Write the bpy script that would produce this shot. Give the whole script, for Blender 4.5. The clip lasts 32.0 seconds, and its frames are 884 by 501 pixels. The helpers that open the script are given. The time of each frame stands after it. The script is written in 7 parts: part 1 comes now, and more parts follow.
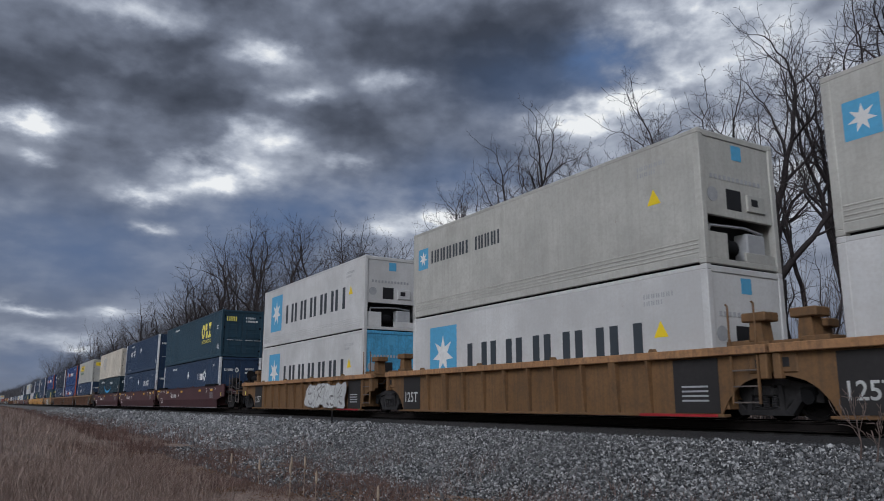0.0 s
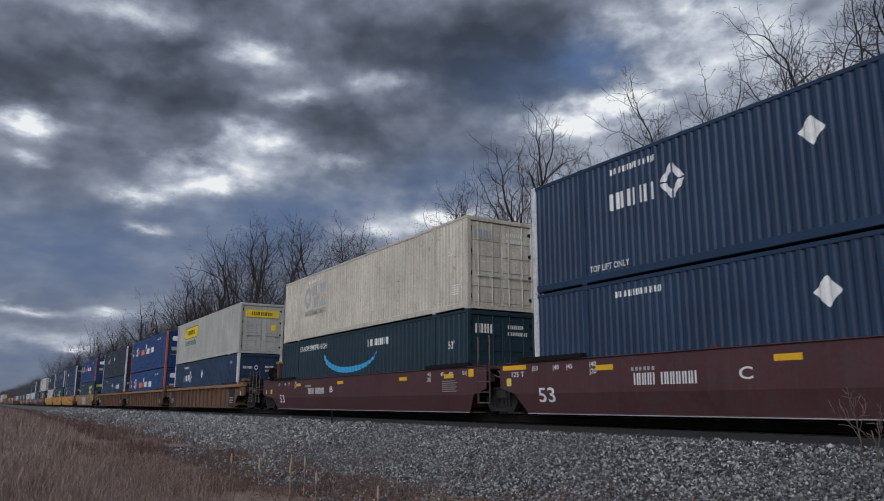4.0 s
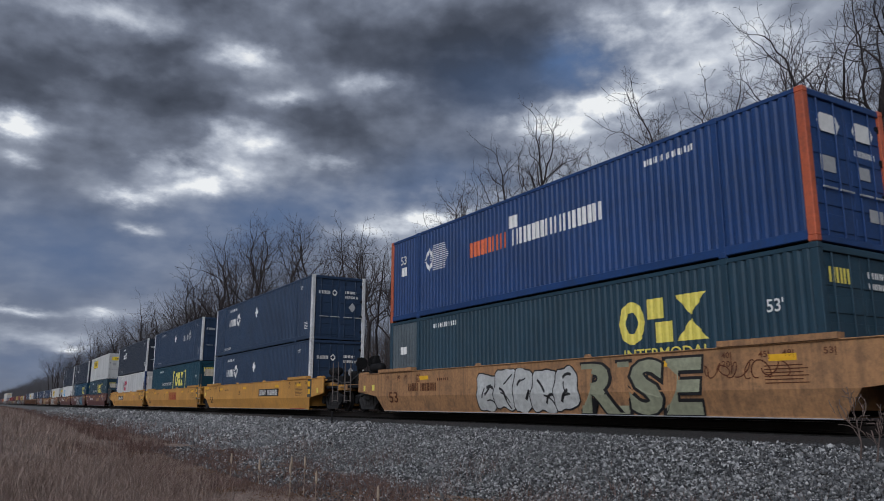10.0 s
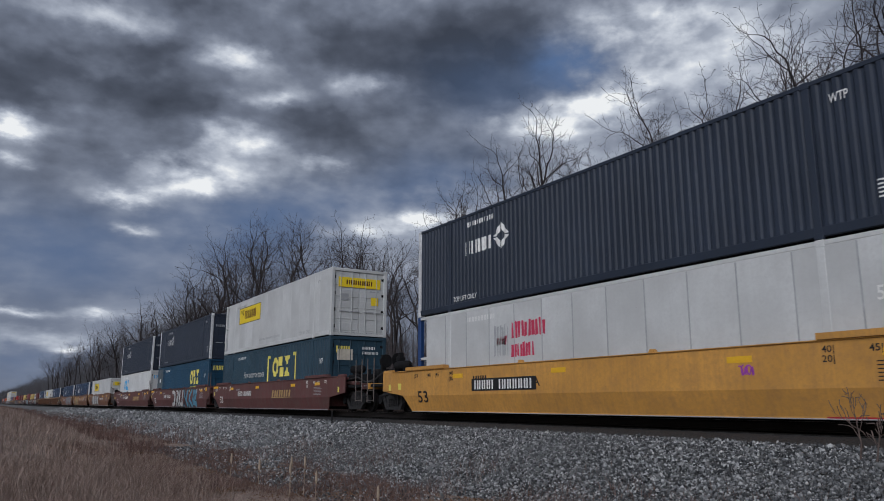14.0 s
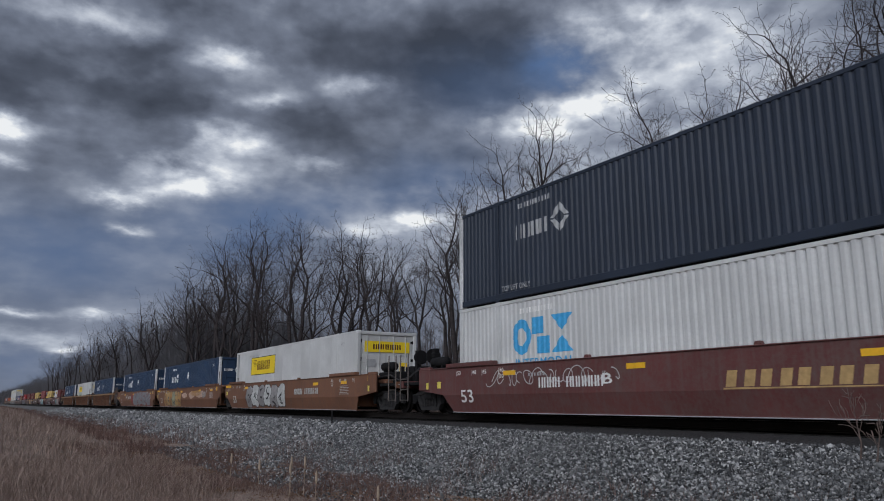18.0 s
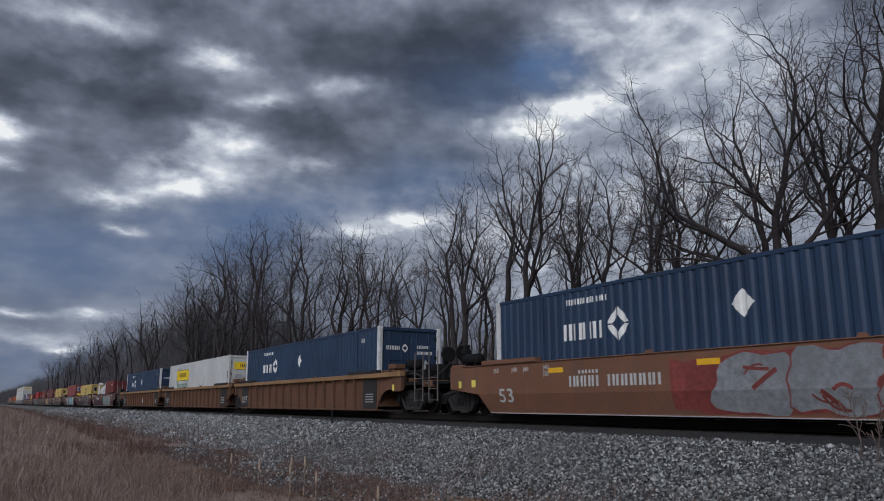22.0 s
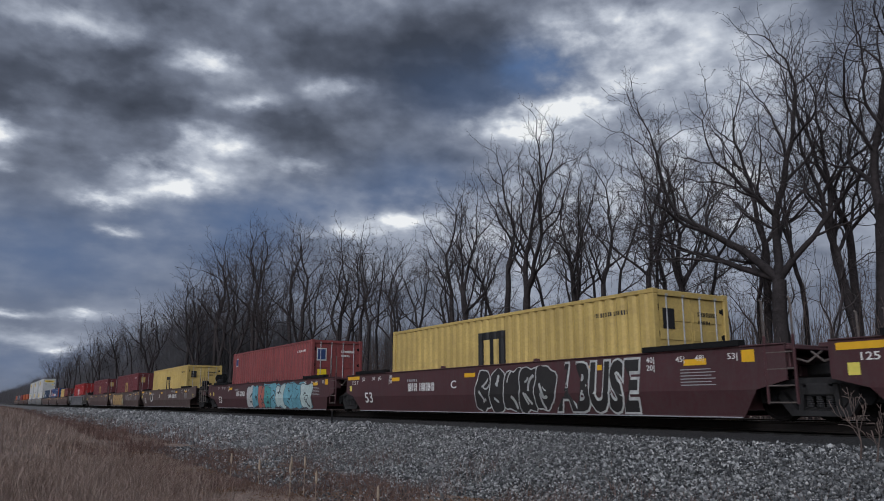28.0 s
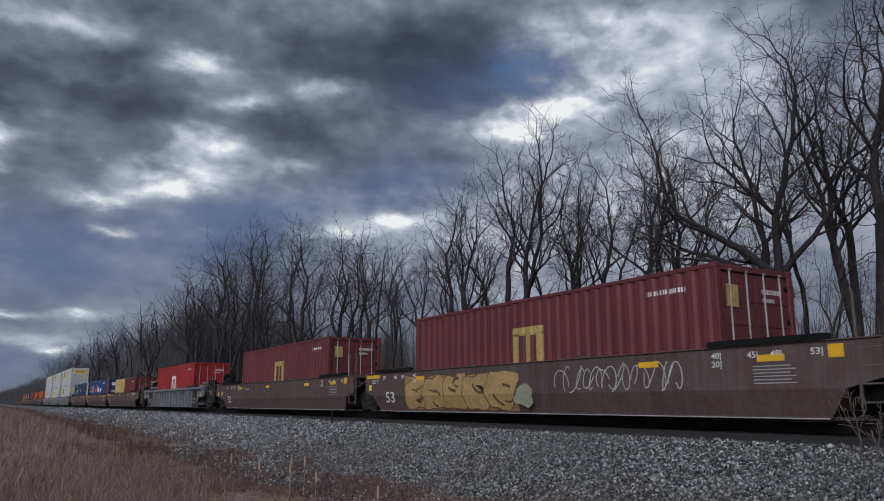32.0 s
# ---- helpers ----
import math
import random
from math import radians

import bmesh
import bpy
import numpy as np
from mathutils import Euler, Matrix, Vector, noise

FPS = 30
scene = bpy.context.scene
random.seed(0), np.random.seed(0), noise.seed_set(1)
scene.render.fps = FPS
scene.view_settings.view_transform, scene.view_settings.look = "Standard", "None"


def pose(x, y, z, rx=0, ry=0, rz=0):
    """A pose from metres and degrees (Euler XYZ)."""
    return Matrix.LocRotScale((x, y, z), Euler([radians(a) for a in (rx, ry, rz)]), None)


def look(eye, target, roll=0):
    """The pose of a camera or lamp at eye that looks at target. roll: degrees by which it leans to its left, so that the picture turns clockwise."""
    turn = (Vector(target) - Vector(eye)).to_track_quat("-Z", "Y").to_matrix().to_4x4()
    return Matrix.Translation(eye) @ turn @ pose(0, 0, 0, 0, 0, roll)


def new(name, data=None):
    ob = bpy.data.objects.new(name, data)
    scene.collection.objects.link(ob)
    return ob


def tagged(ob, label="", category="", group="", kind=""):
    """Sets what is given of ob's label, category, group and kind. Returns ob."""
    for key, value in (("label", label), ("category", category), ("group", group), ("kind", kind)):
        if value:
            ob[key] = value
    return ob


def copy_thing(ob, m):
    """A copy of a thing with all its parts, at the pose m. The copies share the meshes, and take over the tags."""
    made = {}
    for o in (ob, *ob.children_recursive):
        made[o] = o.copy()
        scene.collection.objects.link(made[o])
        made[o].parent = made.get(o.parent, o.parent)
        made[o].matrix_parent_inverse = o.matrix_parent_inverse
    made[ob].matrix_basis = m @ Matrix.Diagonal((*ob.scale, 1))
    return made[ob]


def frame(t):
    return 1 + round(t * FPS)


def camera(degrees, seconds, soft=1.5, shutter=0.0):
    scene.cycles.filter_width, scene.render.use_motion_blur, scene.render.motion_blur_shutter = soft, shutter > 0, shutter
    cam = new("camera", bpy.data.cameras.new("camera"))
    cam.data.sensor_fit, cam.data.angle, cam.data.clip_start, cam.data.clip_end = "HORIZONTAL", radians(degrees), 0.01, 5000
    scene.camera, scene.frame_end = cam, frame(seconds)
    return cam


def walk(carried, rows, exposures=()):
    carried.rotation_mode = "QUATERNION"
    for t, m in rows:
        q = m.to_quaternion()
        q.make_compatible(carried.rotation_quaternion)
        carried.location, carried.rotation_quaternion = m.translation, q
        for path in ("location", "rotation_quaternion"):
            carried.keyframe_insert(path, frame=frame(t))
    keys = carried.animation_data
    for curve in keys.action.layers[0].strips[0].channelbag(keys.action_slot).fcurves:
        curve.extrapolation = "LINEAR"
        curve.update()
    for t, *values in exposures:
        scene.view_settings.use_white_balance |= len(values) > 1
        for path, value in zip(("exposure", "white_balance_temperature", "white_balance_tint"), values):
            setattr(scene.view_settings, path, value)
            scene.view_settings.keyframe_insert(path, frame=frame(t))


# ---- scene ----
cam = camera(60.96, 32.0, soft=0.95, shutter=0.05)

# the camera stands still beside the line, a little above rail height
YAW, PITCH, EYE_Z = 31.03, 11.556, 0.295
_p, _y = radians(PITCH), radians(YAW)
AIM = (-math.cos(_y) * math.cos(_p), math.sin(_y) * math.cos(_p), EYE_Z + math.sin(_p))
STAND = look((0, 0, EYE_Z), AIM, 0.1)
walk(cam, [(0.0, STAND), (32.0, STAND)], exposures=[(0.0, 0.0, 6120.0, 10.0), (32.0, 0.0, 6120.0, 10.0)])

# how far the train has gone, in metres, at each time
SPEED = 16.303
GONE = [(0, 0.0), (1, 0.55), (2, 0.98), (3, 1.0), (3.5, 1.04), (5.5, 1.45), (6, 1.12), (7, 1.48), (8, 1.5), (9, 1.6),
        (10, 1.8), (11, 2.17), (12, 1.95), (13, 2.0), (14, 1.85), (14.5, 1.93), (16.5, 1.93), (17, 2.2), (18, 1.85),
        (19, 1.35), (20, 1.4), (21, 1.55), (22, 1.5), (23, 1.9), (24, 1.35), (25, 1.35), (25.5, 1.35), (27.5, 1.34),
        (28, 1.43), (29, 1.65), (30, 1.2), (31, 0.9), (32, 1.15)]
GONE = [(t, SPEED * t + d) for t, d in GONE]

# ---- world, sun, sky sheet ----
SUN_EL, SUN_AZ = 34.0, 302.0
world = bpy.data.worlds.new("world")
scene.world = world
world.use_nodes = True
_n, _l = world.node_tree.nodes, world.node_tree.links
_sky = _n.new("ShaderNodeTexSky")
_sky.sky_type, _sky.sun_disc = "NISHITA", False
_sky.sun_elevation, _sky.sun_rotation = radians(SUN_EL), radians(270 - SUN_AZ + 180)
_sky.dust_density, _sky.air_density = 3.0, 1.0
_hs = _n.new("ShaderNodeHueSaturation")
_hs.inputs["Saturation"].default_value = 0.6
_l.new(_sky.outputs[0], _hs.inputs["Color"])
_l.new(_hs.outputs[0], _n["Background"].inputs["Color"])
_n["Background"].inputs["Strength"].default_value = 0.05

sun = new("sun", bpy.data.lights.new("sun", "SUN"))
sun.data.energy, sun.data.angle, sun.data.color = 1.40, radians(40), (0.95, 0.98, 1.07)
_sd = Vector((math.cos(radians(SUN_EL)) * math.cos(radians(SUN_AZ)), math.cos(radians(SUN_EL)) * math.sin(radians(SUN_AZ)), math.sin(radians(SUN_EL))))
sun.matrix_world = look(_sd * 50, (0, 0, 0))


# ---- geometry helpers ----
class Geo:
    """Collects vertices and faces of one mesh."""

    def __init__(self):
        self.v, self.f = [], []

    def add(self, verts, faces):
        k = len(self.v)
        self.v += [tuple(q) for q in verts]
        self.f += [tuple(i + k for i in fc) for fc in faces]
        return self

    def box(self, x0, x1, y0, y1, z0, z1):
        return self.add([(x0, y0, z0), (x1, y0, z0), (x1, y1, z0), (x0, y1, z0), (x0, y0, z1), (x1, y0, z1), (x1, y1, z1), (x0, y1, z1)],
                        [(0, 3, 2, 1), (4, 5, 6, 7), (0, 1, 5, 4), (1, 2, 6, 5), (2, 3, 7, 6), (3, 0, 4, 7)])

    def cbox(self, x0, x1, y0, y1, z0, z1, c=0.01):
        """A box with chamfered edges."""
        lo, hi, vs, idx = (x0, y0, z0), (x1, y1, z1), [], {}
        for sx in (0, 1):
            for sy in (0, 1):
                for sz in (0, 1):
                    s = (sx, sy, sz)
                    for a in range(3):
                        q = [(hi[i] - (0 if i == a else c)) if s[i] else (lo[i] + (0 if i == a else c)) for i in range(3)]
                        idx[s, a] = len(vs)
                        vs.append(q)
        fs = []
        for a in range(3):
            b, d = (a + 1) % 3, (a + 2) % 3
            for e in (0, 1):
                loop = []
                for u, w in ((0, 0), (1, 0), (1, 1), (0, 1)):
                    s = [0, 0, 0]
                    s[a], s[b], s[d] = e, u, w
                    loop.append(idx[tuple(s), a])
                fs.append(tuple(loop if e else loop[::-1]))
            for u in (0, 1):
                for w in (0, 1):
                    s0, s1 = [0, 0, 0], [0, 0, 0]
                    s0[b], s0[d], s1[b], s1[d], s1[a] = u, w, u, w, 1
                    s0, s1 = tuple(s0), tuple(s1)
                    fs.append((idx[s0, b], idx[s1, b], idx[s1, d], idx[s0, d]))
        for s in {k[0] for k in idx}:
            fs.append((idx[s, 0], idx[s, 1], idx[s, 2]))
        return self.add(vs, fs)

    def prism(self, poly, axis, a, b):
        """A polygon drawn out along an axis from a to b; its points give the other two coordinates in order."""
        n, vs = len(poly), []
        for e in (a, b):
            for q in poly:
                p = list(q)
                p.insert(axis, e)
                vs.append(p)
        fs = [tuple(range(n - 1, -1, -1)), tuple(range(n, 2 * n))] + [(i, (i + 1) % n, (i + 1) % n + n, i + n) for i in range(n)]
        return self.add(vs, fs)

    def tube(self, p, q, r0, r1=None, n=8, cap=True):
        p, q = Vector(p), Vector(q)
        r1 = r0 if r1 is None else r1
        d = (q - p).normalized()
        a = d.orthogonal().normalized()
        b = d.cross(a)
        vs = []
        for o, r in ((p, r0), (q, r1)):
            for i in range(n):
                w = math.tau * i / n
                vs.append(o + a * (math.cos(w) * r) + b * (math.sin(w) * r))
        fs = [(i, (i + 1) % n, (i + 1) % n + n, i + n) for i in range(n)]
        if cap:
            fs += [tuple(range(n - 1, -1, -1)), tuple(range(n, 2 * n))]
        return self.add(vs, fs)

    def path(self, pts, r, n=6):
        for p, q in zip(pts, pts[1:]):
            self.tube(p, q, r, r, n)
        return self

    def lathe(self, prof, axis, n=20, c=(0, 0, 0)):
        """Turns a profile of (along, radius) about an axis through c."""
        vs = []
        for u, r in prof:
            for i in range(n):
                w = math.tau * i / n
                q = [math.cos(w) * r, math.sin(w) * r]
                q.insert(axis, u)
                vs.append((q[0] + c[0], q[1] + c[1], q[2] + c[2]))
        fs = []
        for k in range(len(prof) - 1):
            fs += [(k * n + i, k * n + (i + 1) % n, (k + 1) * n + (i + 1) % n, (k + 1) * n + i) for i in range(n)]
        fs += [tuple(range(n - 1, -1, -1)), tuple(range((len(prof) - 1) * n, len(prof) * n))]
        return self.add(vs, fs)

    def mesh(self, name, mats):
        me = bpy.data.meshes.new(name)
        me.from_pydata(self.v, [], self.f)
        for m in (mats if isinstance(mats, (list, tuple)) else [mats]):
            me.materials.append(m)
        me.update()
        return me


def thing(name, label, category, group="", at=(0, 0, 0), kind=""):
    ob = new(name)
    ob.empty_display_size = 0.3
    ob.location = at
    return tagged(ob, label, category, group, kind)


def part(name, geo, material, parent, label="", at=None, smooth=False):
    """Links a mesh as one part under a thing or under a part."""
    me = geo.mesh(name, material) if isinstance(geo, Geo) else geo
    if smooth:
        me.shade_smooth()
    ob = new(name, me)
    ob.parent = parent
    if at:
        ob.location = at
    if label:
        ob["label"] = label
    return ob


CACHE = {}


def shared(key, maker):
    if key not in CACHE:
        CACHE[key] = maker()
    return CACHE[key]


# ---- materials ----
class Net:
    """Short writing for node trees."""

    def __init__(self, name):
        self.m = bpy.data.materials.new(name)
        self.m.use_nodes = True
        self.n, self.l = self.m.node_tree.nodes, self.m.node_tree.links
        self.bsdf = self.n["Principled BSDF"]

    def put(self, sock, val):
        if isinstance(val, bpy.types.NodeSocket):
            self.l.new(val, sock)
        elif hasattr(sock.default_value, "__len__") and not hasattr(val, "__len__"):
            sock.default_value = [val] * len(sock.default_value)
        elif hasattr(sock.default_value, "__len__") and len(sock.default_value) == 4 and len(val) == 3:
            sock.default_value = (*val, 1.0)
        else:
            sock.default_value = val

    def node(self, kind, **ins):
        nd = self.n.new(kind)
        for k, v in ins.items():
            self.put(nd.inputs[k.replace("_", " ")], v)
        return nd

    def math(self, op, a, b=0.0, clamp=False):
        nd = self.n.new("ShaderNodeMath")
        nd.operation, nd.use_clamp = op, clamp
        self.put(nd.inputs[0], a)
        self.put(nd.inputs[1], b)
        return nd.outputs[0]

    def mix(self, fac, a, b, blend="MIX"):
        nd = self.n.new("ShaderNodeMix")
        nd.data_type, nd.blend_type = "RGBA", blend
        self.put(nd.inputs[0], fac)
        self.put(nd.inputs[6], a)
        self.put(nd.inputs[7], b)
        return nd.outputs[2]

    def ramp(self, fac, lo, hi):
        nd = self.n.new("ShaderNodeMapRange")
        nd.clamp = True
        self.put(nd.inputs[0], fac)
        self.put(nd.inputs[1], lo)
        self.put(nd.inputs[2], hi)
        return nd.outputs[0]

    def coords(self, scale=(1, 1, 1), kind="Object"):
        tc = self.n.new("ShaderNodeTexCoord")
        mp = self.n.new("ShaderNodeMapping")
        mp.inputs["Scale"].default_value = scale
        self.l.new(tc.outputs[kind], mp.inputs["Vector"])
        rnd = self.n.new("ShaderNodeObjectInfo")
        ad = self.n.new("ShaderNodeVectorMath")
        ad.operation = "MULTIPLY_ADD"
        self.l.new(rnd.outputs["Random"], ad.inputs[0])
        ad.inputs[1].default_value = (37, 53, 71)
        self.l.new(mp.outputs[0], ad.inputs[2])
        return ad.outputs[0]

    def noise(self, vec, scale, detail=4.0, rough=0.55, out=0):
        nd = self.n.new("ShaderNodeTexNoise")
        self.l.new(vec, nd.inputs["Vector"])
        nd.inputs["Scale"].default_value, nd.inputs["Detail"].default_value, nd.inputs["Roughness"].default_value = scale, detail, rough
        return nd.outputs[out]

    def bump(self, height, strength=0.2, dist=0.01):
        nd = self.node("ShaderNodeBump", Strength=strength, Distance=dist, Height=height)
        self.l.new(nd.outputs[0], self.bsdf.inputs["Normal"])

    def done(self, color, rough=0.6, metal=0.0):
        self.put(self.bsdf.inputs["Base Color"], color)
        self.put(self.bsdf.inputs["Roughness"], rough)
        self.put(self.bsdf.inputs["Metallic"], metal)
        return self.m


RUST = (0.13, 0.055, 0.028)
MATS = {}


def paint(name, col, rough=0.5, dirt=0.35, rust=0.12, grime=(0.034, 0.035, 0.038), streak=0.5, fade=0.12, spec=0.28):
    """Weathered paint on steel: two sizes of fading, rain streaks, rust spots and fine pitting."""
    if name in MATS:
        return MATS[name]
    g = Net(name)
    vec = g.coords()
    big = g.noise(vec, 0.55, 3)
    fine = g.noise(vec, 14, 5, 0.65)
    lite = tuple(min(1, c * (1 + fade) + fade * 0.008) for c in col)
    dark = tuple(c * (1 - fade) for c in col)
    c = g.mix(g.ramp(big, 0.35, 0.65), dark, lite)
    c = g.mix(g.math("MULTIPLY", g.ramp(fine, 0.42, 0.68), 0.32), c, grime)
    st = g.noise(g.coords((9, 9, 0.35)), 1.0, 4, 0.6)
    c = g.mix(g.math("MULTIPLY", g.ramp(st, 0.46, 0.66), streak * dirt * 1.3), c, grime)
    blot = g.noise(vec, 2.3, 6, 0.7)
    c = g.mix(g.math("MULTIPLY", g.ramp(blot, 0.48, 0.68), dirt * 0.8), c, grime)
    rs = g.math("MULTIPLY", g.ramp(g.noise(vec, 5.5, 6, 0.7), 0.72 - rust * 0.6, 0.80 - rust * 0.5), 1.0 if rust > 0.01 else 0.0)
    c = g.mix(rs, c, g.mix(fine, RUST, (0.22, 0.10, 0.05)))
    r = g.math("ADD", g.math("MULTIPLY", rs, 0.3), g.math("ADD", g.math("MULTIPLY", fine, 0.2), rough - 0.1), True)
    g.bump(g.math("ADD", g.math("MULTIPLY", fine, 0.5), big), 0.25, 0.012)
    g.put(g.bsdf.inputs["Specular IOR Level"], spec)
    MATS[name] = g.done(c, r)
    return MATS[name]


def plain(name, col, rough=0.6, metal=0.0, var=0.25, scale=8.0, bump=0.15, spec=0.4):
    if name in MATS:
        return MATS[name]
    g = Net(name)
    vec = g.coords()
    a, b = g.noise(vec, scale, 5, 0.65), g.noise(vec, scale * 0.12, 3)
    c = g.mix(g.ramp(a, 0.3, 0.7), tuple(q * (1 - var) for q in col), tuple(min(1, q * (1 + var)) for q in col))
    c = g.mix(g.math("MULTIPLY", g.ramp(b, 0.4, 0.65), 0.5), c, tuple(q * (1 - var * 1.4) for q in col))
    g.bump(a, bump, 0.01)
    g.put(g.bsdf.inputs["Specular IOR Level"], spec)
    MATS[name] = g.done(c, g.math("ADD", g.math("MULTIPLY", a, 0.25), rough - 0.12, True), metal)
    return MATS[name]


def island(name, cols, rough=0.85, bump=0.3, scale=30.0, spec=0.3):
    """Loose pieces joined in one mesh: each takes its own shade."""
    g = Net(name)
    geo = g.n.new("ShaderNodeNewGeometry")
    rp = g.n.new("ShaderNodeValToRGB")
    g.l.new(geo.outputs["Random Per Island"], rp.inputs[0])
    el = rp.color_ramp.elements
    el[0].color, el[1].color = (*cols[0], 1), (*cols[-1], 1)
    for i, q in enumerate(cols[1:-1]):
        el.new((i + 1) / (len(cols) - 1)).color = (*q, 1)
    tc = g.n.new("ShaderNodeTexCoord")
    nz = g.noise(tc.outputs["Object"], scale, 4, 0.6)
    pt = g.noise(tc.outputs["Object"], 0.35, 3, 0.6)
    c = g.mix(g.math("MULTIPLY", g.ramp(nz, 0.35, 0.7), 0.35), rp.outputs[0], tuple(q * 0.5 for q in cols[0]))
    c = g.mix(g.math("MULTIPLY", g.ramp(pt, 0.4, 0.65), 0.45), c, tuple(q * 0.75 for q in cols[len(cols) // 2]))
    g.bump(nz, bump, 0.01)
    g.put(g.bsdf.inputs["Specular IOR Level"], spec)
    return g.done(c, rough)


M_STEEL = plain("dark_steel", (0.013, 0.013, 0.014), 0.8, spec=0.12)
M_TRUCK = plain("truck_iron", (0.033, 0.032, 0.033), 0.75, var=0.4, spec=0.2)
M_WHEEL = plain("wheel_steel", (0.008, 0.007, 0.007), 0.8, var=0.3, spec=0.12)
M_POLE = plain("weathered_iron", (0.13, 0.11, 0.10), 0.7, var=0.3)
M_RIM = plain("worn_steel", (0.35, 0.34, 0.33), 0.35, 0.9, var=0.2)
M_GALV = plain("galvanised", (0.42, 0.43, 0.44), 0.5, 0.3)
M_YELLOW = plain("reflector_yellow", (0.75, 0.42, 0.02), 0.5, var=0.1)
M_WHITE = plain("marking_white", (0.72, 0.72, 0.70), 0.6, var=0.12)
M_GREYMARK = plain("marking_grey", (0.36, 0.37, 0.38), 0.6, var=0.15)
M_BLACK = plain("marking_black", (0.015, 0.015, 0.017), 0.6)
M_RED = plain("marking_red", (0.32, 0.02, 0.025), 0.55)
M_RUBBER = plain("rubber_hose", (0.012, 0.012, 0.012), 0.7)
M_LOGOBLUE = plain("sign_light_blue", (0.10, 0.36, 0.58), 0.55, var=0.1)
M_LOGODARK = plain("sign_slate", (0.045, 0.055, 0.065), 0.55, var=0.1)
M_PANEL = plain("stencil_dark", (0.026, 0.024, 0.024), 0.7, var=0.3)
M_LOGOYEL = plain("sign_yellow", (0.72, 0.62, 0.12), 0.55, var=0.12)
M_SIGNYEL = plain("panel_yellow", (0.82, 0.60, 0.02), 0.5, var=0.06)
M_GREEN = plain("lettering_green", (0.02, 0.16, 0.09), 0.55, var=0.1)
M_NAVY = plain("sign_navy", (0.03, 0.06, 0.17), 0.55, var=0.2)
M_AZURE = plain("sign_azure", (0.05, 0.33, 0.62), 0.55, var=0.15)
M_ORANGE = plain("sign_orange", (0.70, 0.14, 0.05), 0.55, var=0.15)
M_BROWN = plain("lettering_brown", (0.10, 0.03, 0.01), 0.6)
M_PALE = plain("spray_pale", (0.50, 0.51, 0.50), 0.65, var=0.25)
M_PINK = plain("spray_pink", (0.55, 0.04, 0.10), 0.65, var=0.2)
M_PURPLE = plain("spray_purple", (0.30, 0.05, 0.35), 0.6)
M_SKYB = plain("spray_blue", (0.10, 0.26, 0.36), 0.65, var=0.25)
M_TEAL = plain("spray_teal", (0.08, 0.30, 0.30), 0.65, var=0.25)
M_TAN = plain("spray_tan", (0.42, 0.28, 0.12), 0.65, var=0.25)
M_SAGE = plain("spray_sage", (0.28, 0.29, 0.20), 0.65, var=0.25)
M_SALMON = plain("spray_salmon", (0.42, 0.14, 0.11), 0.65, var=0.25)
M_WASH = plain("spray_wash", (0.46, 0.325, 0.255), 0.65, var=0.3)
M_OCHRE = plain("spray_ochre", (0.36, 0.20, 0.075), 0.65, var=0.3)
M_ICE = plain("spray_ice", (0.46, 0.56, 0.55), 0.6, var=0.25)
M_LAKE = plain("spray_lake_blue", (0.15, 0.36, 0.44), 0.6, var=0.3)
M_FADED = plain("sign_faded_yellow", (0.40, 0.29, 0.10), 0.6, var=0.25)
M_ASH = plain("spray_ash", (0.27, 0.26, 0.26), 0.65, var=0.3)

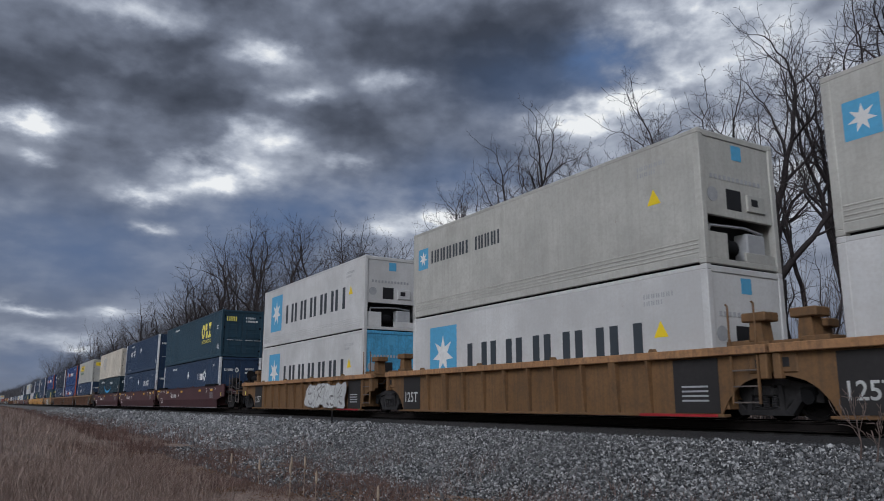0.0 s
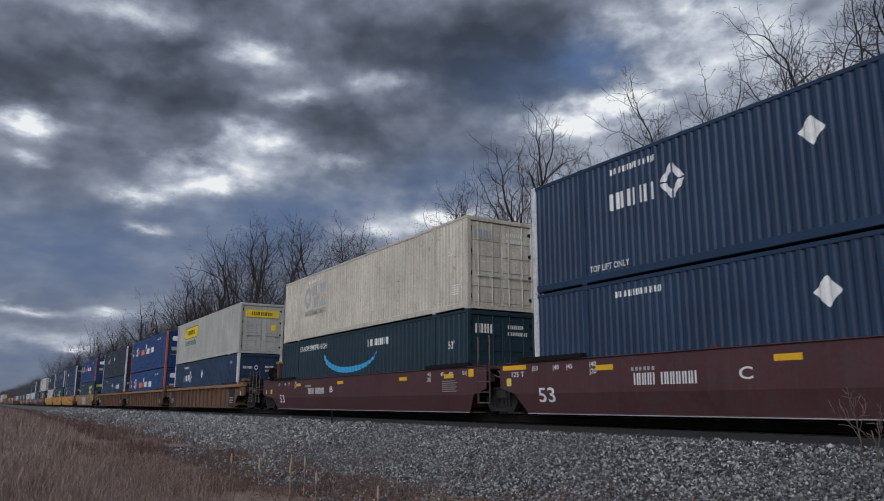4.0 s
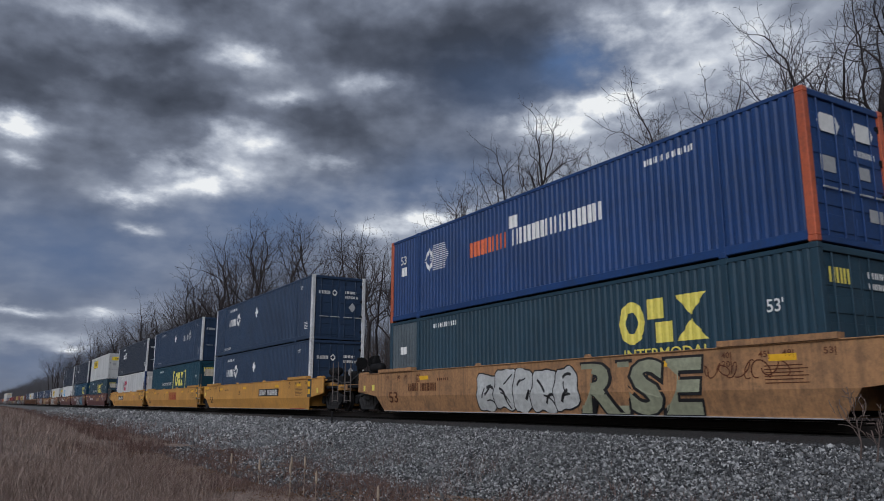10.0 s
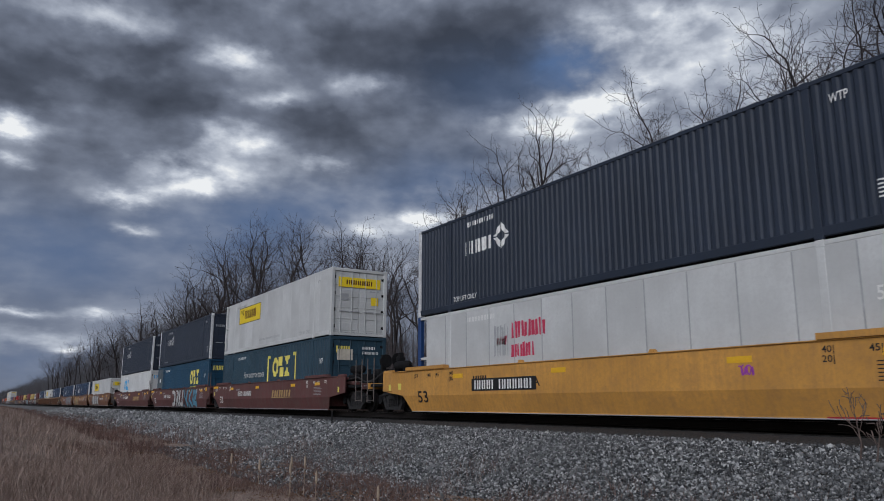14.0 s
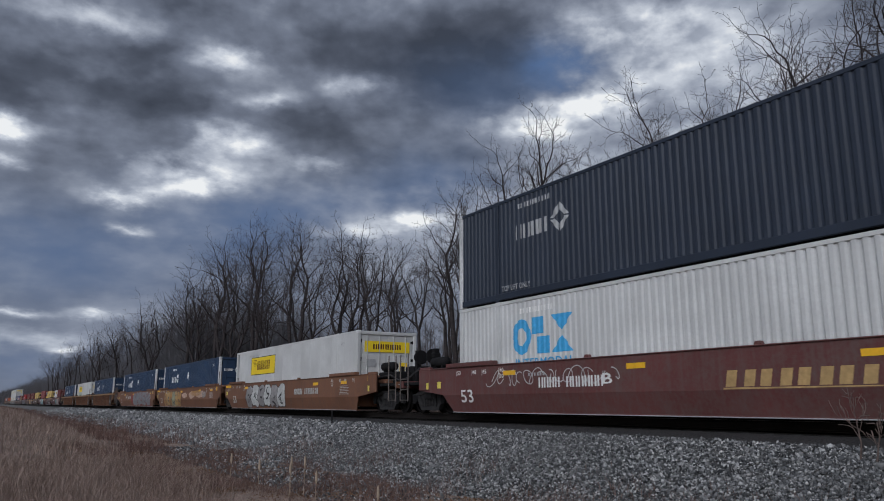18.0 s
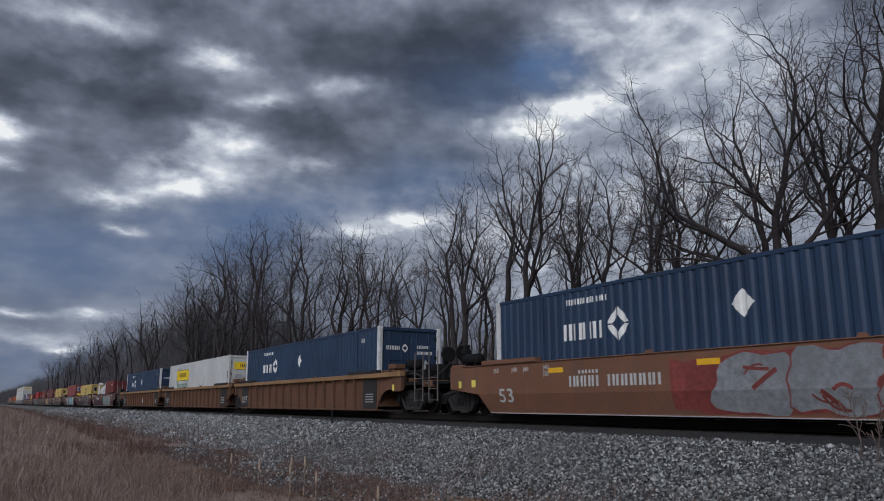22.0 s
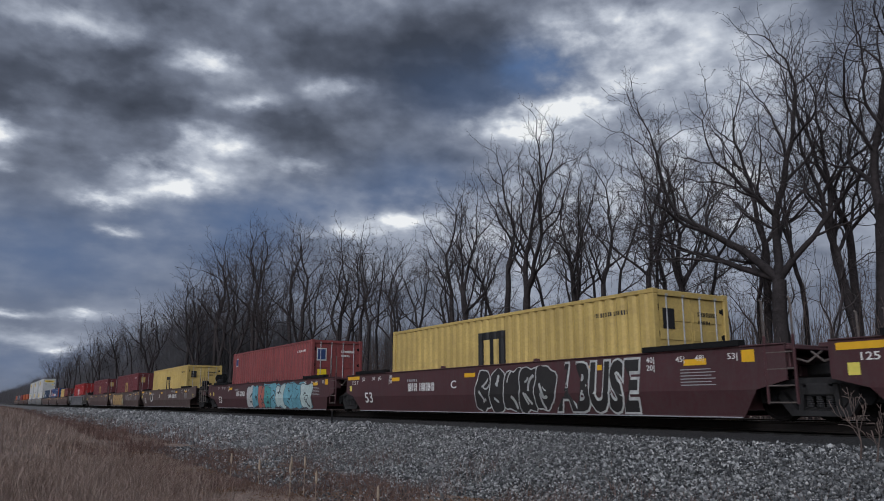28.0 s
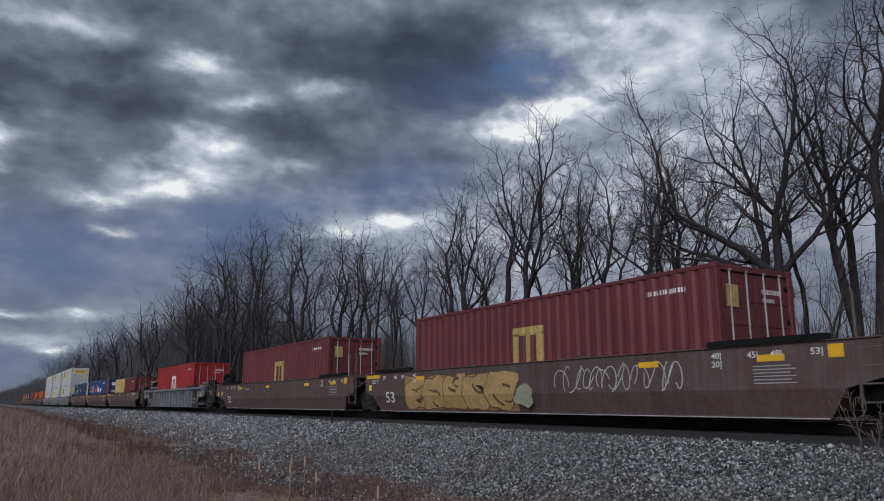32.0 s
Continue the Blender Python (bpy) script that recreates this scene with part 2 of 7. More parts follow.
# paint of containers and cars
P = dict(
    umax=paint("box_blue", (0.021, 0.043, 0.089), 0.45, 0.3, 0.02, (0.024, 0.034, 0.052)),
    umaxg=paint("box_slate", (0.024, 0.033, 0.053), 0.5, 0.35, 0.02, (0.027, 0.033, 0.043)),
    stack=paint("box_royal_blue", (0.016, 0.052, 0.170), 0.45, 0.3, 0.03, (0.025, 0.035, 0.06)),
    csxg=paint("box_teal_green", (0.020, 0.052, 0.080), 0.5, 0.35, 0.03, (0.026, 0.040, 0.048)),
    csxt=paint("box_teal_blue", (0.007, 0.050, 0.082), 0.5, 0.3, 0.03, (0.02, 0.03, 0.036)),
    csxb=paint("box_deep_blue_green", (0.010, 0.054, 0.105), 0.5, 0.3, 0.03, (0.02, 0.032, 0.042)),
    csxd=paint("box_dark_teal", (0.015, 0.036, 0.052), 0.5, 0.35, 0.03, (0.02, 0.028, 0.032)),
    white=paint("box_white", (0.53, 0.54, 0.535), 0.5, 0.22, 0.02, (0.42, 0.42, 0.42)),
    reefer=paint("box_reefer_white", (0.55, 0.555, 0.55), 0.5, 0.25, 0.02, (0.42, 0.40, 0.38)),
    olde=paint("box_old_white", (0.45, 0.45, 0.415), 0.55, 0.4, 0.03, (0.30, 0.28, 0.25)),
    cream=paint("box_cream", (0.58, 0.54, 0.46), 0.55, 0.45, 0.16, (0.24, 0.20, 0.15)),
    yellow=paint("box_yellow", (0.52, 0.38, 0.125), 0.5, 0.3, 0.04, (0.26, 0.19, 0.09)),
    maroon=paint("box_maroon", (0.145, 0.032, 0.038), 0.5, 0.35, 0.03),
    brick=paint("box_brick_red", (0.25, 0.062, 0.060), 0.5, 0.35, 0.04),
    red=paint("box_red", (0.33, 0.02, 0.02), 0.5, 0.3, 0.03),
    dkred=paint("box_dark_red", (0.15, 0.03, 0.028), 0.55, 0.4, 0.08),
    orange=paint("box_orange", (0.45, 0.10, 0.03), 0.5, 0.3, 0.03),
    posts=paint("post_white", (0.66, 0.67, 0.68), 0.5, 0.3, 0.05),
    postor=paint("post_orange", (0.52, 0.12, 0.055), 0.5, 0.3, 0.03),
    cyan=paint("machine_cyan", (0.10, 0.40, 0.66), 0.5, 0.3, 0.03),
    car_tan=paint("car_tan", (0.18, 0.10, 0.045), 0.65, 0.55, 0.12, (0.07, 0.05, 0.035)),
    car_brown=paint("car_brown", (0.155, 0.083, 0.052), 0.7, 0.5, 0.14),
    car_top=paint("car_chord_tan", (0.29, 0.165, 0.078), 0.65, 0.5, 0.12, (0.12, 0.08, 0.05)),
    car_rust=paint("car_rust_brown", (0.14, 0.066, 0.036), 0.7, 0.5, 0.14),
    car_maroon=paint("car_maroon", (0.074, 0.029, 0.033), 0.6, 0.4, 0.06, (0.075, 0.06, 0.06)),
    car_red=paint("car_red_brown", (0.115, 0.039, 0.037), 0.6, 0.45, 0.08, (0.12, 0.10, 0.09)),
    car_dark=paint("car_dark_brown", (0.080, 0.048, 0.045), 0.65, 0.6, 0.08, (0.13, 0.115, 0.105)),
    car_yellow=paint("car_yellow", (0.56, 0.285, 0.065), 0.5, 0.4, 0.05, (0.27, 0.15, 0.07)),
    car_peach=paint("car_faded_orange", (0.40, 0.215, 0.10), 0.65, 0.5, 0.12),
    car_orange=paint("car_orange_brown", (0.175, 0.080, 0.046), 0.65, 0.55, 0.12, (0.11, 0.075, 0.06)),
    car_grey=paint("car_grey", (0.20, 0.20, 0.21), 0.6, 0.5, 0.1),
)


# ---- sky: one sheet of broken cloud, curved down to the horizon ----
def sky_sheet():
    H, R = 700.0, 4200.0
    rs = [300, 420, 600, 850, 1150, 1500, 1900, 2350, 2800, 3250, 3650, 3950, 4150, 4300, 4450]
    azs = [-14 + 2.5 * i for i in range(42)]
    g = Geo()
    for r in rs:
        for a in azs:
            g.v.append((-math.cos(radians(a)) * r, math.sin(radians(a)) * r, H * (1 - (r / R) ** 2)))
    n = len(azs)
    g.f = [(i * n + j, i * n + j + 1, (i + 1) * n + j + 1, (i + 1) * n + j) for i in range(len(rs) - 1) for j in range(n - 1)]
    t = Net("cloud_sheet")
    tc = t.n.new("ShaderNodeTexCoord")
    sp = t.n.new("ShaderNodeSeparateXYZ")
    t.l.new(tc.outputs["Object"], sp.inputs[0])
    x, y, z = sp.outputs
    rad = t.math("SQRT", t.math("ADD", t.math("MULTIPLY", x, x), t.math("MULTIPLY", y, y)))
    az = t.math("MULTIPLY", t.math("ARCTAN2", y, t.math("MULTIPLY", x, -1.0)), 57.2958)
    el = t.math("MULTIPLY", t.math("ARCTAN2", z, rad), 57.2958)
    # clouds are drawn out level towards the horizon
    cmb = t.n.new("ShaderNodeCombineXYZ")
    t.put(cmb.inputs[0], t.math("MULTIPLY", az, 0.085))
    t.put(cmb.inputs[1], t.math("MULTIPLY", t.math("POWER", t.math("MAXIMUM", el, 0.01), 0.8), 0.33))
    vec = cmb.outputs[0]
    w1 = t.noise(vec, 1.6, 5, 0.6, 1)
    ws = t.n.new("ShaderNodeSeparateColor")
    t.l.new(w1, ws.inputs[0])
    azw = t.math("ADD", az, t.math("MULTIPLY", t.math("SUBTRACT", ws.outputs[0], 0.5), 4.5))
    elw = t.math("ADD", el, t.math("MULTIPLY", t.math("SUBTRACT", ws.outputs[1], 0.5), 2.2))
    w2 = t.n.new("ShaderNodeSeparateColor")
    t.l.new(t.noise(vec, 5.5, 5, 0.6, 1), w2.inputs[0])
    azw = t.math("ADD", azw, t.math("MULTIPLY", t.math("SUBTRACT", w2.outputs[0], 0.5), 2.6))
    elw = t.math("ADD", elw, t.math("MULTIPLY", t.math("SUBTRACT", w2.outputs[1], 0.5), 1.3))
    ae = t.n.new("ShaderNodeCombineXYZ")
    t.put(ae.inputs[0], azw)
    t.put(ae.inputs[1], elw)

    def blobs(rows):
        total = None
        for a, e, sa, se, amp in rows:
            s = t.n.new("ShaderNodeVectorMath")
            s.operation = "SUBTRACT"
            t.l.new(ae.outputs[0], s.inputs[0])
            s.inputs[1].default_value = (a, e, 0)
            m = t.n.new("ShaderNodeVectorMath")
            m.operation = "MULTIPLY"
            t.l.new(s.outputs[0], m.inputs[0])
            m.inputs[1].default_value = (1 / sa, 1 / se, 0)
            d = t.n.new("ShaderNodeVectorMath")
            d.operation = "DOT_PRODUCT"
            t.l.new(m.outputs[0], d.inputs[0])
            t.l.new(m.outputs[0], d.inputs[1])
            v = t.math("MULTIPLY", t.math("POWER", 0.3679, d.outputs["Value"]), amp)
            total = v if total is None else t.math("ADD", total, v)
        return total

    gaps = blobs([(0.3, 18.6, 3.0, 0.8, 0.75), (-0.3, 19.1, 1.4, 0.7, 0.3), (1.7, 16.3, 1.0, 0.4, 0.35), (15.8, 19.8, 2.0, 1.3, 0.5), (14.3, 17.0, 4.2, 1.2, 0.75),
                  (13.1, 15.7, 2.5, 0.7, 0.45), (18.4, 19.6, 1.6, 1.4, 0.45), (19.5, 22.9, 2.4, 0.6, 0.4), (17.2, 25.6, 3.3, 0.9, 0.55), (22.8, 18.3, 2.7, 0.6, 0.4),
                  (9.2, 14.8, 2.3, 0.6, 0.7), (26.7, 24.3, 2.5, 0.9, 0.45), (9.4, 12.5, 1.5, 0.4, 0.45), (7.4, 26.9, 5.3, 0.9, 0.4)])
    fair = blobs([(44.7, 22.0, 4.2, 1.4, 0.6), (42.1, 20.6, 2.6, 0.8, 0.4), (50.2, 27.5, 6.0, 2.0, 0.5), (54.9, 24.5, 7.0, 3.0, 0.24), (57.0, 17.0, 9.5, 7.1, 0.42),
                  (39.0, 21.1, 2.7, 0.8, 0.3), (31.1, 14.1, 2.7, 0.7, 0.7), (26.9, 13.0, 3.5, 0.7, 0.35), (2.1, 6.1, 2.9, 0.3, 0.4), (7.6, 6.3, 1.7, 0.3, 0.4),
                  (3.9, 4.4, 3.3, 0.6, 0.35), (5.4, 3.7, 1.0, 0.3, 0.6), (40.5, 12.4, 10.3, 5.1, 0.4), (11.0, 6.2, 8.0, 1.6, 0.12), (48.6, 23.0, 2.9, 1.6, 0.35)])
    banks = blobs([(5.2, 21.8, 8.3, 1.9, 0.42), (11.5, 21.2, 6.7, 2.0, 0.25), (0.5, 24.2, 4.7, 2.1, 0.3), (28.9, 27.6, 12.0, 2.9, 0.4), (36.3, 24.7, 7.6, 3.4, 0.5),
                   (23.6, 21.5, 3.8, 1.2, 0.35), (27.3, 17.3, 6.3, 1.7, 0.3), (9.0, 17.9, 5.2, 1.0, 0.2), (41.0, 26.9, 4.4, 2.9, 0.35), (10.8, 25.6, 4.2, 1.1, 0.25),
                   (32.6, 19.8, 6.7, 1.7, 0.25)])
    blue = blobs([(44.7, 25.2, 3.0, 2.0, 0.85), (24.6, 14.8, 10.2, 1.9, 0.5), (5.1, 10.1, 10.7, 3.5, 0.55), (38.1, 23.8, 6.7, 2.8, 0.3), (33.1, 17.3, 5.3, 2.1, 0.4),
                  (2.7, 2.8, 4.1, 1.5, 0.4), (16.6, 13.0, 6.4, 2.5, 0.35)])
    n1 = t.noise(vec, 1.5, 3, 0.5)
    n2 = t.noise(vec, 5.0, 5, 0.5)
    calm = t.math("ADD", 0.35, t.math("MULTIPLY", t.ramp(el, 6, 17), 0.65))
    b = t.math("MULTIPLY", t.math("SUBTRACT", n1, 0.5), 0.75)
    b = t.math("ADD", b, t.math("MULTIPLY", t.math("SUBTRACT", n2, 0.5), 0.34))
    b = t.math("ADD", 0.42, t.math("MULTIPLY", b, calm))
    torn = t.math("ADD", 0.45, t.math("MULTIPLY", t.ramp(t.noise(vec, 4.2, 5, 0.5), 0.34, 0.64), 0.8))
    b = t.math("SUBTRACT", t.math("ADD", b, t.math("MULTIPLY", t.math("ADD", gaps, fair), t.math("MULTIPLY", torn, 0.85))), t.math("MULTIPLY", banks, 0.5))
    rp = t.n.new("ShaderNodeValToRGB")
    t.put(rp.inputs[0], b)
    e = rp.color_ramp.elements
    e[0].position, e[0].color = 0.02, (0.046, 0.053, 0.070, 1)
    e[1].position, e[1].color = 1.0, (0.87, 0.86, 0.83, 1)
    for q, c in ((0.22, (0.083, 0.094, 0.122)), (0.42, (0.170, 0.189, 0.236)), (0.66, (0.365, 0.39, 0.445)), (0.85, (0.60, 0.62, 0.655))):
        e.new(q).color = (*c, 1)
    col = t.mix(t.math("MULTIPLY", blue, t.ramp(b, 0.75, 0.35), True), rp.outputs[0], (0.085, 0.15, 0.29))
    em = t.node("ShaderNodeEmission", Color=col, Strength=1.0)
    tr = t.n.new("ShaderNodeBsdfTransparent")
    mx = t.n.new("ShaderNodeMixShader")
    edge = t.math("MULTIPLY", t.ramp(rad, 330, 600), t.math("MULTIPLY", t.ramp(az, -13, -8), t.ramp(az, 88, 78)))
    t.put(mx.inputs[0], edge)
    t.l.new(tr.outputs[0], mx.inputs[1])
    t.l.new(em.outputs[0], mx.inputs[2])
    t.l.new(mx.outputs[0], t.n["Material Output"].inputs["Surface"])
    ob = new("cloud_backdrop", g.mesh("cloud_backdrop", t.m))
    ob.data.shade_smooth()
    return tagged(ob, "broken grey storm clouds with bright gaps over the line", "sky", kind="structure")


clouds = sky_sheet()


# ---- ground ----
def smooth(a, b, x):
    k = min(1.0, max(0.0, (x - a) / (b - a)))
    return k * k * (3 - 2 * k)


def ground_z(x, y):
    """Height of the ground beside the embankment."""
    z = -1.3 + 0.30 * smooth(4, 30, -y)
    z += 1.02 * smooth(10, 62, -x) * smooth(6.0, 0.5, y) * (1 - smooth(90, 300, -x))
    z += 0.4 * smooth(17, 30, y)
    z += 0.06 * noise.noise((x * 0.35, y * 0.35, 0)) * (1 if abs(x) < 300 else 0)
    if 7.6 < y < 19.0:
        z -= 0.35
    return z


def ground():
    xs = [-4600, -3000, -1800, -1200, -800, -500, -350, -260, -200] + list(range(-160, -60, 10)) + list(range(-60, 12, 2)) + [20, 60, 160, 500, 1500, 4600]
    ys = [-4600, -1500, -500, -200, -90, -50, -30] + list(range(-20, 8, 1)) + [7.6, 9, 13, 17, 19, 22, 26, 32, 45, 70, 120, 300, 900, 2500, 4600]
    ys = sorted(set(ys))
    g = Geo()
    g.v = [(x, y, ground_z(x, y)) for x in xs for y in ys]
    n = len(ys)
    g.f = [(i * n + j, (i + 1) * n + j, (i + 1) * n + j + 1, i * n + j + 1) for i in range(len(xs) - 1) for j in range(n - 1)]
    t = Net("winter_soil")
    tc = t.n.new("ShaderNodeTexCoord")
    v = tc.outputs["Object"]
    a, b, c = t.noise(v, 9, 6, 0.7), t.noise(v, 0.6, 4), t.noise(v, 45, 4, 0.7)
    col = t.mix(t.ramp(a, 0.35, 0.65), (0.19, 0.135, 0.11), (0.33, 0.25, 0.20))
    col = t.mix(t.math("MULTIPLY", t.ramp(b, 0.4, 0.6), 0.6), col, (0.12, 0.082, 0.062))
    col = t.mix(t.math("MULTIPLY", t.ramp(c, 0.5, 0.7), 0.5), col, (0.17, 0.13, 0.09))
    t.bump(t.math("ADD", a, t.math("MULTIPLY", c, 0.5)), 0.6, 0.05)
    ob = new("ground", g.mesh("ground", t.done(col, 0.95)))
    ob.data.shade_smooth()
    return tagged(ob, "brown winter ground with dead grass and soil", "ground", kind="structure")


ground()


def quick_mesh(name, v, f, material):
    """A mesh from arrays: v (n, 3), f (m, 3 or 4)."""
    me = bpy.data.meshes.new(name)
    k = f.shape[1]
    me.vertices.add(len(v))
    me.vertices.foreach_set("co", np.ascontiguousarray(v, dtype=np.float32).ravel())
    me.loops.add(f.size)
    me.loops.foreach_set("vertex_index", np.ascontiguousarray(f, dtype=np.int32).ravel())
    me.polygons.add(len(f))
    me.polygons.foreach_set("loop_start", np.arange(0, f.size, k, dtype=np.int32))
    me.polygons.foreach_set("loop_total", np.full(len(f), k, dtype=np.int32))
    me.materials.append(material)
    me.update(calc_edges=True)
    return me


def stuff(name, me, label, category):
    return tagged(new(name, me), label, category, kind="stuff")


# ---- track ----
YC = 13.42
BED = [(6.9, -1.46), (7.5, -1.28), (9.2, -0.76), (10.8, -0.275), (11.3, -0.235), (12.0, -0.222), (14.9, -0.222), (15.9, -0.30), (17.6, -0.8), (19.6, -1.4)]


def bed_z(y):
    return float(np.interp(y, [q[0] for q in BED], [q[1] for q in BED]))


def ballast():
    t = Net("crushed_stone")
    tc = t.n.new("ShaderNodeTexCoord")
    vo = t.n.new("ShaderNodeTexVoronoi")
    t.l.new(tc.outputs["Object"], vo.inputs["Vector"])
    vo.inputs["Scale"].default_value = 17
    sepc = t.n.new("ShaderNodeSeparateColor")
    t.l.new(vo.outputs["Color"], sepc.inputs[0])
    pt = t.noise(tc.outputs["Object"], 0.5, 4)
    col = t.mix(sepc.outputs[0], (0.08, 0.081, 0.083), (0.24, 0.24, 0.238))
    col = t.mix(t.math("MULTIPLY", t.ramp(vo.outputs["Distance"], 0.35, 0.75), 0.8), col, (0.03, 0.028, 0.026))
    col = t.mix(t.math("MULTIPLY", t.ramp(pt, 0.4, 0.65), 0.35), col, (0.13, 0.115, 0.10))
    t.bump(t.math("SUBTRACT", 1.0, vo.outputs["Distance"]), 0.9, 0.05)
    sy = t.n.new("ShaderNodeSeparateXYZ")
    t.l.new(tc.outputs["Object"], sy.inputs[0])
    # shade below the train, blackened into the bed colour inward from the shoulder
    shade_edge = t.math("ADD", sy.outputs[1], t.math("MULTIPLY", t.math("SUBTRACT", pt, 0.5), 0.5))
    col = t.mix(t.math("MULTIPLY", t.ramp(shade_edge, 10.40, 10.75), 0.9), col, (0.012, 0.011, 0.011))
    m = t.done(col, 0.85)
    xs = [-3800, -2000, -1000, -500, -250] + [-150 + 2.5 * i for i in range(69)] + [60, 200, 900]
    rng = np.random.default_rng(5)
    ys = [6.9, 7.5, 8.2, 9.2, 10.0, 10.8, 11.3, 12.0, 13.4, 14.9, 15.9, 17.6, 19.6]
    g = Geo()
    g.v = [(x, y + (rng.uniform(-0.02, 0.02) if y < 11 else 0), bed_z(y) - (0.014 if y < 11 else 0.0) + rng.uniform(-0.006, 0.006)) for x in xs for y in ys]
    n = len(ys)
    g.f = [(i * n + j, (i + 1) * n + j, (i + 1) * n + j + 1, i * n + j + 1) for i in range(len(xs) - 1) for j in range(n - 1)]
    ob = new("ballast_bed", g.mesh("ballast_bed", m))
    tagged(ob, "grey crushed stone ballast bank under the track", "ballast", kind="structure")

    # loose stones where the bank is near
    def stones(count, x0, x1, y0, y1, size, seed):
        r = np.random.default_rng(seed)
        x, y = r.uniform(x0, x1, count), r.uniform(y0, y1, count)
        s = size * r.lognormal(0, 0.28, count)
        z = np.interp(y, [q[0] for q in BED], [q[1] for q in BED]) + s * r.uniform(0.05, 0.45, count)
        octa = np.array([(-1, 0, 0), (1, 0, 0), (0, -1, 0), (0, 1, 0), (0, 0, -1), (0, 0, 1)], float) * 0.62
        v = octa[None] * r.uniform(0.7, 1.15, (count, 6, 1)) * r.uniform(0.6, 1.25, (count, 1, 3)) + r.normal(0, 0.12, (count, 6, 3))
        q = r.normal(size=(count, 4))
        q /= np.linalg.norm(q, axis=1)[:, None]
        w, a, b, c = q.T
        rot = np.array([[1 - 2 * (b * b + c * c), 2 * (a * b - c * w), 2 * (a * c + b * w)], [2 * (a * b + c * w), 1 - 2 * (a * a + c * c), 2 * (b * c - a * w)],
                        [2 * (a * c - b * w), 2 * (b * c + a * w), 1 - 2 * (a * a + b * b)]]).transpose(2, 0, 1)
        v = np.einsum("nij,nkj->nki", rot, v) * s[:, None, None] + np.stack([x, y, z], 1)[:, None]
        f = np.array([(a, b, c) for a, b, c in ((1, 3, 5), (3, 0, 5), (0, 2, 5), (2, 1, 5), (3, 1, 4), (0, 3, 4), (2, 0, 4), (1, 2, 4))])
        return v.reshape(-1, 3), (f[None] + 6 * np.arange(count)[:, None, None]).reshape(-1, 3)

    sets = [stones(80000, -22, -2.5, 6.9, 10.72, 0.037, 1), stones(22000, -55, -22, 6.9, 10.7, 0.072, 2), stones(6000, -130, -55, 7.1, 10.7, 0.12, 3),
            stones(6000, -30, -3, 5.0, 7.2, 0.05, 4)]
    v = sets[3][0]
    v[:, 2] += np.interp(v[:, 1], [5.0, 6.9, 7.3], [0.16, 0.16, 0.0])
    near = (np.concatenate([sets[0][0], v]), np.concatenate([sets[0][1], sets[3][1] + len(sets[0][0])]))
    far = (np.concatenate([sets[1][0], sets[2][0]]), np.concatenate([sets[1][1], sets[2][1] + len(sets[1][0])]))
    mat = island("ballast_stones", [(0.022, 0.023, 0.026), (0.07, 0.072, 0.074), (0.15, 0.153, 0.155), (0.27, 0.272, 0.272), (0.62, 0.62, 0.61)], 0.8)
    stuff("ballast_stones", quick_mesh("ballast_stones", *near, mat), "loose grey crushed stones on the track bank", "ballast")
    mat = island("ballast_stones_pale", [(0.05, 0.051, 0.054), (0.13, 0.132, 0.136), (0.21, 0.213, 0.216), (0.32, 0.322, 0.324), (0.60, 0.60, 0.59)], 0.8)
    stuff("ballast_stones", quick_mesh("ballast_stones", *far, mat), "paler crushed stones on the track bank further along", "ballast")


ballast()


def track():
    tr = thing("railway_track", "steel railway track on dark wooden sleepers in ballast", "track", at=(0, YC, 0), kind="structure")
    prof = [(-0.075, -0.18), (0.075, -0.18), (0.07, -0.165), (0.012, -0.145), (0.012, -0.045), (0.036, -0.035), (0.036, -0.004), (0.03, 0), (-0.03, 0), (-0.036, -0.004),
            (-0.036, -0.035), (-0.012, -0.045), (-0.012, -0.145), (-0.07, -0.165)]
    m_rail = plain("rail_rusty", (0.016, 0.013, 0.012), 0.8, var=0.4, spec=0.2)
    for s in (-1, 1):
        o = s * 0.7535
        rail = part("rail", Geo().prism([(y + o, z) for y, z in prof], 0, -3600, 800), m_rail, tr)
        part("running_surface", Geo().box(-3600, 800, o - 0.029, o + 0.029, 0.0005, 0.003), M_RIM, rail, "polished steel rail top")
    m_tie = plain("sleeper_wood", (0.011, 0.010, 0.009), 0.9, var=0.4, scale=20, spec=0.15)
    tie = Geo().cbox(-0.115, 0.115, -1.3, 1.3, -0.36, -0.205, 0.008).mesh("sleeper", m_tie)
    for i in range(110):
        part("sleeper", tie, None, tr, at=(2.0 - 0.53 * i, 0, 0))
    far = Geo()
    for i in range(110, 500):
        far.box(2.0 - 0.53 * i - 0.115, 2.0 - 0.53 * i + 0.115, -1.3, 1.3, -0.36, -0.205)
    tagged(part("far_sleepers", far, m_tie, tr), kind="stuff")


track()


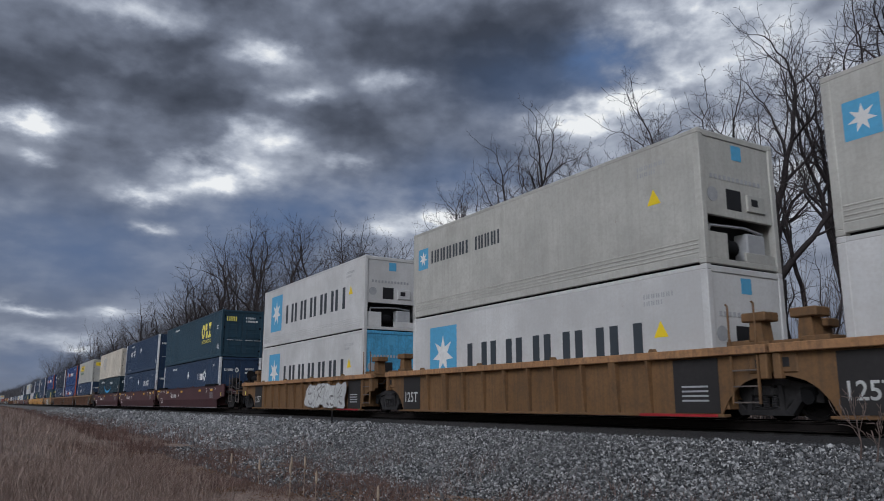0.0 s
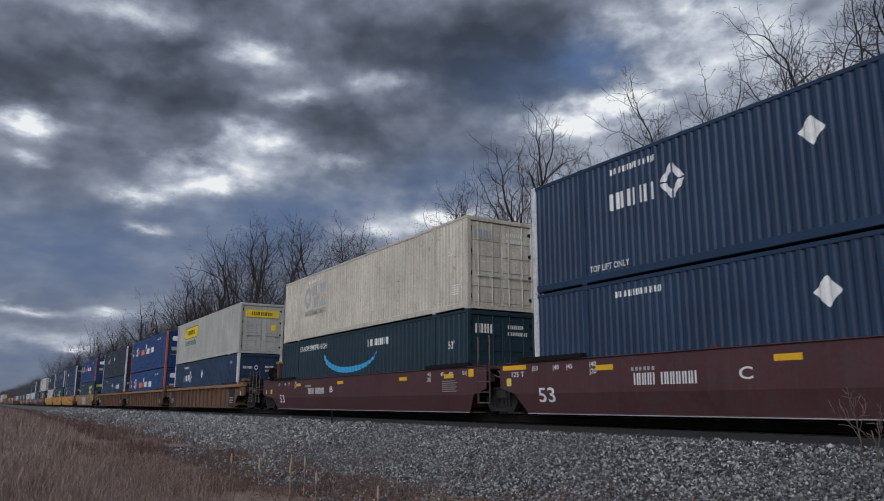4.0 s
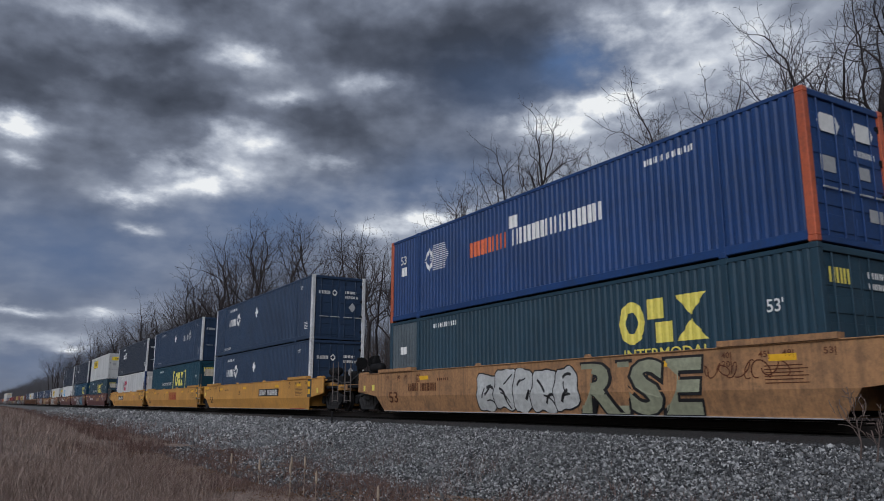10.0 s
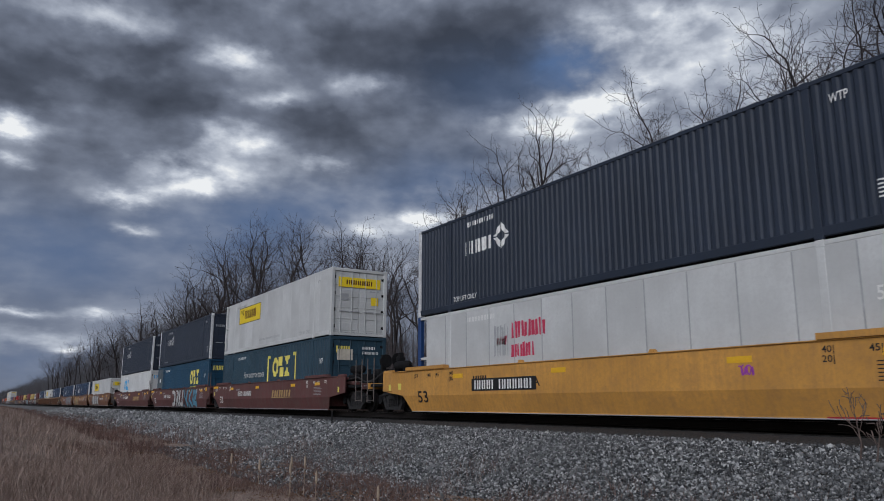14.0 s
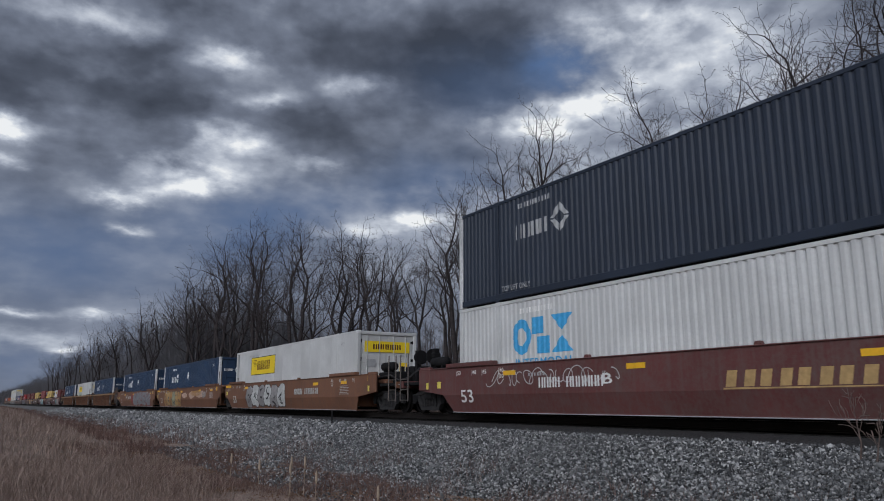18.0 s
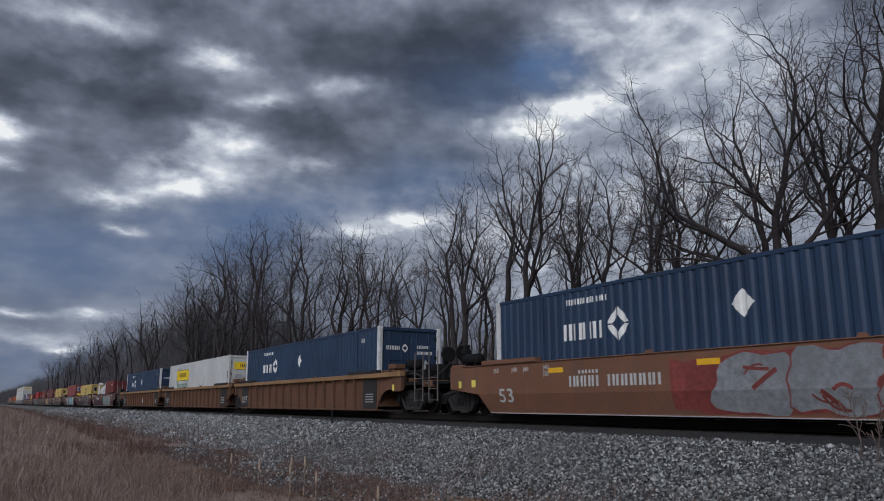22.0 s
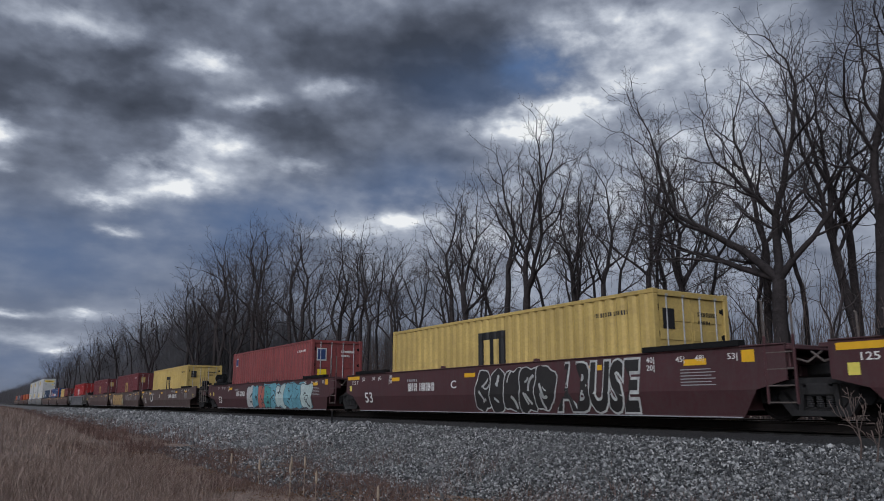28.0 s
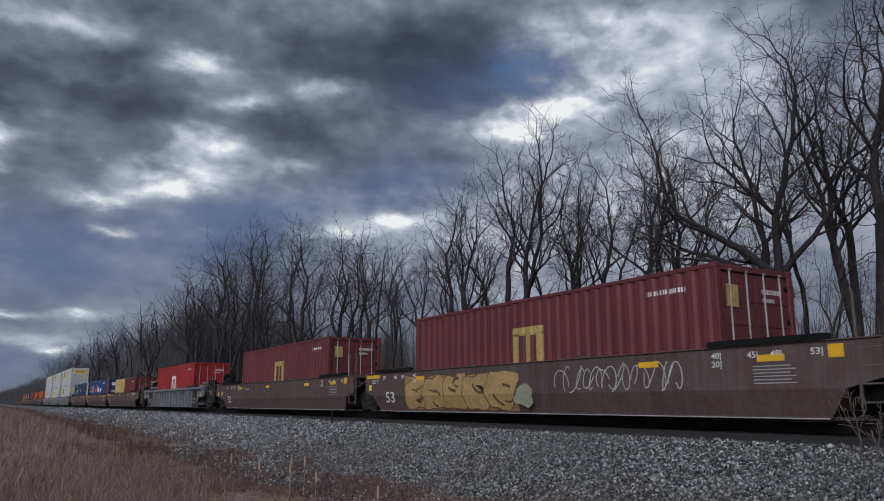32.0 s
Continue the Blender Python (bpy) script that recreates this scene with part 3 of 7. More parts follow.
# ---- vegetation ----
def blades(name, zones, cols, label, category, rough=0.9):
    """Grass or stems: bent strips of two pieces, in zones of (count, x0, x1, y0, y1, height, width, lean, seed, keep)."""
    vs, fs, k = [], [], 0
    for count, x0, x1, y0, y1, h, w, lean, seed, keep in zones:
        r = np.random.default_rng(seed)
        x, y = r.uniform(x0, x1, count), r.uniform(y0, y1, count)
        ok = np.array([keep(a, b, c) for a, b, c in zip(x, y, r.uniform(0, 1, count))])
        x, y = x[ok], y[ok]
        n = len(x)
        clump = np.array([0.75 + 0.6 * noise.noise((a * 0.8, b * 0.8, 3.1)) for a, b in zip(x, y)])
        hh = h * clump * r.uniform(0.5, 1.25, n)
        z = np.array([max(ground_z(a, b), bed_z(b) if b > 7.0 else -9) for a, b in zip(x, y)]) - 0.03
        az, an = r.uniform(0, math.tau, n), r.uniform(0, math.tau, n)
        le = lean * r.uniform(0.2, 1.4, n) * hh
        ww = w * r.uniform(0.6, 1.4, n)
        c, s = np.cos(an) * ww / 2, np.sin(an) * ww / 2
        dx, dy = np.cos(az) * le, np.sin(az) * le
        p = np.zeros((n, 5, 3))
        p[:, 0] = np.stack([x - c, y - s, z], 1)
        p[:, 1] = np.stack([x + c, y + s, z], 1)
        p[:, 2] = np.stack([x + dx * 0.3 + c * 0.8, y + dy * 0.3 + s * 0.8, z + hh * 0.6], 1)
        p[:, 3] = np.stack([x + dx * 0.3 - c * 0.8, y + dy * 0.3 - s * 0.8, z + hh * 0.6], 1)
        p[:, 4] = np.stack([x + dx, y + dy, z + hh], 1)
        f = np.array([(0, 1, 2), (0, 2, 3), (3, 2, 4)])
        vs.append(p.reshape(-1, 3))
        fs.append((f[None] + 5 * np.arange(n)[:, None, None]).reshape(-1, 3) + k)
        k += 5 * n
    m = island(name, cols, rough, 0.1, 12.0, 0.15)
    stuff(name, quick_mesh(name, np.concatenate(vs), np.concatenate(fs), m), label, category)


def edge_of_grass(x, y, q):
    e = 3.7 + 0.8 * noise.noise((x * 0.22, 1.7, 0)) + 0.5 * noise.noise((x * 0.9, y * 0.5, 4))
    if -x < 16:
        e -= 1.5 * smooth(17, 7, -x)
    return q < smooth(e + 1.0, e - 0.8, y)


def weedy(x, y, q):
    return q < smooth(-0.35, 0.2, noise.noise((x * 0.5, y * 0.7, 9))) * smooth(9.4, 7.2, y)


blades("dry_grass", [(100000, -22, -3.5, -7, 5.6, 0.40, 0.0068, 0.75, 11, edge_of_grass), (46000, -70, -22, -14, 6.0, 0.48, 0.012, 0.7, 12, edge_of_grass),
                     (9000, -3.5, 9, -8, 5.5, 0.34, 0.008, 0.8, 15, edge_of_grass), (5000, -9, 9, -16, -8, 0.4, 0.01, 0.7, 16, edge_of_grass),
                     (22000, -230, -70, -40, 6.8, 0.65, 0.05, 0.28, 13, edge_of_grass), (9000, -700, -230, -90, 6.8, 0.7, 0.16, 0.4, 14, edge_of_grass)],
       [(0.11, 0.075, 0.062), (0.21, 0.15, 0.125), (0.34, 0.255, 0.215), (0.52, 0.42, 0.36)], "long dry brown grass beside the track", "grass")
blades("dead_weeds", [(46000, -30, -4, 2.6, 9.2, 0.30, 0.006, 0.8, 21, weedy), (20000, -110, -30, 4.2, 8.6, 0.40, 0.018, 0.6, 22, weedy),
                      (5000, -400, -110, 5.4, 8.4, 0.45, 0.05, 0.5, 23, lambda x, y, q: True)],
       [(0.075, 0.046, 0.040), (0.15, 0.092, 0.078), (0.26, 0.17, 0.14)], "dark reddish dead weeds along the foot of the ballast", "weeds")
blades("leaf_litter", [(42000, -30, -3.5, 2.0, 8.4, 0.06, 0.035, 1.6, 31, lambda x, y, q: q < smooth(8.6, 6.8, y))],
       [(0.07, 0.04, 0.026), (0.14, 0.085, 0.05), (0.22, 0.13, 0.075), (0.20, 0.085, 0.04)], "fallen brown leaves and litter below the bank", "leaf litter")


# bare trees
class Wood:
    def __init__(self, seed):
        self.r = random.Random(seed)
        self.seg = {0: [], 1: [], 2: []}

    def wander(self, d, k):
        r = self.r
        return (d + Vector((r.gauss(0, k), r.gauss(0, k), r.gauss(0, k)))).normalized()

    def limb(self, p, d, length, rad, depth, lift, spread, kids):
        r = self.r
        n = max(2, int(5 - depth * 0.6)) if depth else 9
        step, pts = length / n, [(p, rad)]
        tip = rad * (0.30 if depth else 0.22)
        for i in range(n):
            d = self.wander(d, (0.15, 0.2, 0.2, 0.17, 0.15)[min(depth, 4)])
            d = (d + Vector((0, 0, lift * (0.085 if depth < 2 else 0.035)))).normalized()
            p = p + d * step
            pts.append((p, rad + (tip - rad) * (i + 1) / n))
        kind = 0 if depth <= 1 else (1 if depth == 2 else 2)
        for (a, ra), (b, rb) in zip(pts, pts[1:]):
            self.seg[kind].append((a, b, ra, rb))
        if depth >= len(kids):
            return
        lo = 0.34 if depth == 0 else 0.18
        for i in range(kids[depth]):
            u = lo + (1 - lo) * (i + r.uniform(0.2, 0.9)) / kids[depth]
            k = min(n - 1, int(u * n))
            f = u * n - k
            q = pts[k][0].lerp(pts[k + 1][0], f)
            rr = pts[k][1] + (pts[k + 1][1] - pts[k][1]) * f
            base = (pts[k + 1][0] - pts[k][0]).normalized()
            side = base.orthogonal().normalized()
            side.rotate(Matrix.Rotation(r.uniform(0, math.tau), 3, base))
            ang = spread * r.uniform(0.65, 1.3)
            nd = (base * math.cos(ang) + side * math.sin(ang)).normalized()
            ln = length * (r.uniform(0.36, 0.58) if depth < 1 else r.uniform(0.42, 0.72)) * (1.15 - 0.55 * u)
            self.limb(q, nd, ln, rr * r.uniform(0.5, 0.72), depth + 1, lift, spread, kids)

    def fork(self, p, d, rad, unit, big, lift, least, turn=0.0):
        """A limb that parts again and again into a stronger and a weaker branch, down to twigs."""
        r = self.r
        length = unit * (rad / big) ** 0.6 * r.uniform(0.7, 1.3)
        kind = 0 if rad > 0.045 else (1 if rad > 0.022 else 2)
        for i in range(2):
            d = self.wander(d, 0.09 if rad > 0.05 else 0.15)
            d = (d + Vector((0, 0, lift * (0.10 if rad > 0.03 else 0.05)))).normalized()
            q = p + d * (length / 2)
            self.seg[kind].append((p, q, rad * (1 - 0.05 * i), rad * (0.95 - 0.05 * i)))
            p = q
        if rad * 0.85 < least:
            q = p + self.wander(d, 0.25) * length * 0.6
            self.seg[2].append((p, q, rad * 0.85, rad * 0.35))
            return
        turn += 2.4 + r.uniform(-0.6, 0.6)
        side = d.orthogonal().normalized()
        side.rotate(Matrix.Rotation(turn, 3, d))
        a, b = radians(r.uniform(6, 20)), radians(r.uniform(28, 50) if rad > 0.04 else r.uniform(35, 65))
        self.fork(p, d * math.cos(a) - side * math.sin(a), rad * r.uniform(0.78, 0.88), unit, big, lift, least, turn)
        self.fork(p, d * math.cos(b) + side * math.sin(b), rad * r.uniform(0.42, 0.62), unit, big, lift, least, turn + 1.0)

    def top(self):
        return max(q[1].z for rows in self.seg.values() for q in rows)

    def mesh(self, name, kinds, sides, material, thin=0.0):
        vs, fs, k = [], [], 0
        for kd in kinds:
            if not self.seg[kd]:
                continue
            n = sides[kd]
            a = np.array([s[0][:] for s in self.seg[kd]])
            b = np.array([s[1][:] for s in self.seg[kd]])
            ra, rb = np.array([max(s[2], thin) for s in self.seg[kd]]), np.array([max(s[3], thin) for s in self.seg[kd]])
            d = b - a
            d /= np.linalg.norm(d, axis=1)[:, None] + 1e-9
            ref = np.where(np.abs(d[:, 2:3]) > 0.8, np.array([[1.0, 0, 0]]), np.array([[0, 0, 1.0]]))
            u = np.cross(d, ref)
            u /= np.linalg.norm(u, axis=1)[:, None]
            w = np.cross(d, u)
            ang = np.arange(n) * math.tau / n
            ring = u[:, None] * np.cos(ang)[None, :, None] + w[:, None] * np.sin(ang)[None, :, None]
            v = np.concatenate([a[:, None] + ring * ra[:, None, None], b[:, None] + ring * rb[:, None, None]], 1)
            f = np.array([(i, (i + 1) % n, (i + 1) % n + n, i + n) for i in range(n)])
            vs.append(v.reshape(-1, 3))
            fs.append((f[None] + 2 * n * np.arange(len(a))[:, None, None]).reshape(-1, 4) + k)
            k += 2 * n * len(a)
        return quick_mesh(name, np.concatenate(vs), np.concatenate(fs), material)


M_BARK = plain("bark", (0.046, 0.040, 0.041), 0.9, var=0.4, scale=6, bump=0.6, spec=0.08)
M_TWIG = plain("twigs", (0.062, 0.053, 0.054), 0.9, var=0.3, scale=3, spec=0.08)


def tree_kind(seed, h, stems, split, open_, rad, least, thin, lean=0.0, lift=1.0):
    """A trunk that parts into a few steep stems, each forking into upswept branches and fine twigs."""
    w = Wood(seed)
    r, p, d = w.r, Vector((0, 0, -0.4)), Vector((lean, 0, 1)).normalized()
    for i in range(6):
        d = w.wander(d, 0.045)
        q = p + d * (h * split / 6)
        w.seg[0].append((p, q, rad * (1.3 - 0.05 * i), rad * (1.25 - 0.05 * i)))
        p = q
    turn = r.uniform(0, math.tau)
    for i in range(stems):
        a = turn + math.tau * (i + r.uniform(-0.2, 0.2)) / stems
        nd = (d + Vector((math.cos(a), math.sin(a), 0)) * open_ * r.uniform(0.6, 1.3)).normalized()
        w.fork(p, nd, rad * (r.uniform(0.75, 0.9) if stems > 1 else 1.0), h * (1 - split) / 8.0, rad, lift, least, r.uniform(0, 6))
    return (w.mesh("trunk", (0,), {0: 7}, M_BARK), w.mesh("crown", (1, 2), {1: 4, 2: 3}, M_TWIG, thin), w.top())


def wide_tree():
    """The big spreading tree: a stout trunk that parts low into long sweeping limbs on one side and steep ones on the other."""
    w = Wood(318)
    p, d = Vector((0, 0, -0.4)), Vector((0, 0, 1))
    for i in range(5):
        d = w.wander(d, 0.03)
        q = p + d * 1.25
        w.seg[0].append((p, q, 0.34 - 0.015 * i, 0.325 - 0.015 * i))
        p = q
    for a, up, unit_, rad, lift in ((-1.0, 0.42, 1.5, 0.15, 0.35), (-0.62, 0.72, 1.6, 0.19, 0.45), (0.05, 1.0, 1.45, 0.18, 0.7), (0.62, 0.75, 1.35, 0.15, 0.8)):
        w.fork(p, Vector((a, w.r.uniform(-0.2, 0.2), up)).normalized(), rad, unit_, 0.19, lift, 0.0050, w.r.uniform(0, 6))
    return (w.mesh("trunk", (0,), {0: 7}, M_BARK), w.mesh("crown", (1, 2), {1: 4, 2: 3}, M_TWIG, 0.0065), w.top())


KINDS = [wide_tree(), tree_kind(102, 19, 2, 0.34, 0.20, 0.19, 0.0052, 0.0058), tree_kind(103, 19, 1, 0.42, 0.1, 0.18, 0.0050, 0.0058, 0.04),
         tree_kind(104, 19, 3, 0.22, 0.26, 0.17, 0.0075, 0.0075, -0.05, 1.2), tree_kind(105, 17, 1, 0.42, 0.1, 0.11, 0.0056, 0.0060, 0.0, 1.2), tree_kind(106, 20, 2, 0.36, 0.28, 0.20, 0.0052, 0.0058, -0.04),
         tree_kind(107, 14, 2, 0.25, 0.35, 0.08, 0.0080, 0.0075, 0.12), tree_kind(109, 18, 2, 0.26, 0.24, 0.17, 0.0075, 0.0075, 0.03, 1.2)]
SIZES = [q[2] for q in KINDS]
TREES = []
for trunk, crown, _ in KINDS:
    t = thing("bare_tree", "leafless dark-barked tree standing behind the track", "tree", "trees behind the track", (0, 0, -50))
    part("trunk", trunk, None, t)
    part("crown", crown, None, t, "fine bare twigs")
    TREES.append(t)


def plant(kind, x, y, h, turn, first={}):
    s = h / SIZES[kind]
    m = pose(x, y, ground_z(x, y), 0, 0, turn)
    if kind not in first:
        t = first[kind] = TREES[kind]
        t.matrix_basis = m
    else:
        t = copy_thing(TREES[kind], m)
    t.scale = (s, s, s)
    return t


for row in [(0, -19.3, 28.0, 18.5, 0), (5, -15.2, 28.0, 19.5, 40), (1, -12.4, 28.6, 20, 120), (2, -21.6, 30, 17.8, 80),
            (1, -24.6, 29, 17.0, 200), (4, -27.6, 30, 14.6, 30),
            (2, -30.4, 28.5, 15.8, 330), (1, -33.2, 28, 16.4, 90), (5, -36.8, 28, 19.3, 60), (2, -39.8, 28.5, 19.8, 20), (1, -43.6, 28, 18.5, 160),
            (6, -46.6, 30, 11.5, 0), (4, -35.0, 32, 15, 210), (4, -41.6, 32, 15, 60), (6, -29.0, 31, 11, 100), (6, -22.6, 27, 10.5, 170), (6, -17.2, 27, 9.5, 60),
            (4, -18.0, 34, 15, 15), (2, -26.0, 28, 15.6, 260), (4, -23.4, 32, 15, 130), (4, -31.6, 31, 14.5, 50), (2, -45.2, 28.5, 17.8, 210), (4, -38.2, 31, 16, 300),
            (1, -17.0, 30, 18.5, 220), (4, -13.6, 31, 16, 70), (6, -25.2, 27, 9, 20), (6, -20.3, 31, 11, 240), (2, -28.6, 32, 15.5, 190), (4, -34.2, 30.5, 15.8, 20), (2, -38.0, 33, 17, 100), (4, -44.6, 31, 16.5, 280), (2, -47.4, 32, 14.6, 60), (2, -52.0, 32, 15, 200),
            (4, -22.0, 34, 16.5, 300), (2, -18.2, 31.5, 18, 110), (4, -14.8, 33, 18, 180), (4, -26.8, 33, 15, 80), (2, -56.6, 32, 15.5, 300), (4, -62.6, 31, 16.8, 40), (4, -48.2, 30, 13.4, 10), (6, -33.8, 27.5, 9.5, 310), (4, -50.4, 28, 14.2, 240), (7, -54.0, 28, 15.8, 310)]:
    plant(*row)
for row in [(2, -59.0, 27, 16.8, 15), (7, -64, 27.5, 18.8, 190), (3, -70, 27, 20.5, 280), (2, -76.5, 28, 22.2, 45),
            (3, -83, 27, 23.5, 210), (2, -91, 28, 25.2, 310), (3, -98, 27, 26.6, 75), (7, -108, 28, 26.4, 160), (3, -119, 28, 26.5, 260), (2, -128, 28, 24, 20),
            (2, -61.5, 29, 17.4, 120), (2, -67, 28.5, 19, 20), (2, -80, 29, 22.6, 260), (2, -95, 29, 25.6, 110), (2, -113, 29, 26.5, 330), (4, -70, 32, 16, 20)]:
    plant(*row)
_r = random.Random(77)
for i in range(18):
    x = -8 - i * 4.4 + _r.uniform(-2, 2)
    plant(_r.choice((4, 6, 4)), x, _r.uniform(36, 58), _r.uniform(11, 15) * (1.25 if -x > 55 else 1.0), _r.uniform(0, 360))
for i in range(26):
    x = -140 - i * 10 + _r.uniform(-3, 3)
    plant(_r.choice((4, 7, 4, 6)), x, _r.uniform(24, 33), _r.uniform(17, 22) + (2.5 if -x > 200 else 0), _r.uniform(0, 360))


def far_woods():
    r = np.random.default_rng(9)
    w = Wood(5)
    for i in range(2100):
        x = -130 - 2600 * r.uniform() ** 2.1
        y = 28 + abs(r.normal(0, 26)) + (-x) * 0.004
        h = r.uniform(15, 24) * (1.0 if x > -1500 else 1.3)
        p, k = Vector((x, y, -1.0)), max(1.0, -x / 420)
        w.seg[1].append((p, p + Vector((r.normal(0, 0.6), 0, h * 0.8)), 0.16, 0.07))
        for j in range(26):
            q = p + Vector((0, 0, h * r.uniform(0.12, 0.75)))
            a = r.uniform(0, math.tau)
            e = q + Vector((math.cos(a) * h * 0.2, math.sin(a) * h * 0.2, h * r.uniform(0.10, 0.26)))
            w.seg[2].append((q, e, 0.05 * k, 0.022 * k))
    # haze of distance is mixed into this bark: paler and bluer than near trees
    stuff("far_woods", w.mesh("far_woods", (1, 2), {1: 4, 2: 3}, plain("far_bark_hazed", (0.12, 0.118, 0.128), 0.9, var=0.3, scale=0.2)), "far belt of bare winter trees", "woods")
    b = Wood(6)
    for i in range(3400):
        x = -4 - 150 * r.uniform() ** 1.3
        y = 19.5 + abs(r.normal(0, 12))
        h = r.uniform(1.2, 4.6)
        p = Vector((x, y, ground_z(x, y)))
        d = Vector((r.normal(0, 0.18), r.normal(0, 0.18), 1))
        q = p + d * h
        b.seg[1].append((p, q, 0.022, 0.008))
        for j in range(4):
            s = p + d * (h * r.uniform(0.3, 0.9))
            b.seg[2].append((s, s + Vector((r.normal(0, 0.35), r.normal(0, 0.35), r.uniform(0.2, 0.9))), 0.009, 0.005))
    for i in range(1300):
        x = -4 - 75 * r.uniform()
        y = 29 + abs(r.normal(0, 10))
        h = r.uniform(3.5, 8.5)
        p = Vector((x, y, ground_z(x, y)))
        d = Vector((r.normal(0, 0.12), r.normal(0, 0.12), 1))
        b.seg[1].append((p, p + d * h, 0.03, 0.008))
        for j in range(7):
            q = p + d * (h * r.uniform(0.25, 0.95))
            b.seg[2].append((q, q + Vector((r.normal(0, 0.5), r.normal(0, 0.5), r.uniform(0.3, 1.3))), 0.010, 0.005))
    stuff("undergrowth", b.mesh("undergrowth", (1, 2), {1: 3, 2: 3}, plain("brush_stems", (0.10, 0.075, 0.065), 0.9, var=0.4)), "tangled bare undergrowth below the trees", "undergrowth")


far_woods()


def saplings():
    for x, y, h, seed in ((-6.1, 10.3, 0.88, 41), (-5.8, 10.15, 0.62, 42)):
        w = Wood(seed)
        w.limb(Vector((0, 0, -0.05)), Vector((0.1, 0, 1)), h, 0.015, 0, 1.2, 0.6, (8, 3))
        t = thing("sapling", "small leafless sapling growing in the ballast", "sapling", "saplings in the ballast", (x, y, bed_z(y)))
        part("stem", w.mesh("stem", (0,), {0: 6}, plain("sapling_bark", (0.14, 0.105, 0.092), 0.8)), None, t)
        tagged(part("twigs", w.mesh("twigs", (1, 2), {1: 4, 2: 3}, MATS["sapling_bark"], 0.0055), None, t), kind="stuff")
    st = thing("marker_stake", "thin dark marker stake stuck in the ballast", "stake", at=(-24.6, 10.4, bed_z(10.4)))
    part("stake_post", Geo().cbox(-0.025, 0.025, -0.02, 0.02, -0.3, 0.42, 0.005), M_STEEL, st)
    part("stake_cap", Geo().cbox(-0.03, 0.03, -0.025, 0.025, 0.42, 0.45, 0.006), M_TRUCK, st)
    m = plain("seed_head", (0.34, 0.27, 0.20), 0.9)
    for i, (x, y, h) in enumerate(((-16.0, 4.55, 0.42), (-14.3, 4.6, 0.36), (-13.4, 4.9, 0.46), (-12.9, 4.7, 0.40), (-13.0, 5.0, 0.50), (-12.2, 4.9, 0.32), (-9.9, 4.9, 0.30))):
        t = thing("cattail", "pale dry seed stalk standing in the grass", "dry stalk", "dry stalks in the grass", (x, y, ground_z(x, y)))
        part("stalk", Geo().tube((0, 0, -0.05), (0.03, 0, h), 0.006, 0.004, 5), m, t)
        part("seed_head", Geo().lathe([(h - 0.02, 0.008), (h + 0.03, 0.022), (h + 0.14, 0.02), (h + 0.19, 0.005)], 2, 7, (0.03, 0, 0)), m, t)


saplings()


# ---- lettering and painted marks ----
def text_geo(words, bold=0.012):
    """The outline faces of words in the built-in font, one metre high letters, from x = 0."""
    def make():
        cu = bpy.data.curves.new("words", "FONT")
        cu.body, cu.resolution_u, cu.offset = words, 3, bold
        ob = new("words", cu)
        me = bpy.data.meshes.new_from_object(ob.evaluated_get(bpy.context.evaluated_depsgraph_get()))
        v = [tuple(q.co) for q in me.vertices]
        f = [tuple(p.vertices) for p in me.polygons]
        bpy.data.objects.remove(ob)
        bpy.data.curves.remove(cu)
        bpy.data.meshes.remove(me)
        x0, x1 = min(q[0] for q in v), max(q[0] for q in v)
        z0, z1 = min(q[1] for q in v), max(q[1] for q in v)
        return [((x - x0) / (x1 - x0), (y - z0) / (z1 - z0)) for x, y, _ in v], f
    return shared(("text", words, bold), make)


def letter(parent, words, x0, x1, z0, z1, y, material, name="lettering", label="", bold=0.012):
    v, f = text_geo(words, bold)
    g = Geo()
    g.v = [(x0 + (x1 - x0) * a, y, z0 + (z1 - z0) * b) for a, b in v]
    g.f = f
    return part(name, g, material, parent, label)


def rect(x0, x1, z0, z1, slant=0.0):
    return [(x0, z0), (x1, z0), (x1 + slant, z1), (x0 + slant, z1)]


def bars(x0, x1, z0, z1, n, fill=0.34):
    """A row of plain upright bars, two to a letter."""
    w = (x1 - x0) / (n * 1.18)
    out = []
    for i in range(n):
        a = x0 + i * w * 1.18
        out += [rect(a, a + w * fill, z0, z1), rect(a + w * (1 - fill), a + w, z0, z1)]
    return out


def ring(cx, cz, rx, rz, k=0.55):
    """A diamond ring as four slanted pieces with gaps."""
    q = [(cx + rx, cz), (cx, cz + rz), (cx - rx, cz), (cx, cz - rz)]
    p = [(cx + rx * k, cz), (cx, cz + rz * k), (cx - rx * k, cz), (cx, cz - rz * k)]
    out = []
    for i in range(4):
        a, b, c, d = q[i], q[(i + 1) % 4], p[(i + 1) % 4], p[i]
        mix = lambda u, v, t: (u[0] + (v[0] - u[0]) * t, u[1] + (v[1] - u[1]) * t)
        out.append([mix(a, b, 0.06), mix(a, b, 0.94), mix(d, c, 0.94), mix(d, c, 0.06)])
    return out


def star(cx, cz, r, n=7, k=0.42):
    out = []
    for i in range(n):
        a = math.tau * i / n + math.pi / 2
        s = math.pi / n
        out.append([(cx, cz), (cx + math.cos(a - s) * r * k, cz + math.sin(a - s) * r * k), (cx + math.cos(a) * r, cz + math.sin(a) * r),
                    (cx + math.cos(a + s) * r * k, cz + math.sin(a + s) * r * k)])
    return out


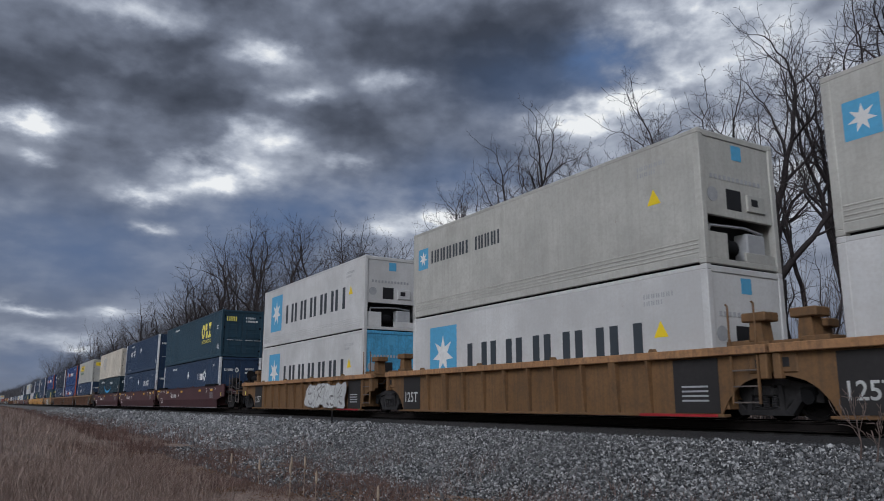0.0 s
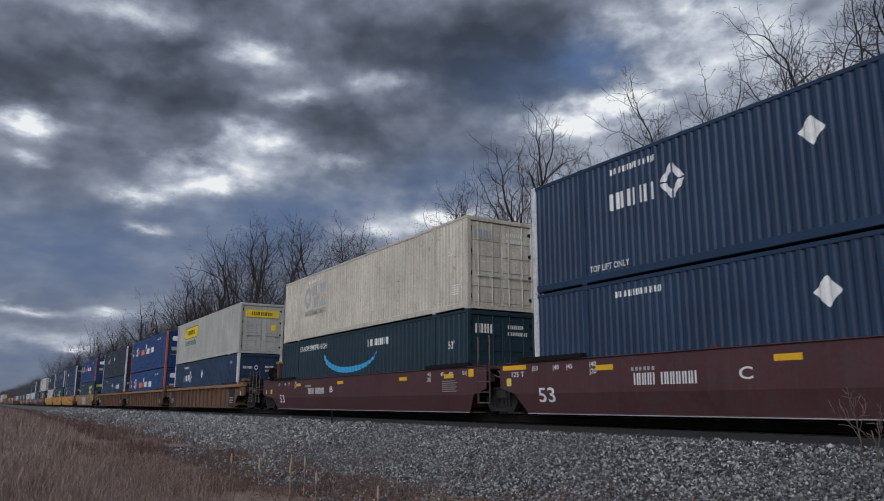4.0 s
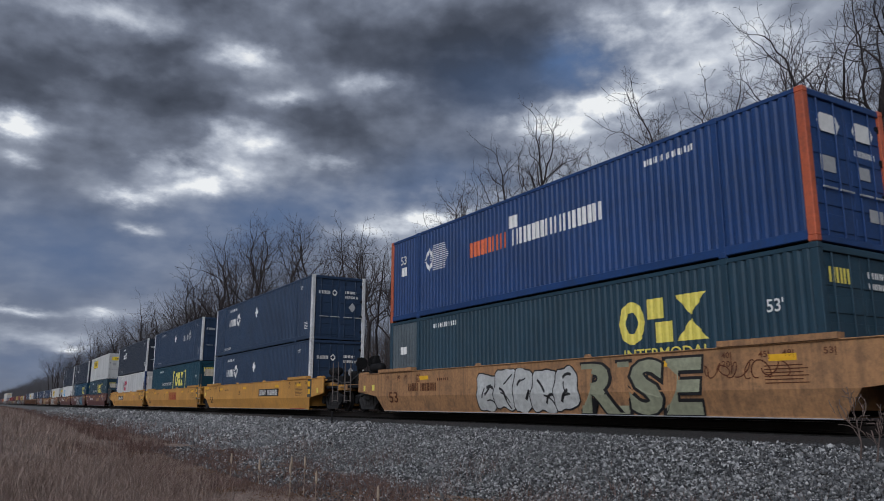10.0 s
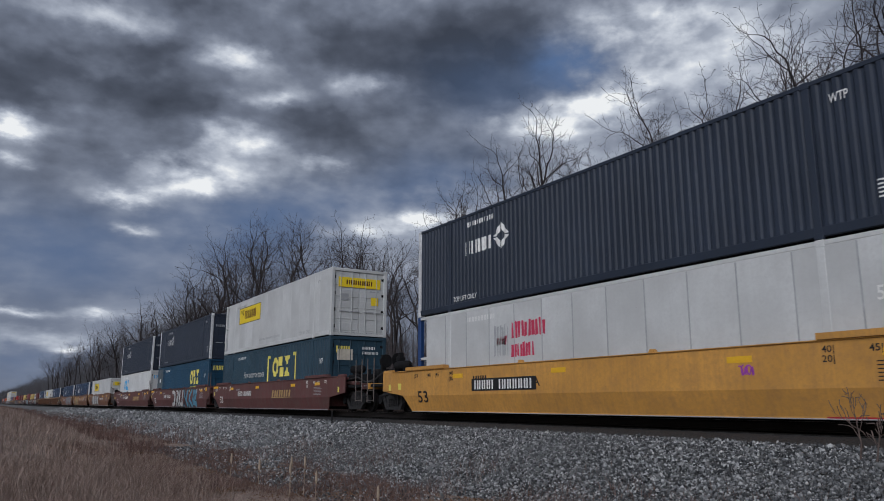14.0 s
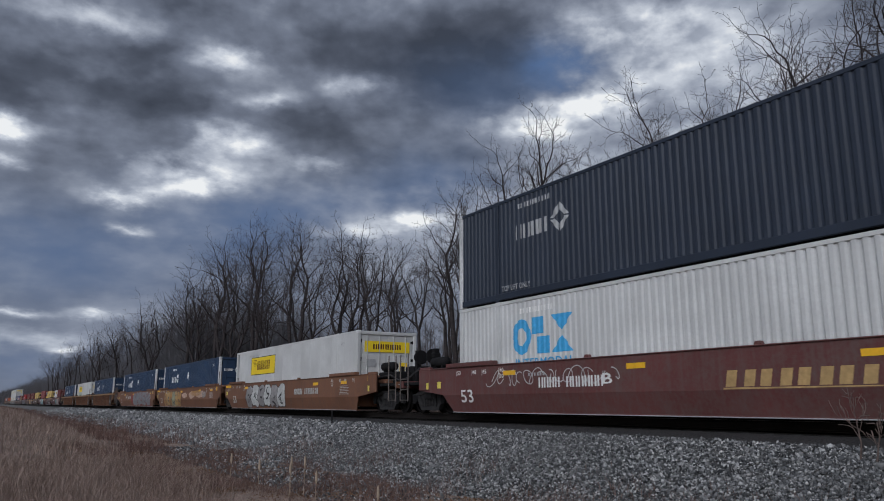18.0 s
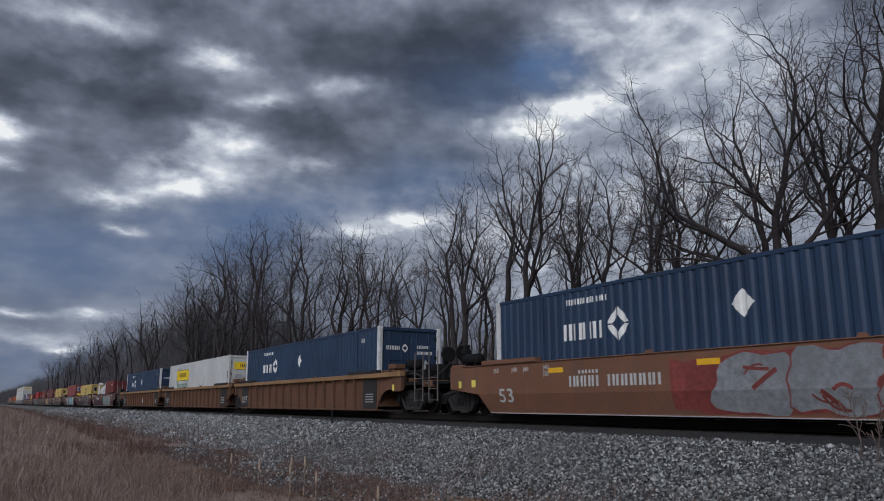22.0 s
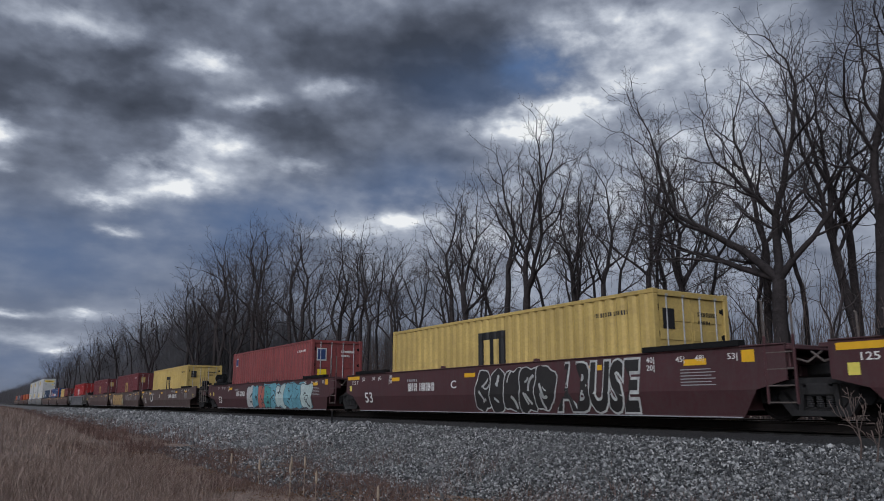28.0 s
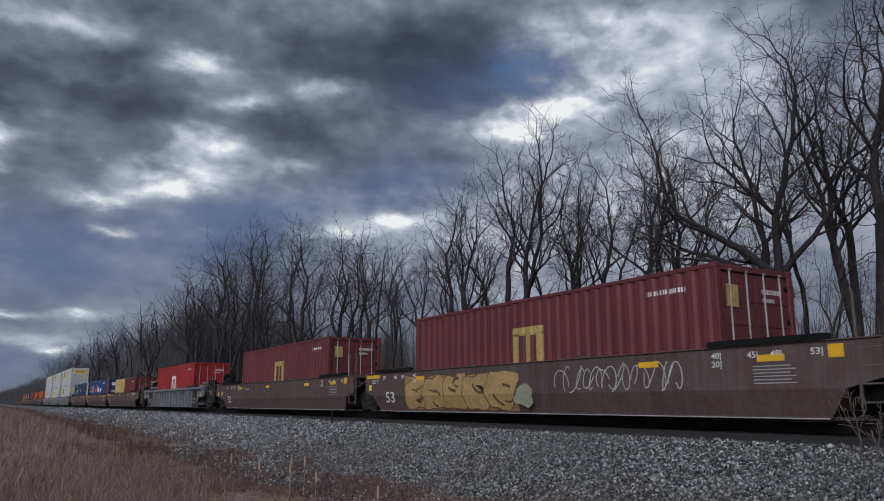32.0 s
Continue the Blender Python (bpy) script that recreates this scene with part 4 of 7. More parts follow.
def clip(poly, axis_x, keep_less):
    out = []
    for i, p in enumerate(poly):
        q = poly[(i + 1) % len(poly)]
        a, b = (p[0] <= axis_x) == keep_less, (q[0] <= axis_x) == keep_less
        if a:
            out.append(p)
        if a != b:
            t = (axis_x - p[0]) / (q[0] - p[0])
            out.append((axis_x, p[1] + (q[1] - p[1]) * t))
    return out


def painted(parent, polys, prof, y0, material, name="painted_mark", lift=0.004, label=""):
    """Paint on a side wall: shapes laid along its ribs, prof being its (x, depth) line, y0 its outer plane."""
    g = Geo()
    xs = [q[0] for q in prof]
    ds = [q[1] for q in prof]
    for poly in polys:
        lo, hi = min(q[0] for q in poly), max(q[0] for q in poly)
        cuts = [x for x in xs if lo < x < hi]
        rest = poly
        for c in cuts + [None]:
            piece = rest if c is None else clip(rest, c, True)
            if c is not None:
                rest = clip(rest, c, False)
            if len(piece) > 2:
                mid = sum(q[0] for q in piece) / len(piece)
                k = min(max(int(np.searchsorted(xs, mid)), 1), len(xs) - 1)
                x0, x1, d0, d1 = xs[k - 1], xs[k], ds[k - 1], ds[k]
                f = lambda x: d0 if x1 == x0 else d0 + (d1 - d0) * (x - x0) / (x1 - x0)
                g.add([(x, y0 + f(x) - lift, z) for x, z in piece], [tuple(range(len(piece)))])
    ob = part(name, g, material, parent, label)
    return tagged(ob, kind="stuff") if name in ("identity_mark", "load_table", "small_print", "sign_mark", "sign_diamond_ring", "sign_ring", "spray_mark", "scroll_mark", "sign_stripe") else ob


# ---- containers ----
def wave(L, W, pitch, depth, stops):
    """The line of a corrugated wall from rear to front: (x, depth behind the outer plane)."""
    out, edges = [], [-L / 2 + 0.16] + stops + [L / 2 - 0.16]
    for a, b in zip(edges[::2], edges[1::2]):
        n = max(1, round((b - a) / pitch))
        p = (b - a) / n
        out.append((a, depth))
        for i in range(n):
            x = a + i * p
            out += [(x + p * 0.11, depth), (x + p * 0.30, 0.0), (x + p * 0.70, 0.0), (x + p * 0.89, depth)]
        out.append((b, depth))
        out.append((b + 1e-4, 0.0))
    return out[:-1]


def container(name, label, L, col, H=2.896, W=2.591, wall="ribs", pitch=0.285, posts=None, rear_posts=None, lifts=True, end="doors", endcol=None, group="containers on the train"):
    """A freight container, its base centre at the origin, its doors (or machinery) towards +x and its near side towards -y."""
    t = thing(name, label, "container", group)
    m = P[col]
    mp = P[posts] if posts else m
    mr = P[rear_posts] if rear_posts else mp
    me = P[endcol] if endcol else m
    key = (L, H, W, wall, pitch, col)
    lift_at = [-6.096, 6.096] if lifts and L > 13 else []
    stops = []
    for a in lift_at:
        stops += [a - 0.07, a + 0.07]
    prof = wave(L, W, pitch, 0.034 if pitch < 0.3 else 0.046, stops) if wall == "ribs" else [(-L / 2, 0.0), (L / 2, 0.0)]
    y0 = -W / 2 + 0.012

    def walls(sign):
        g = Geo()
        if wall == "ribs":
            vs = []
            for x, d in prof:
                vs += [(x, sign * (W / 2 - 0.012 - d), 0.15), (x, sign * (W / 2 - 0.012 - d), H - 0.09)]
            fs = [(2 * i, 2 * i + 2, 2 * i + 3, 2 * i + 1) for i in range(len(prof) - 1)]
            g.add(vs, [f[::-1] for f in fs] if sign > 0 else fs)
        else:
            a, b = -L / 2 + (0.55 if wall == "panels" else 0.15), L / 2 - 0.15
            yo, yi = sign * (W / 2 - (0.02 if wall == "panels" else 0.012)), sign * (W / 2 - 0.07)
            g.box(a, b, min(yo, yi), max(yo, yi), 0.15, H - 0.09)
        return g.mesh("side_wall", m)

    near = part("side_wall", shared((key, "near"), lambda: walls(-1)), None, t)
    if wall == "panels":
        w = (L - 0.7) / 13
        for s in (-1, 1):
            part("nose_bar", shared((key, "nose"), lambda: Geo().cbox(-L / 2 + 0.17, -L / 2 + 0.55, -0.03, 0.03, 1.5, 1.58, 0.006).mesh("nose_bar", m)), None, t, at=(0, s * (W / 2 - 0.05), 0))
        for i in range(13):
            part("panel", shared((key, "panel"), lambda: Geo().cbox(0.004, w - 0.004, -W / 2 + 0.012, -W / 2 + 0.022, 0.155, H - 0.095, 0.002).mesh("panel", m)), None, near, at=(-L / 2 + 0.55 + w * i, 0, 0))
    part("side_wall", shared((key, "far"), lambda: walls(1)), None, t)
    if wall == "reefer":
        for k in range(4):
            part("scuff_rib", shared((key, "scuff"), lambda: Geo().cbox(-L / 2 + 0.17, L / 2 - 0.17, -W / 2 + 0.002, -W / 2 + 0.02, 0, 0.03, 0.004).mesh("scuff_rib", m)), None, near, at=(0, 0, 0.24 + 0.085 * k))
    for s in (-1, 1):
        y = s * (W / 2 - 0.05)
        part("bottom_rail", shared((key, "brail"), lambda: Geo().cbox(-L / 2 + 0.15, L / 2 - 0.15, -0.045, 0.045, 0.045, 0.225, 0.012).mesh("bottom_rail", m)), None, t, at=(0, y, 0))
        part("top_rail", shared((key, "trail"), lambda: Geo().cbox(-L / 2 + 0.15, L / 2 - 0.15, -0.045, 0.045, H - 0.1, H - 0.012, 0.008).mesh("top_rail", m)), None, t, at=(0, y, 0))
        for e, mm in ((-1, mr), (1, mp)):
            part("corner_post", shared((key, "post", mm.name), lambda: Geo().cbox(-0.085, 0.085, -0.075, 0.075, 0.11, H - 0.11, 0.014).mesh("corner_post", mm)), None, t,
                 at=(e * (L / 2 - 0.085), s * (W / 2 - 0.075), 0))
            for z in (0, H - 0.118):
                part("corner_casting", shared(("casting", mm.name), lambda: Geo().cbox(-0.089, 0.089, -0.081, 0.081, 0, 0.118, 0.016).mesh("corner_casting", mm)), None, t,
                     at=(e * (L / 2 - 0.088), s * (W / 2 - 0.079), z))
        for x in lift_at:
            part("lift_post", shared((key, "lift"), lambda: Geo().cbox(-0.075, 0.075, -0.035, 0.035, 0.02, H - 0.05, 0.01).cbox(-0.09, 0.09, -0.04, 0.04, H - 0.13, H, 0.01)
                 .cbox(-0.09, 0.09, -0.04, 0.04, 0, 0.12, 0.01).mesh("lift_post", m)), None, t, at=(x, s * (W / 2 - 0.037), 0))
    part("roof", shared((key, "roof"), lambda: Geo().box(-L / 2 + 0.02, L / 2 - 0.02, -W / 2 + 0.03, W / 2 - 0.03, H - 0.05, H - 0.02).mesh("roof", m)), None, t)
    part("floor", shared((key, "floor"), lambda: Geo().box(-L / 2 + 0.05, L / 2 - 0.05, -W / 2 + 0.06, W / 2 - 0.06, 0.06, 0.15).mesh("floor", M_STEEL)), None, t)
    rear = Geo()
    for i in range(9):
        ya = -W / 2 + 0.15 + (W - 0.3) * i / 9
        o = 0.5 if wall == "panels" else 0.0
        rear.box(-L / 2 + o + 0.03 + 0.03 * (i % 2), -L / 2 + o + 0.08, ya, ya + (W - 0.3) / 9, 0.12, H - 0.1)
    part("end_wall", shared((key, "rear"), lambda: rear.mesh("end_wall", m)), None, t)
    beam = lambda nm, a, b: shared((key, nm, me.name), lambda: Geo().cbox(-0.05, 0.05, -W / 2 + 0.15, W / 2 - 0.15, a, b, 0.01).mesh(nm, me))
    part("header", beam("header", H - 0.15, H - 0.02), None, t, at=(L / 2 - 0.06, 0, 0))
    part("sill", beam("sill", 0.02, 0.14), None, t, at=(L / 2 - 0.06, 0, 0))
    if end == "doors":
        half = W / 2 - 0.155

        def leaf():
            g = Geo()
            g.cbox(-0.02, 0.02, 0.006, half, 0.15, H - 0.16, 0.006)
            for i in range(5):
                z = 0.24 + (H - 0.52) * i / 5
                g.cbox(0.018, 0.036, 0.06, half - 0.05, z, z + (H - 0.52) / 5 - 0.16, 0.008)
            return g.mesh("door", me)

        mrod = M_GALV if pitch > 0.3 else me
        rod = shared((H, "rod", mrod.name), lambda: Geo().tube((0, 0, 0.05), (0, 0, H - 0.05), 0.017, None, 6).cbox(-0.02, 0.02, -0.05, 0.05, 0.09, 0.15, 0.006).cbox(-0.02, 0.02, -0.05, 0.05, H - 0.15, H - 0.09, 0.006)
                     .cbox(-0.02, 0.03, -0.04, 0.04, 1.0, 1.08, 0.006).mesh("lock_rod", mrod))
        handle = shared(("doorhandle",), lambda: Geo().cbox(0.02, 0.04, -0.02, 0.42, -0.02, 0.02, 0.006).mesh("handle", M_GALV))
        def hinge_row():
            g = Geo()
            for k in range(4):
                z = 0.4 + k * (H - 0.8) / 3
                g.tube((0, 0, z - 0.07), (0, 0, z + 0.07), 0.02, None, 6).cbox(-0.02, 0.01, -0.09, 0.02, z - 0.05, z + 0.05, 0.005)
            return g.mesh("hinge_strip", M_STEEL)
        for s in (-1, 1):
            d = part("door", shared((key, "leaf", me.name), leaf), None, t, at=(L / 2 - 0.075, 0, 0))
            if s < 0:
                d.rotation_euler = (0, 0, 0)
                d.location = (L / 2 - 0.075, -half - 0.006, 0)
            for y in (0.28, 0.80):
                part("lock_rod", rod, None, d, at=(0.045, y, 0))
                part("handle", handle, None, d, at=(0.045, y - 0.05, 1.04))
            tagged(part("hinge_strip", shared((H, "hinge_strip"), hinge_row), None, d, at=(0.03, half - 0.01 if s > 0 else 0.03, 0)), kind="stuff")
    elif end == "cold":
        mach = part("machine_panel", Geo().cbox(L / 2 - 0.12, L / 2 - 0.03, -W / 2 + 0.15, W / 2 - 0.15, 1.05, H - 0.15, 0.012), me, t, "white refrigeration unit front")
        part("fan_opening", Geo().cbox(L / 2 - 0.04, L / 2 - 0.024, -0.42, 0.06, 1.22, 1.68, 0.01), M_BLACK, mach)
        part("control_box", Geo().cbox(L / 2 - 0.05, L / 2 + 0.01, 0.22, 0.80, 1.25, 1.62, 0.012), me, mach)
        part("display", Geo().cbox(L / 2 + 0.008, L / 2 + 0.016, 0.34, 0.56, 1.38, 1.54, 0.003), M_BLACK, mach)
        part("vent", Geo().lathe([(L / 2 - 0.05, 0.16), (L / 2 - 0.02, 0.16), (L / 2 - 0.02, 0.09)], 0, 16, (0, -0.85, 1.5)), M_GREYMARK, mach)
        tagged(part("grille", sum_geo([("c", L / 2 - 0.03, L / 2 - 0.018, -0.9 + 0.14 * i, -0.82 + 0.14 * i, 1.85, 1.95) for i in range(12)]), M_GREYMARK, mach), kind="stuff")
        bay = part("machine_bay", Geo().box(L / 2 - 0.6, L / 2 - 0.55, -W / 2 + 0.15, W / 2 - 0.15, 0.12, 1.05), M_BLACK, t, "dark compressor bay")
        part("compressor", Geo().lathe([(-0.55, 0.16), (-0.5, 0.19), (0.1, 0.19), (0.15, 0.16)], 1, 14, (L / 2 - 0.32, -0.1, 0.45)), P["cyan"] if endcol == "cyan" else M_STEEL, bay, smooth=True)
        part("motor_box", Geo().cbox(L / 2 - 0.45, L / 2 - 0.1, 0.25, 0.85, 0.2, 0.8, 0.03), P["cyan"] if endcol == "cyan" else M_GREYMARK, bay)
        part("pipework", Geo().path([(L / 2 - 0.3, -0.9, 0.2), (L / 2 - 0.12, -0.9, 0.85), (L / 2 - 0.12, 0.2, 0.9), (L / 2 - 0.2, 0.9, 0.85)], 0.03), M_GALV, bay)
        part("lower_cover", Geo().cbox(L / 2 - 0.1, L / 2 - 0.04, -W / 2 + 0.15, -0.45, 0.14, 0.7, 0.012), me, bay)
        part("lower_cover", Geo().cbox(L / 2 - 0.1, L / 2 - 0.04, 0.1, W / 2 - 0.15, 0.14, 0.36, 0.012), me, bay)
    t["len"] = L
    return t, prof, y0


def sum_geo(rows):
    g = Geo()
    for k, *q in rows:
        g.cbox(*q, 0.004) if k == "c" else g.box(*q)
    return g


def mark_small(t, prof, y0, L, H, mat, lift=True):
    """The short stencils that every box carries: identity bars and a load table."""
    painted(t, bars(-L / 2 + 3.0, -L / 2 + 4.4, H - 0.42, H - 0.28, 9, 0.3), prof, y0, mat, "identity_mark")
    painted(t, [rect(L / 2 - 0.9, L / 2 - 0.55, 0.5 + 0.07 * k, 0.53 + 0.07 * k) for k in range(5)], prof, y0, mat, "load_table")


def end_marks(t, L, W, mat, rows=((0.18, 0.95, 2.38, 2.48, 5), (0.18, 0.95, 2.2, 2.3, 6))):
    g = Geo()
    for a, b, z0, z1, n in rows:
        for poly in bars(a, b, z0, z1, n, 0.36):
            g.add([(L / 2 - 0.03, y, z) for y, z in poly], [(0, 1, 2, 3)])
    tagged(part("door_mark", g, mat, t), kind="stuff")


def blue_box(col, logo, diamond=8.1, post="posts", label=None, soft=False, pitch=0.2):
    """53-foot corrugated box with a white sign of four bars and a diamond ring; logo and diamond in metres behind the doors."""
    L, H, W = 16.154, 2.896, 2.591
    tone = {"umax": "dark blue", "umaxg": "slate grey"}[col]
    t, prof, y0 = container("container", label or f"{tone} corrugated freight container with white corner posts", L, col, posts=post, pitch=pitch)
    mk = M_GREYMARK if soft else M_WHITE
    xl = L / 2 - logo
    painted(t, bars(xl, xl + 1.42, 1.62, 2.02, 4, 0.3), prof, y0, mk, "sign_mark")
    painted(t, ring(xl + 1.88, 1.90, 0.38, 0.42, 0.5), prof, y0, mk, "sign_diamond_ring")
    if diamond:
        xd = L / 2 - diamond
        painted(t, [[(xd - 0.26, 2.0), (xd, 1.72), (xd + 0.26, 2.0), (xd, 2.28)]], prof, y0, M_WHITE, "placard", label="white diamond placard")
    letter(t, "WTP", L / 2 - 1.55, L / 2 - 1.2, 2.35, 2.52, y0 - 0.006, mk)
    letter(t, "TOP LIFT ONLY", -L / 2 + 2.2, -L / 2 + 3.5, 0.27, 0.42, y0 - 0.006, mk)
    mark_small(t, prof, y0, L, H, mk)
    g = Geo()
    for poly in bars(-0.98, -0.42, 2.05, 2.2, 4):
        g.add([(L / 2 - 0.03, y, z) for y, z in poly], [(0, 1, 2, 3)])
    for poly in ring(-0.22, 2.125, 0.15, 0.17):
        g.add([(L / 2 - 0.03, y, z) for y, z in poly], [(0, 1, 2, 3)])
    tagged(part("door_sign", g, mk, t), kind="stuff")
    end_marks(t, L, W, mk, ((0.30, 0.85, 2.12, 2.24, 4), (0.30, 0.95, 1.90, 2.02, 6)))
    part("door_placard", Geo().add([(L / 2 - 0.03, 0.66, 1.72), (L / 2 - 0.03, 0.48, 1.5), (L / 2 - 0.03, 0.66, 1.28), (L / 2 - 0.03, 0.84, 1.5)], [(0, 1, 2, 3)]), M_GREYMARK, t)
    return t


def hunt_box(intermodal=True, old=False):
    """53-foot smooth white box with a yellow panel."""
    L, H, W = 16.154, 2.896, 2.591
    t, prof, y0 = container("container", "white smooth-sided freight container with a yellow sign panel", L, "olde" if old else "white", wall="panels")
    u = 13.7 if intermodal else 13.35
    x0, x1 = L / 2 - u, L / 2 - u + 3.75
    za, zb = (1.72, 2.42) if intermodal else (1.60, 2.45)
    p = painted(t, [rect(x0, x1, za, zb)], prof, y0, M_SIGNYEL, "sign_panel", label="yellow sign panel")
    painted(t, [rect(x0 - 0.02, x1 + 0.02, zb, zb + 0.03), rect(x0 - 0.02, x1 + 0.02, za - 0.03, za), rect(x0 - 0.04, x0, za - 0.03, zb + 0.03), rect(x1, x1 + 0.04, za - 0.03, zb + 0.03)], prof, y0, M_BLACK, "sign_border", 0.005)
    painted(t, bars(x0 + 1.0, x1 - 0.75, za + 0.22, zb - 0.18, 6, 0.36), prof, y0, M_BROWN, "sign_mark", 0.007)
    painted(t, [rect(x0 + 0.12 + 0.1 * k, x0 + 0.85, zb - 0.14 - 0.07 * k, zb - 0.115 - 0.07 * k) for k in range(5)], prof, y0, M_BROWN, "scroll_mark", 0.007)
    if intermodal:
        letter(t, "Intermodal", x0 + 0.3, x1 - 0.3, 1.20, 1.64, y0 - 0.006, M_GREEN, label="green lettering")
    letter(t, "TOP LIFT ONLY", L / 2 - 3.7, L / 2 - 2.3, 0.28, 0.42, y0 - 0.006, M_GREYMARK)
    letter(t, "WTP", L / 2 - 1.6, L / 2 - 1.25, 2.35, 2.5, y0 - 0.006, M_GREYMARK)
    painted(t, bars(-L / 2 + 6.6, -L / 2 + 9.8, 0.42, 0.52, 14, 0.3), prof, y0, M_GREYMARK, "small_print")
    painted(t, bars(-L / 2 + 2.4, -L / 2 + 4.0, H - 0.4, H - 0.28, 9, 0.3), prof, y0, M_GREYMARK, "identity_mark")
    e = L / 2 - 0.028
    part("door_sign_panel", Geo().box(e, e + 0.004, -0.98, 0.98, 2.08, 2.5), M_SIGNYEL, t, "yellow sign panel")
    g = Geo()
    for poly in bars(-0.62, 0.62, 2.19, 2.39, 6, 0.36):
        g.add([(e + 0.007, y, z) for y, z in poly], [(0, 1, 2, 3)])
    tagged(part("door_sign_mark", g, M_BROWN, t), kind="stuff")
    part("door_notice", Geo().box(e, e + 0.004, 0.55, 0.88, 1.35, 1.7), M_SIGNYEL, t, "small yellow notice")
    part("door_table", Geo().box(e, e + 0.004, -0.9, -0.5, 1.5, 1.8), M_GREYMARK, t)
    end_marks(t, L, W, M_GREYMARK, ((0.5, 0.95, 1.92, 1.99, 6),))
    return t


def rail_box(col, logo_col, u=4.95, words=True, slogan=False, endlogo=None, lid=None, cap=None, label="", wide=2.5, post=None, z=1.38, old=False, wall="ribs", pitch=0.2, sign=True, bay=False):
    """53-foot box with a thick sign of three letters' bars."""
    L, H, W = 16.154, 2.896, 2.591
    t, prof, y0 = container("container", label, L, col, posts=post, wall=wall, pitch=pitch)
    x0 = L / 2 - u
    if bay:
        painted(t, [rect(-L / 2 + 0.18, -6.2, 0.24, H - 0.12)], prof, y0, paint("box_faded_grey", (0.085, 0.11, 0.125), 0.55, 0.3, 0.02), "repainted_bay", label="faded grey end bay")
        painted(t, [rect(-L / 2 + 0.75, -L / 2 + 1.25, 1.75, 2.0)], prof, y0, M_WHITE, "small_plate", 0.008)
    if old:
        painted(t, [rect(x0 - 0.15, x0 + wide + 0.25, z - 0.45, z + 1.1)], prof, y0, M_NAVY, "sign_field", 0.004)
    # a thick ring, two offset blocks and two wedges
    w3, h3 = wide / 3.15, 0.95
    cx, cz = x0 + w3 * 0.5, z + h3 / 2
    at = lambda a, q: (cx + math.cos(a) * w3 * 0.5 * q, cz + math.sin(a) * h3 * 0.5 * q)
    slabs = [[at(math.tau * i / 16, 1), at(math.tau * (i + 1) / 16, 1), at(math.tau * (i + 1) / 16, 0.5), at(math.tau * i / 16, 0.5)] for i in range(16)]
    xs = x0 + w3 * 1.07
    slabs += [rect(xs, xs + w3 * 0.62, z + h3 * 0.54, z + h3), rect(xs + w3 * 0.28, xs + w3 * 0.9, z, z + h3 * 0.46)]
    xs = x0 + w3 * 2.08
    slabs += [[(xs, z), (xs + w3, z), (xs + w3 * 0.5, z + h3 * 0.46)], [(xs, z + h3), (xs + w3 * 0.5, z + h3 * 0.54), (xs + w3, z + h3)]]
    if sign:
        painted(t, slabs, prof, y0, logo_col, "sign_mark", 0.008)
    if words:
        letter(t, "INTERMODAL", x0 + 0.15, x0 + wide, z - 0.33, z - 0.1, y0 - 0.009, logo_col)
    if slogan:
        letter(t, "How tomorrow moves", L / 2 - 11.9, L / 2 - 8.5, 1.45, 1.78, y0 - 0.006, M_PALE)
        for a, s in ((L / 2 - 8.0, 1), (L / 2 - 3.95, -1)):
            painted(t, [rect(min(a, a + s * 0.16), max(a, a + s * 0.16), 1.1, 2.45), rect(min(a, a + s * 0.42), max(a, a + s * 0.42), 2.3, 2.45)], prof, y0, M_LOGOYEL, "sign_bracket")
    letter(t, "53'" if not slogan else "WTP", L / 2 - 1.1, L / 2 - 0.75, 1.75, 2.0, y0 - 0.006, M_WHITE)
    mark_small(t, prof, y0, L, H, M_WHITE)
    e = L / 2 - 0.028
    g = Geo()
    for poly in bars(-1.0, -0.35, 2.2, 2.48, 3, 0.38):
        g.add([(e, y, zz) for y, zz in poly], [(0, 1, 2, 3)])
    tagged(part("door_sign_mark", g, endlogo or logo_col, t), kind="stuff")
    end_marks(t, L, W, M_WHITE, ((0.2, 0.8, 2.36, 2.48, 4), (0.2, 0.95, 2.16, 2.27, 6)))
    if lid:
        part("door_placard", Geo().box(e, e + 0.005, -0.95, -0.25, 1.9, 2.35), P["cream"], t, "faded pale placard")
    return t


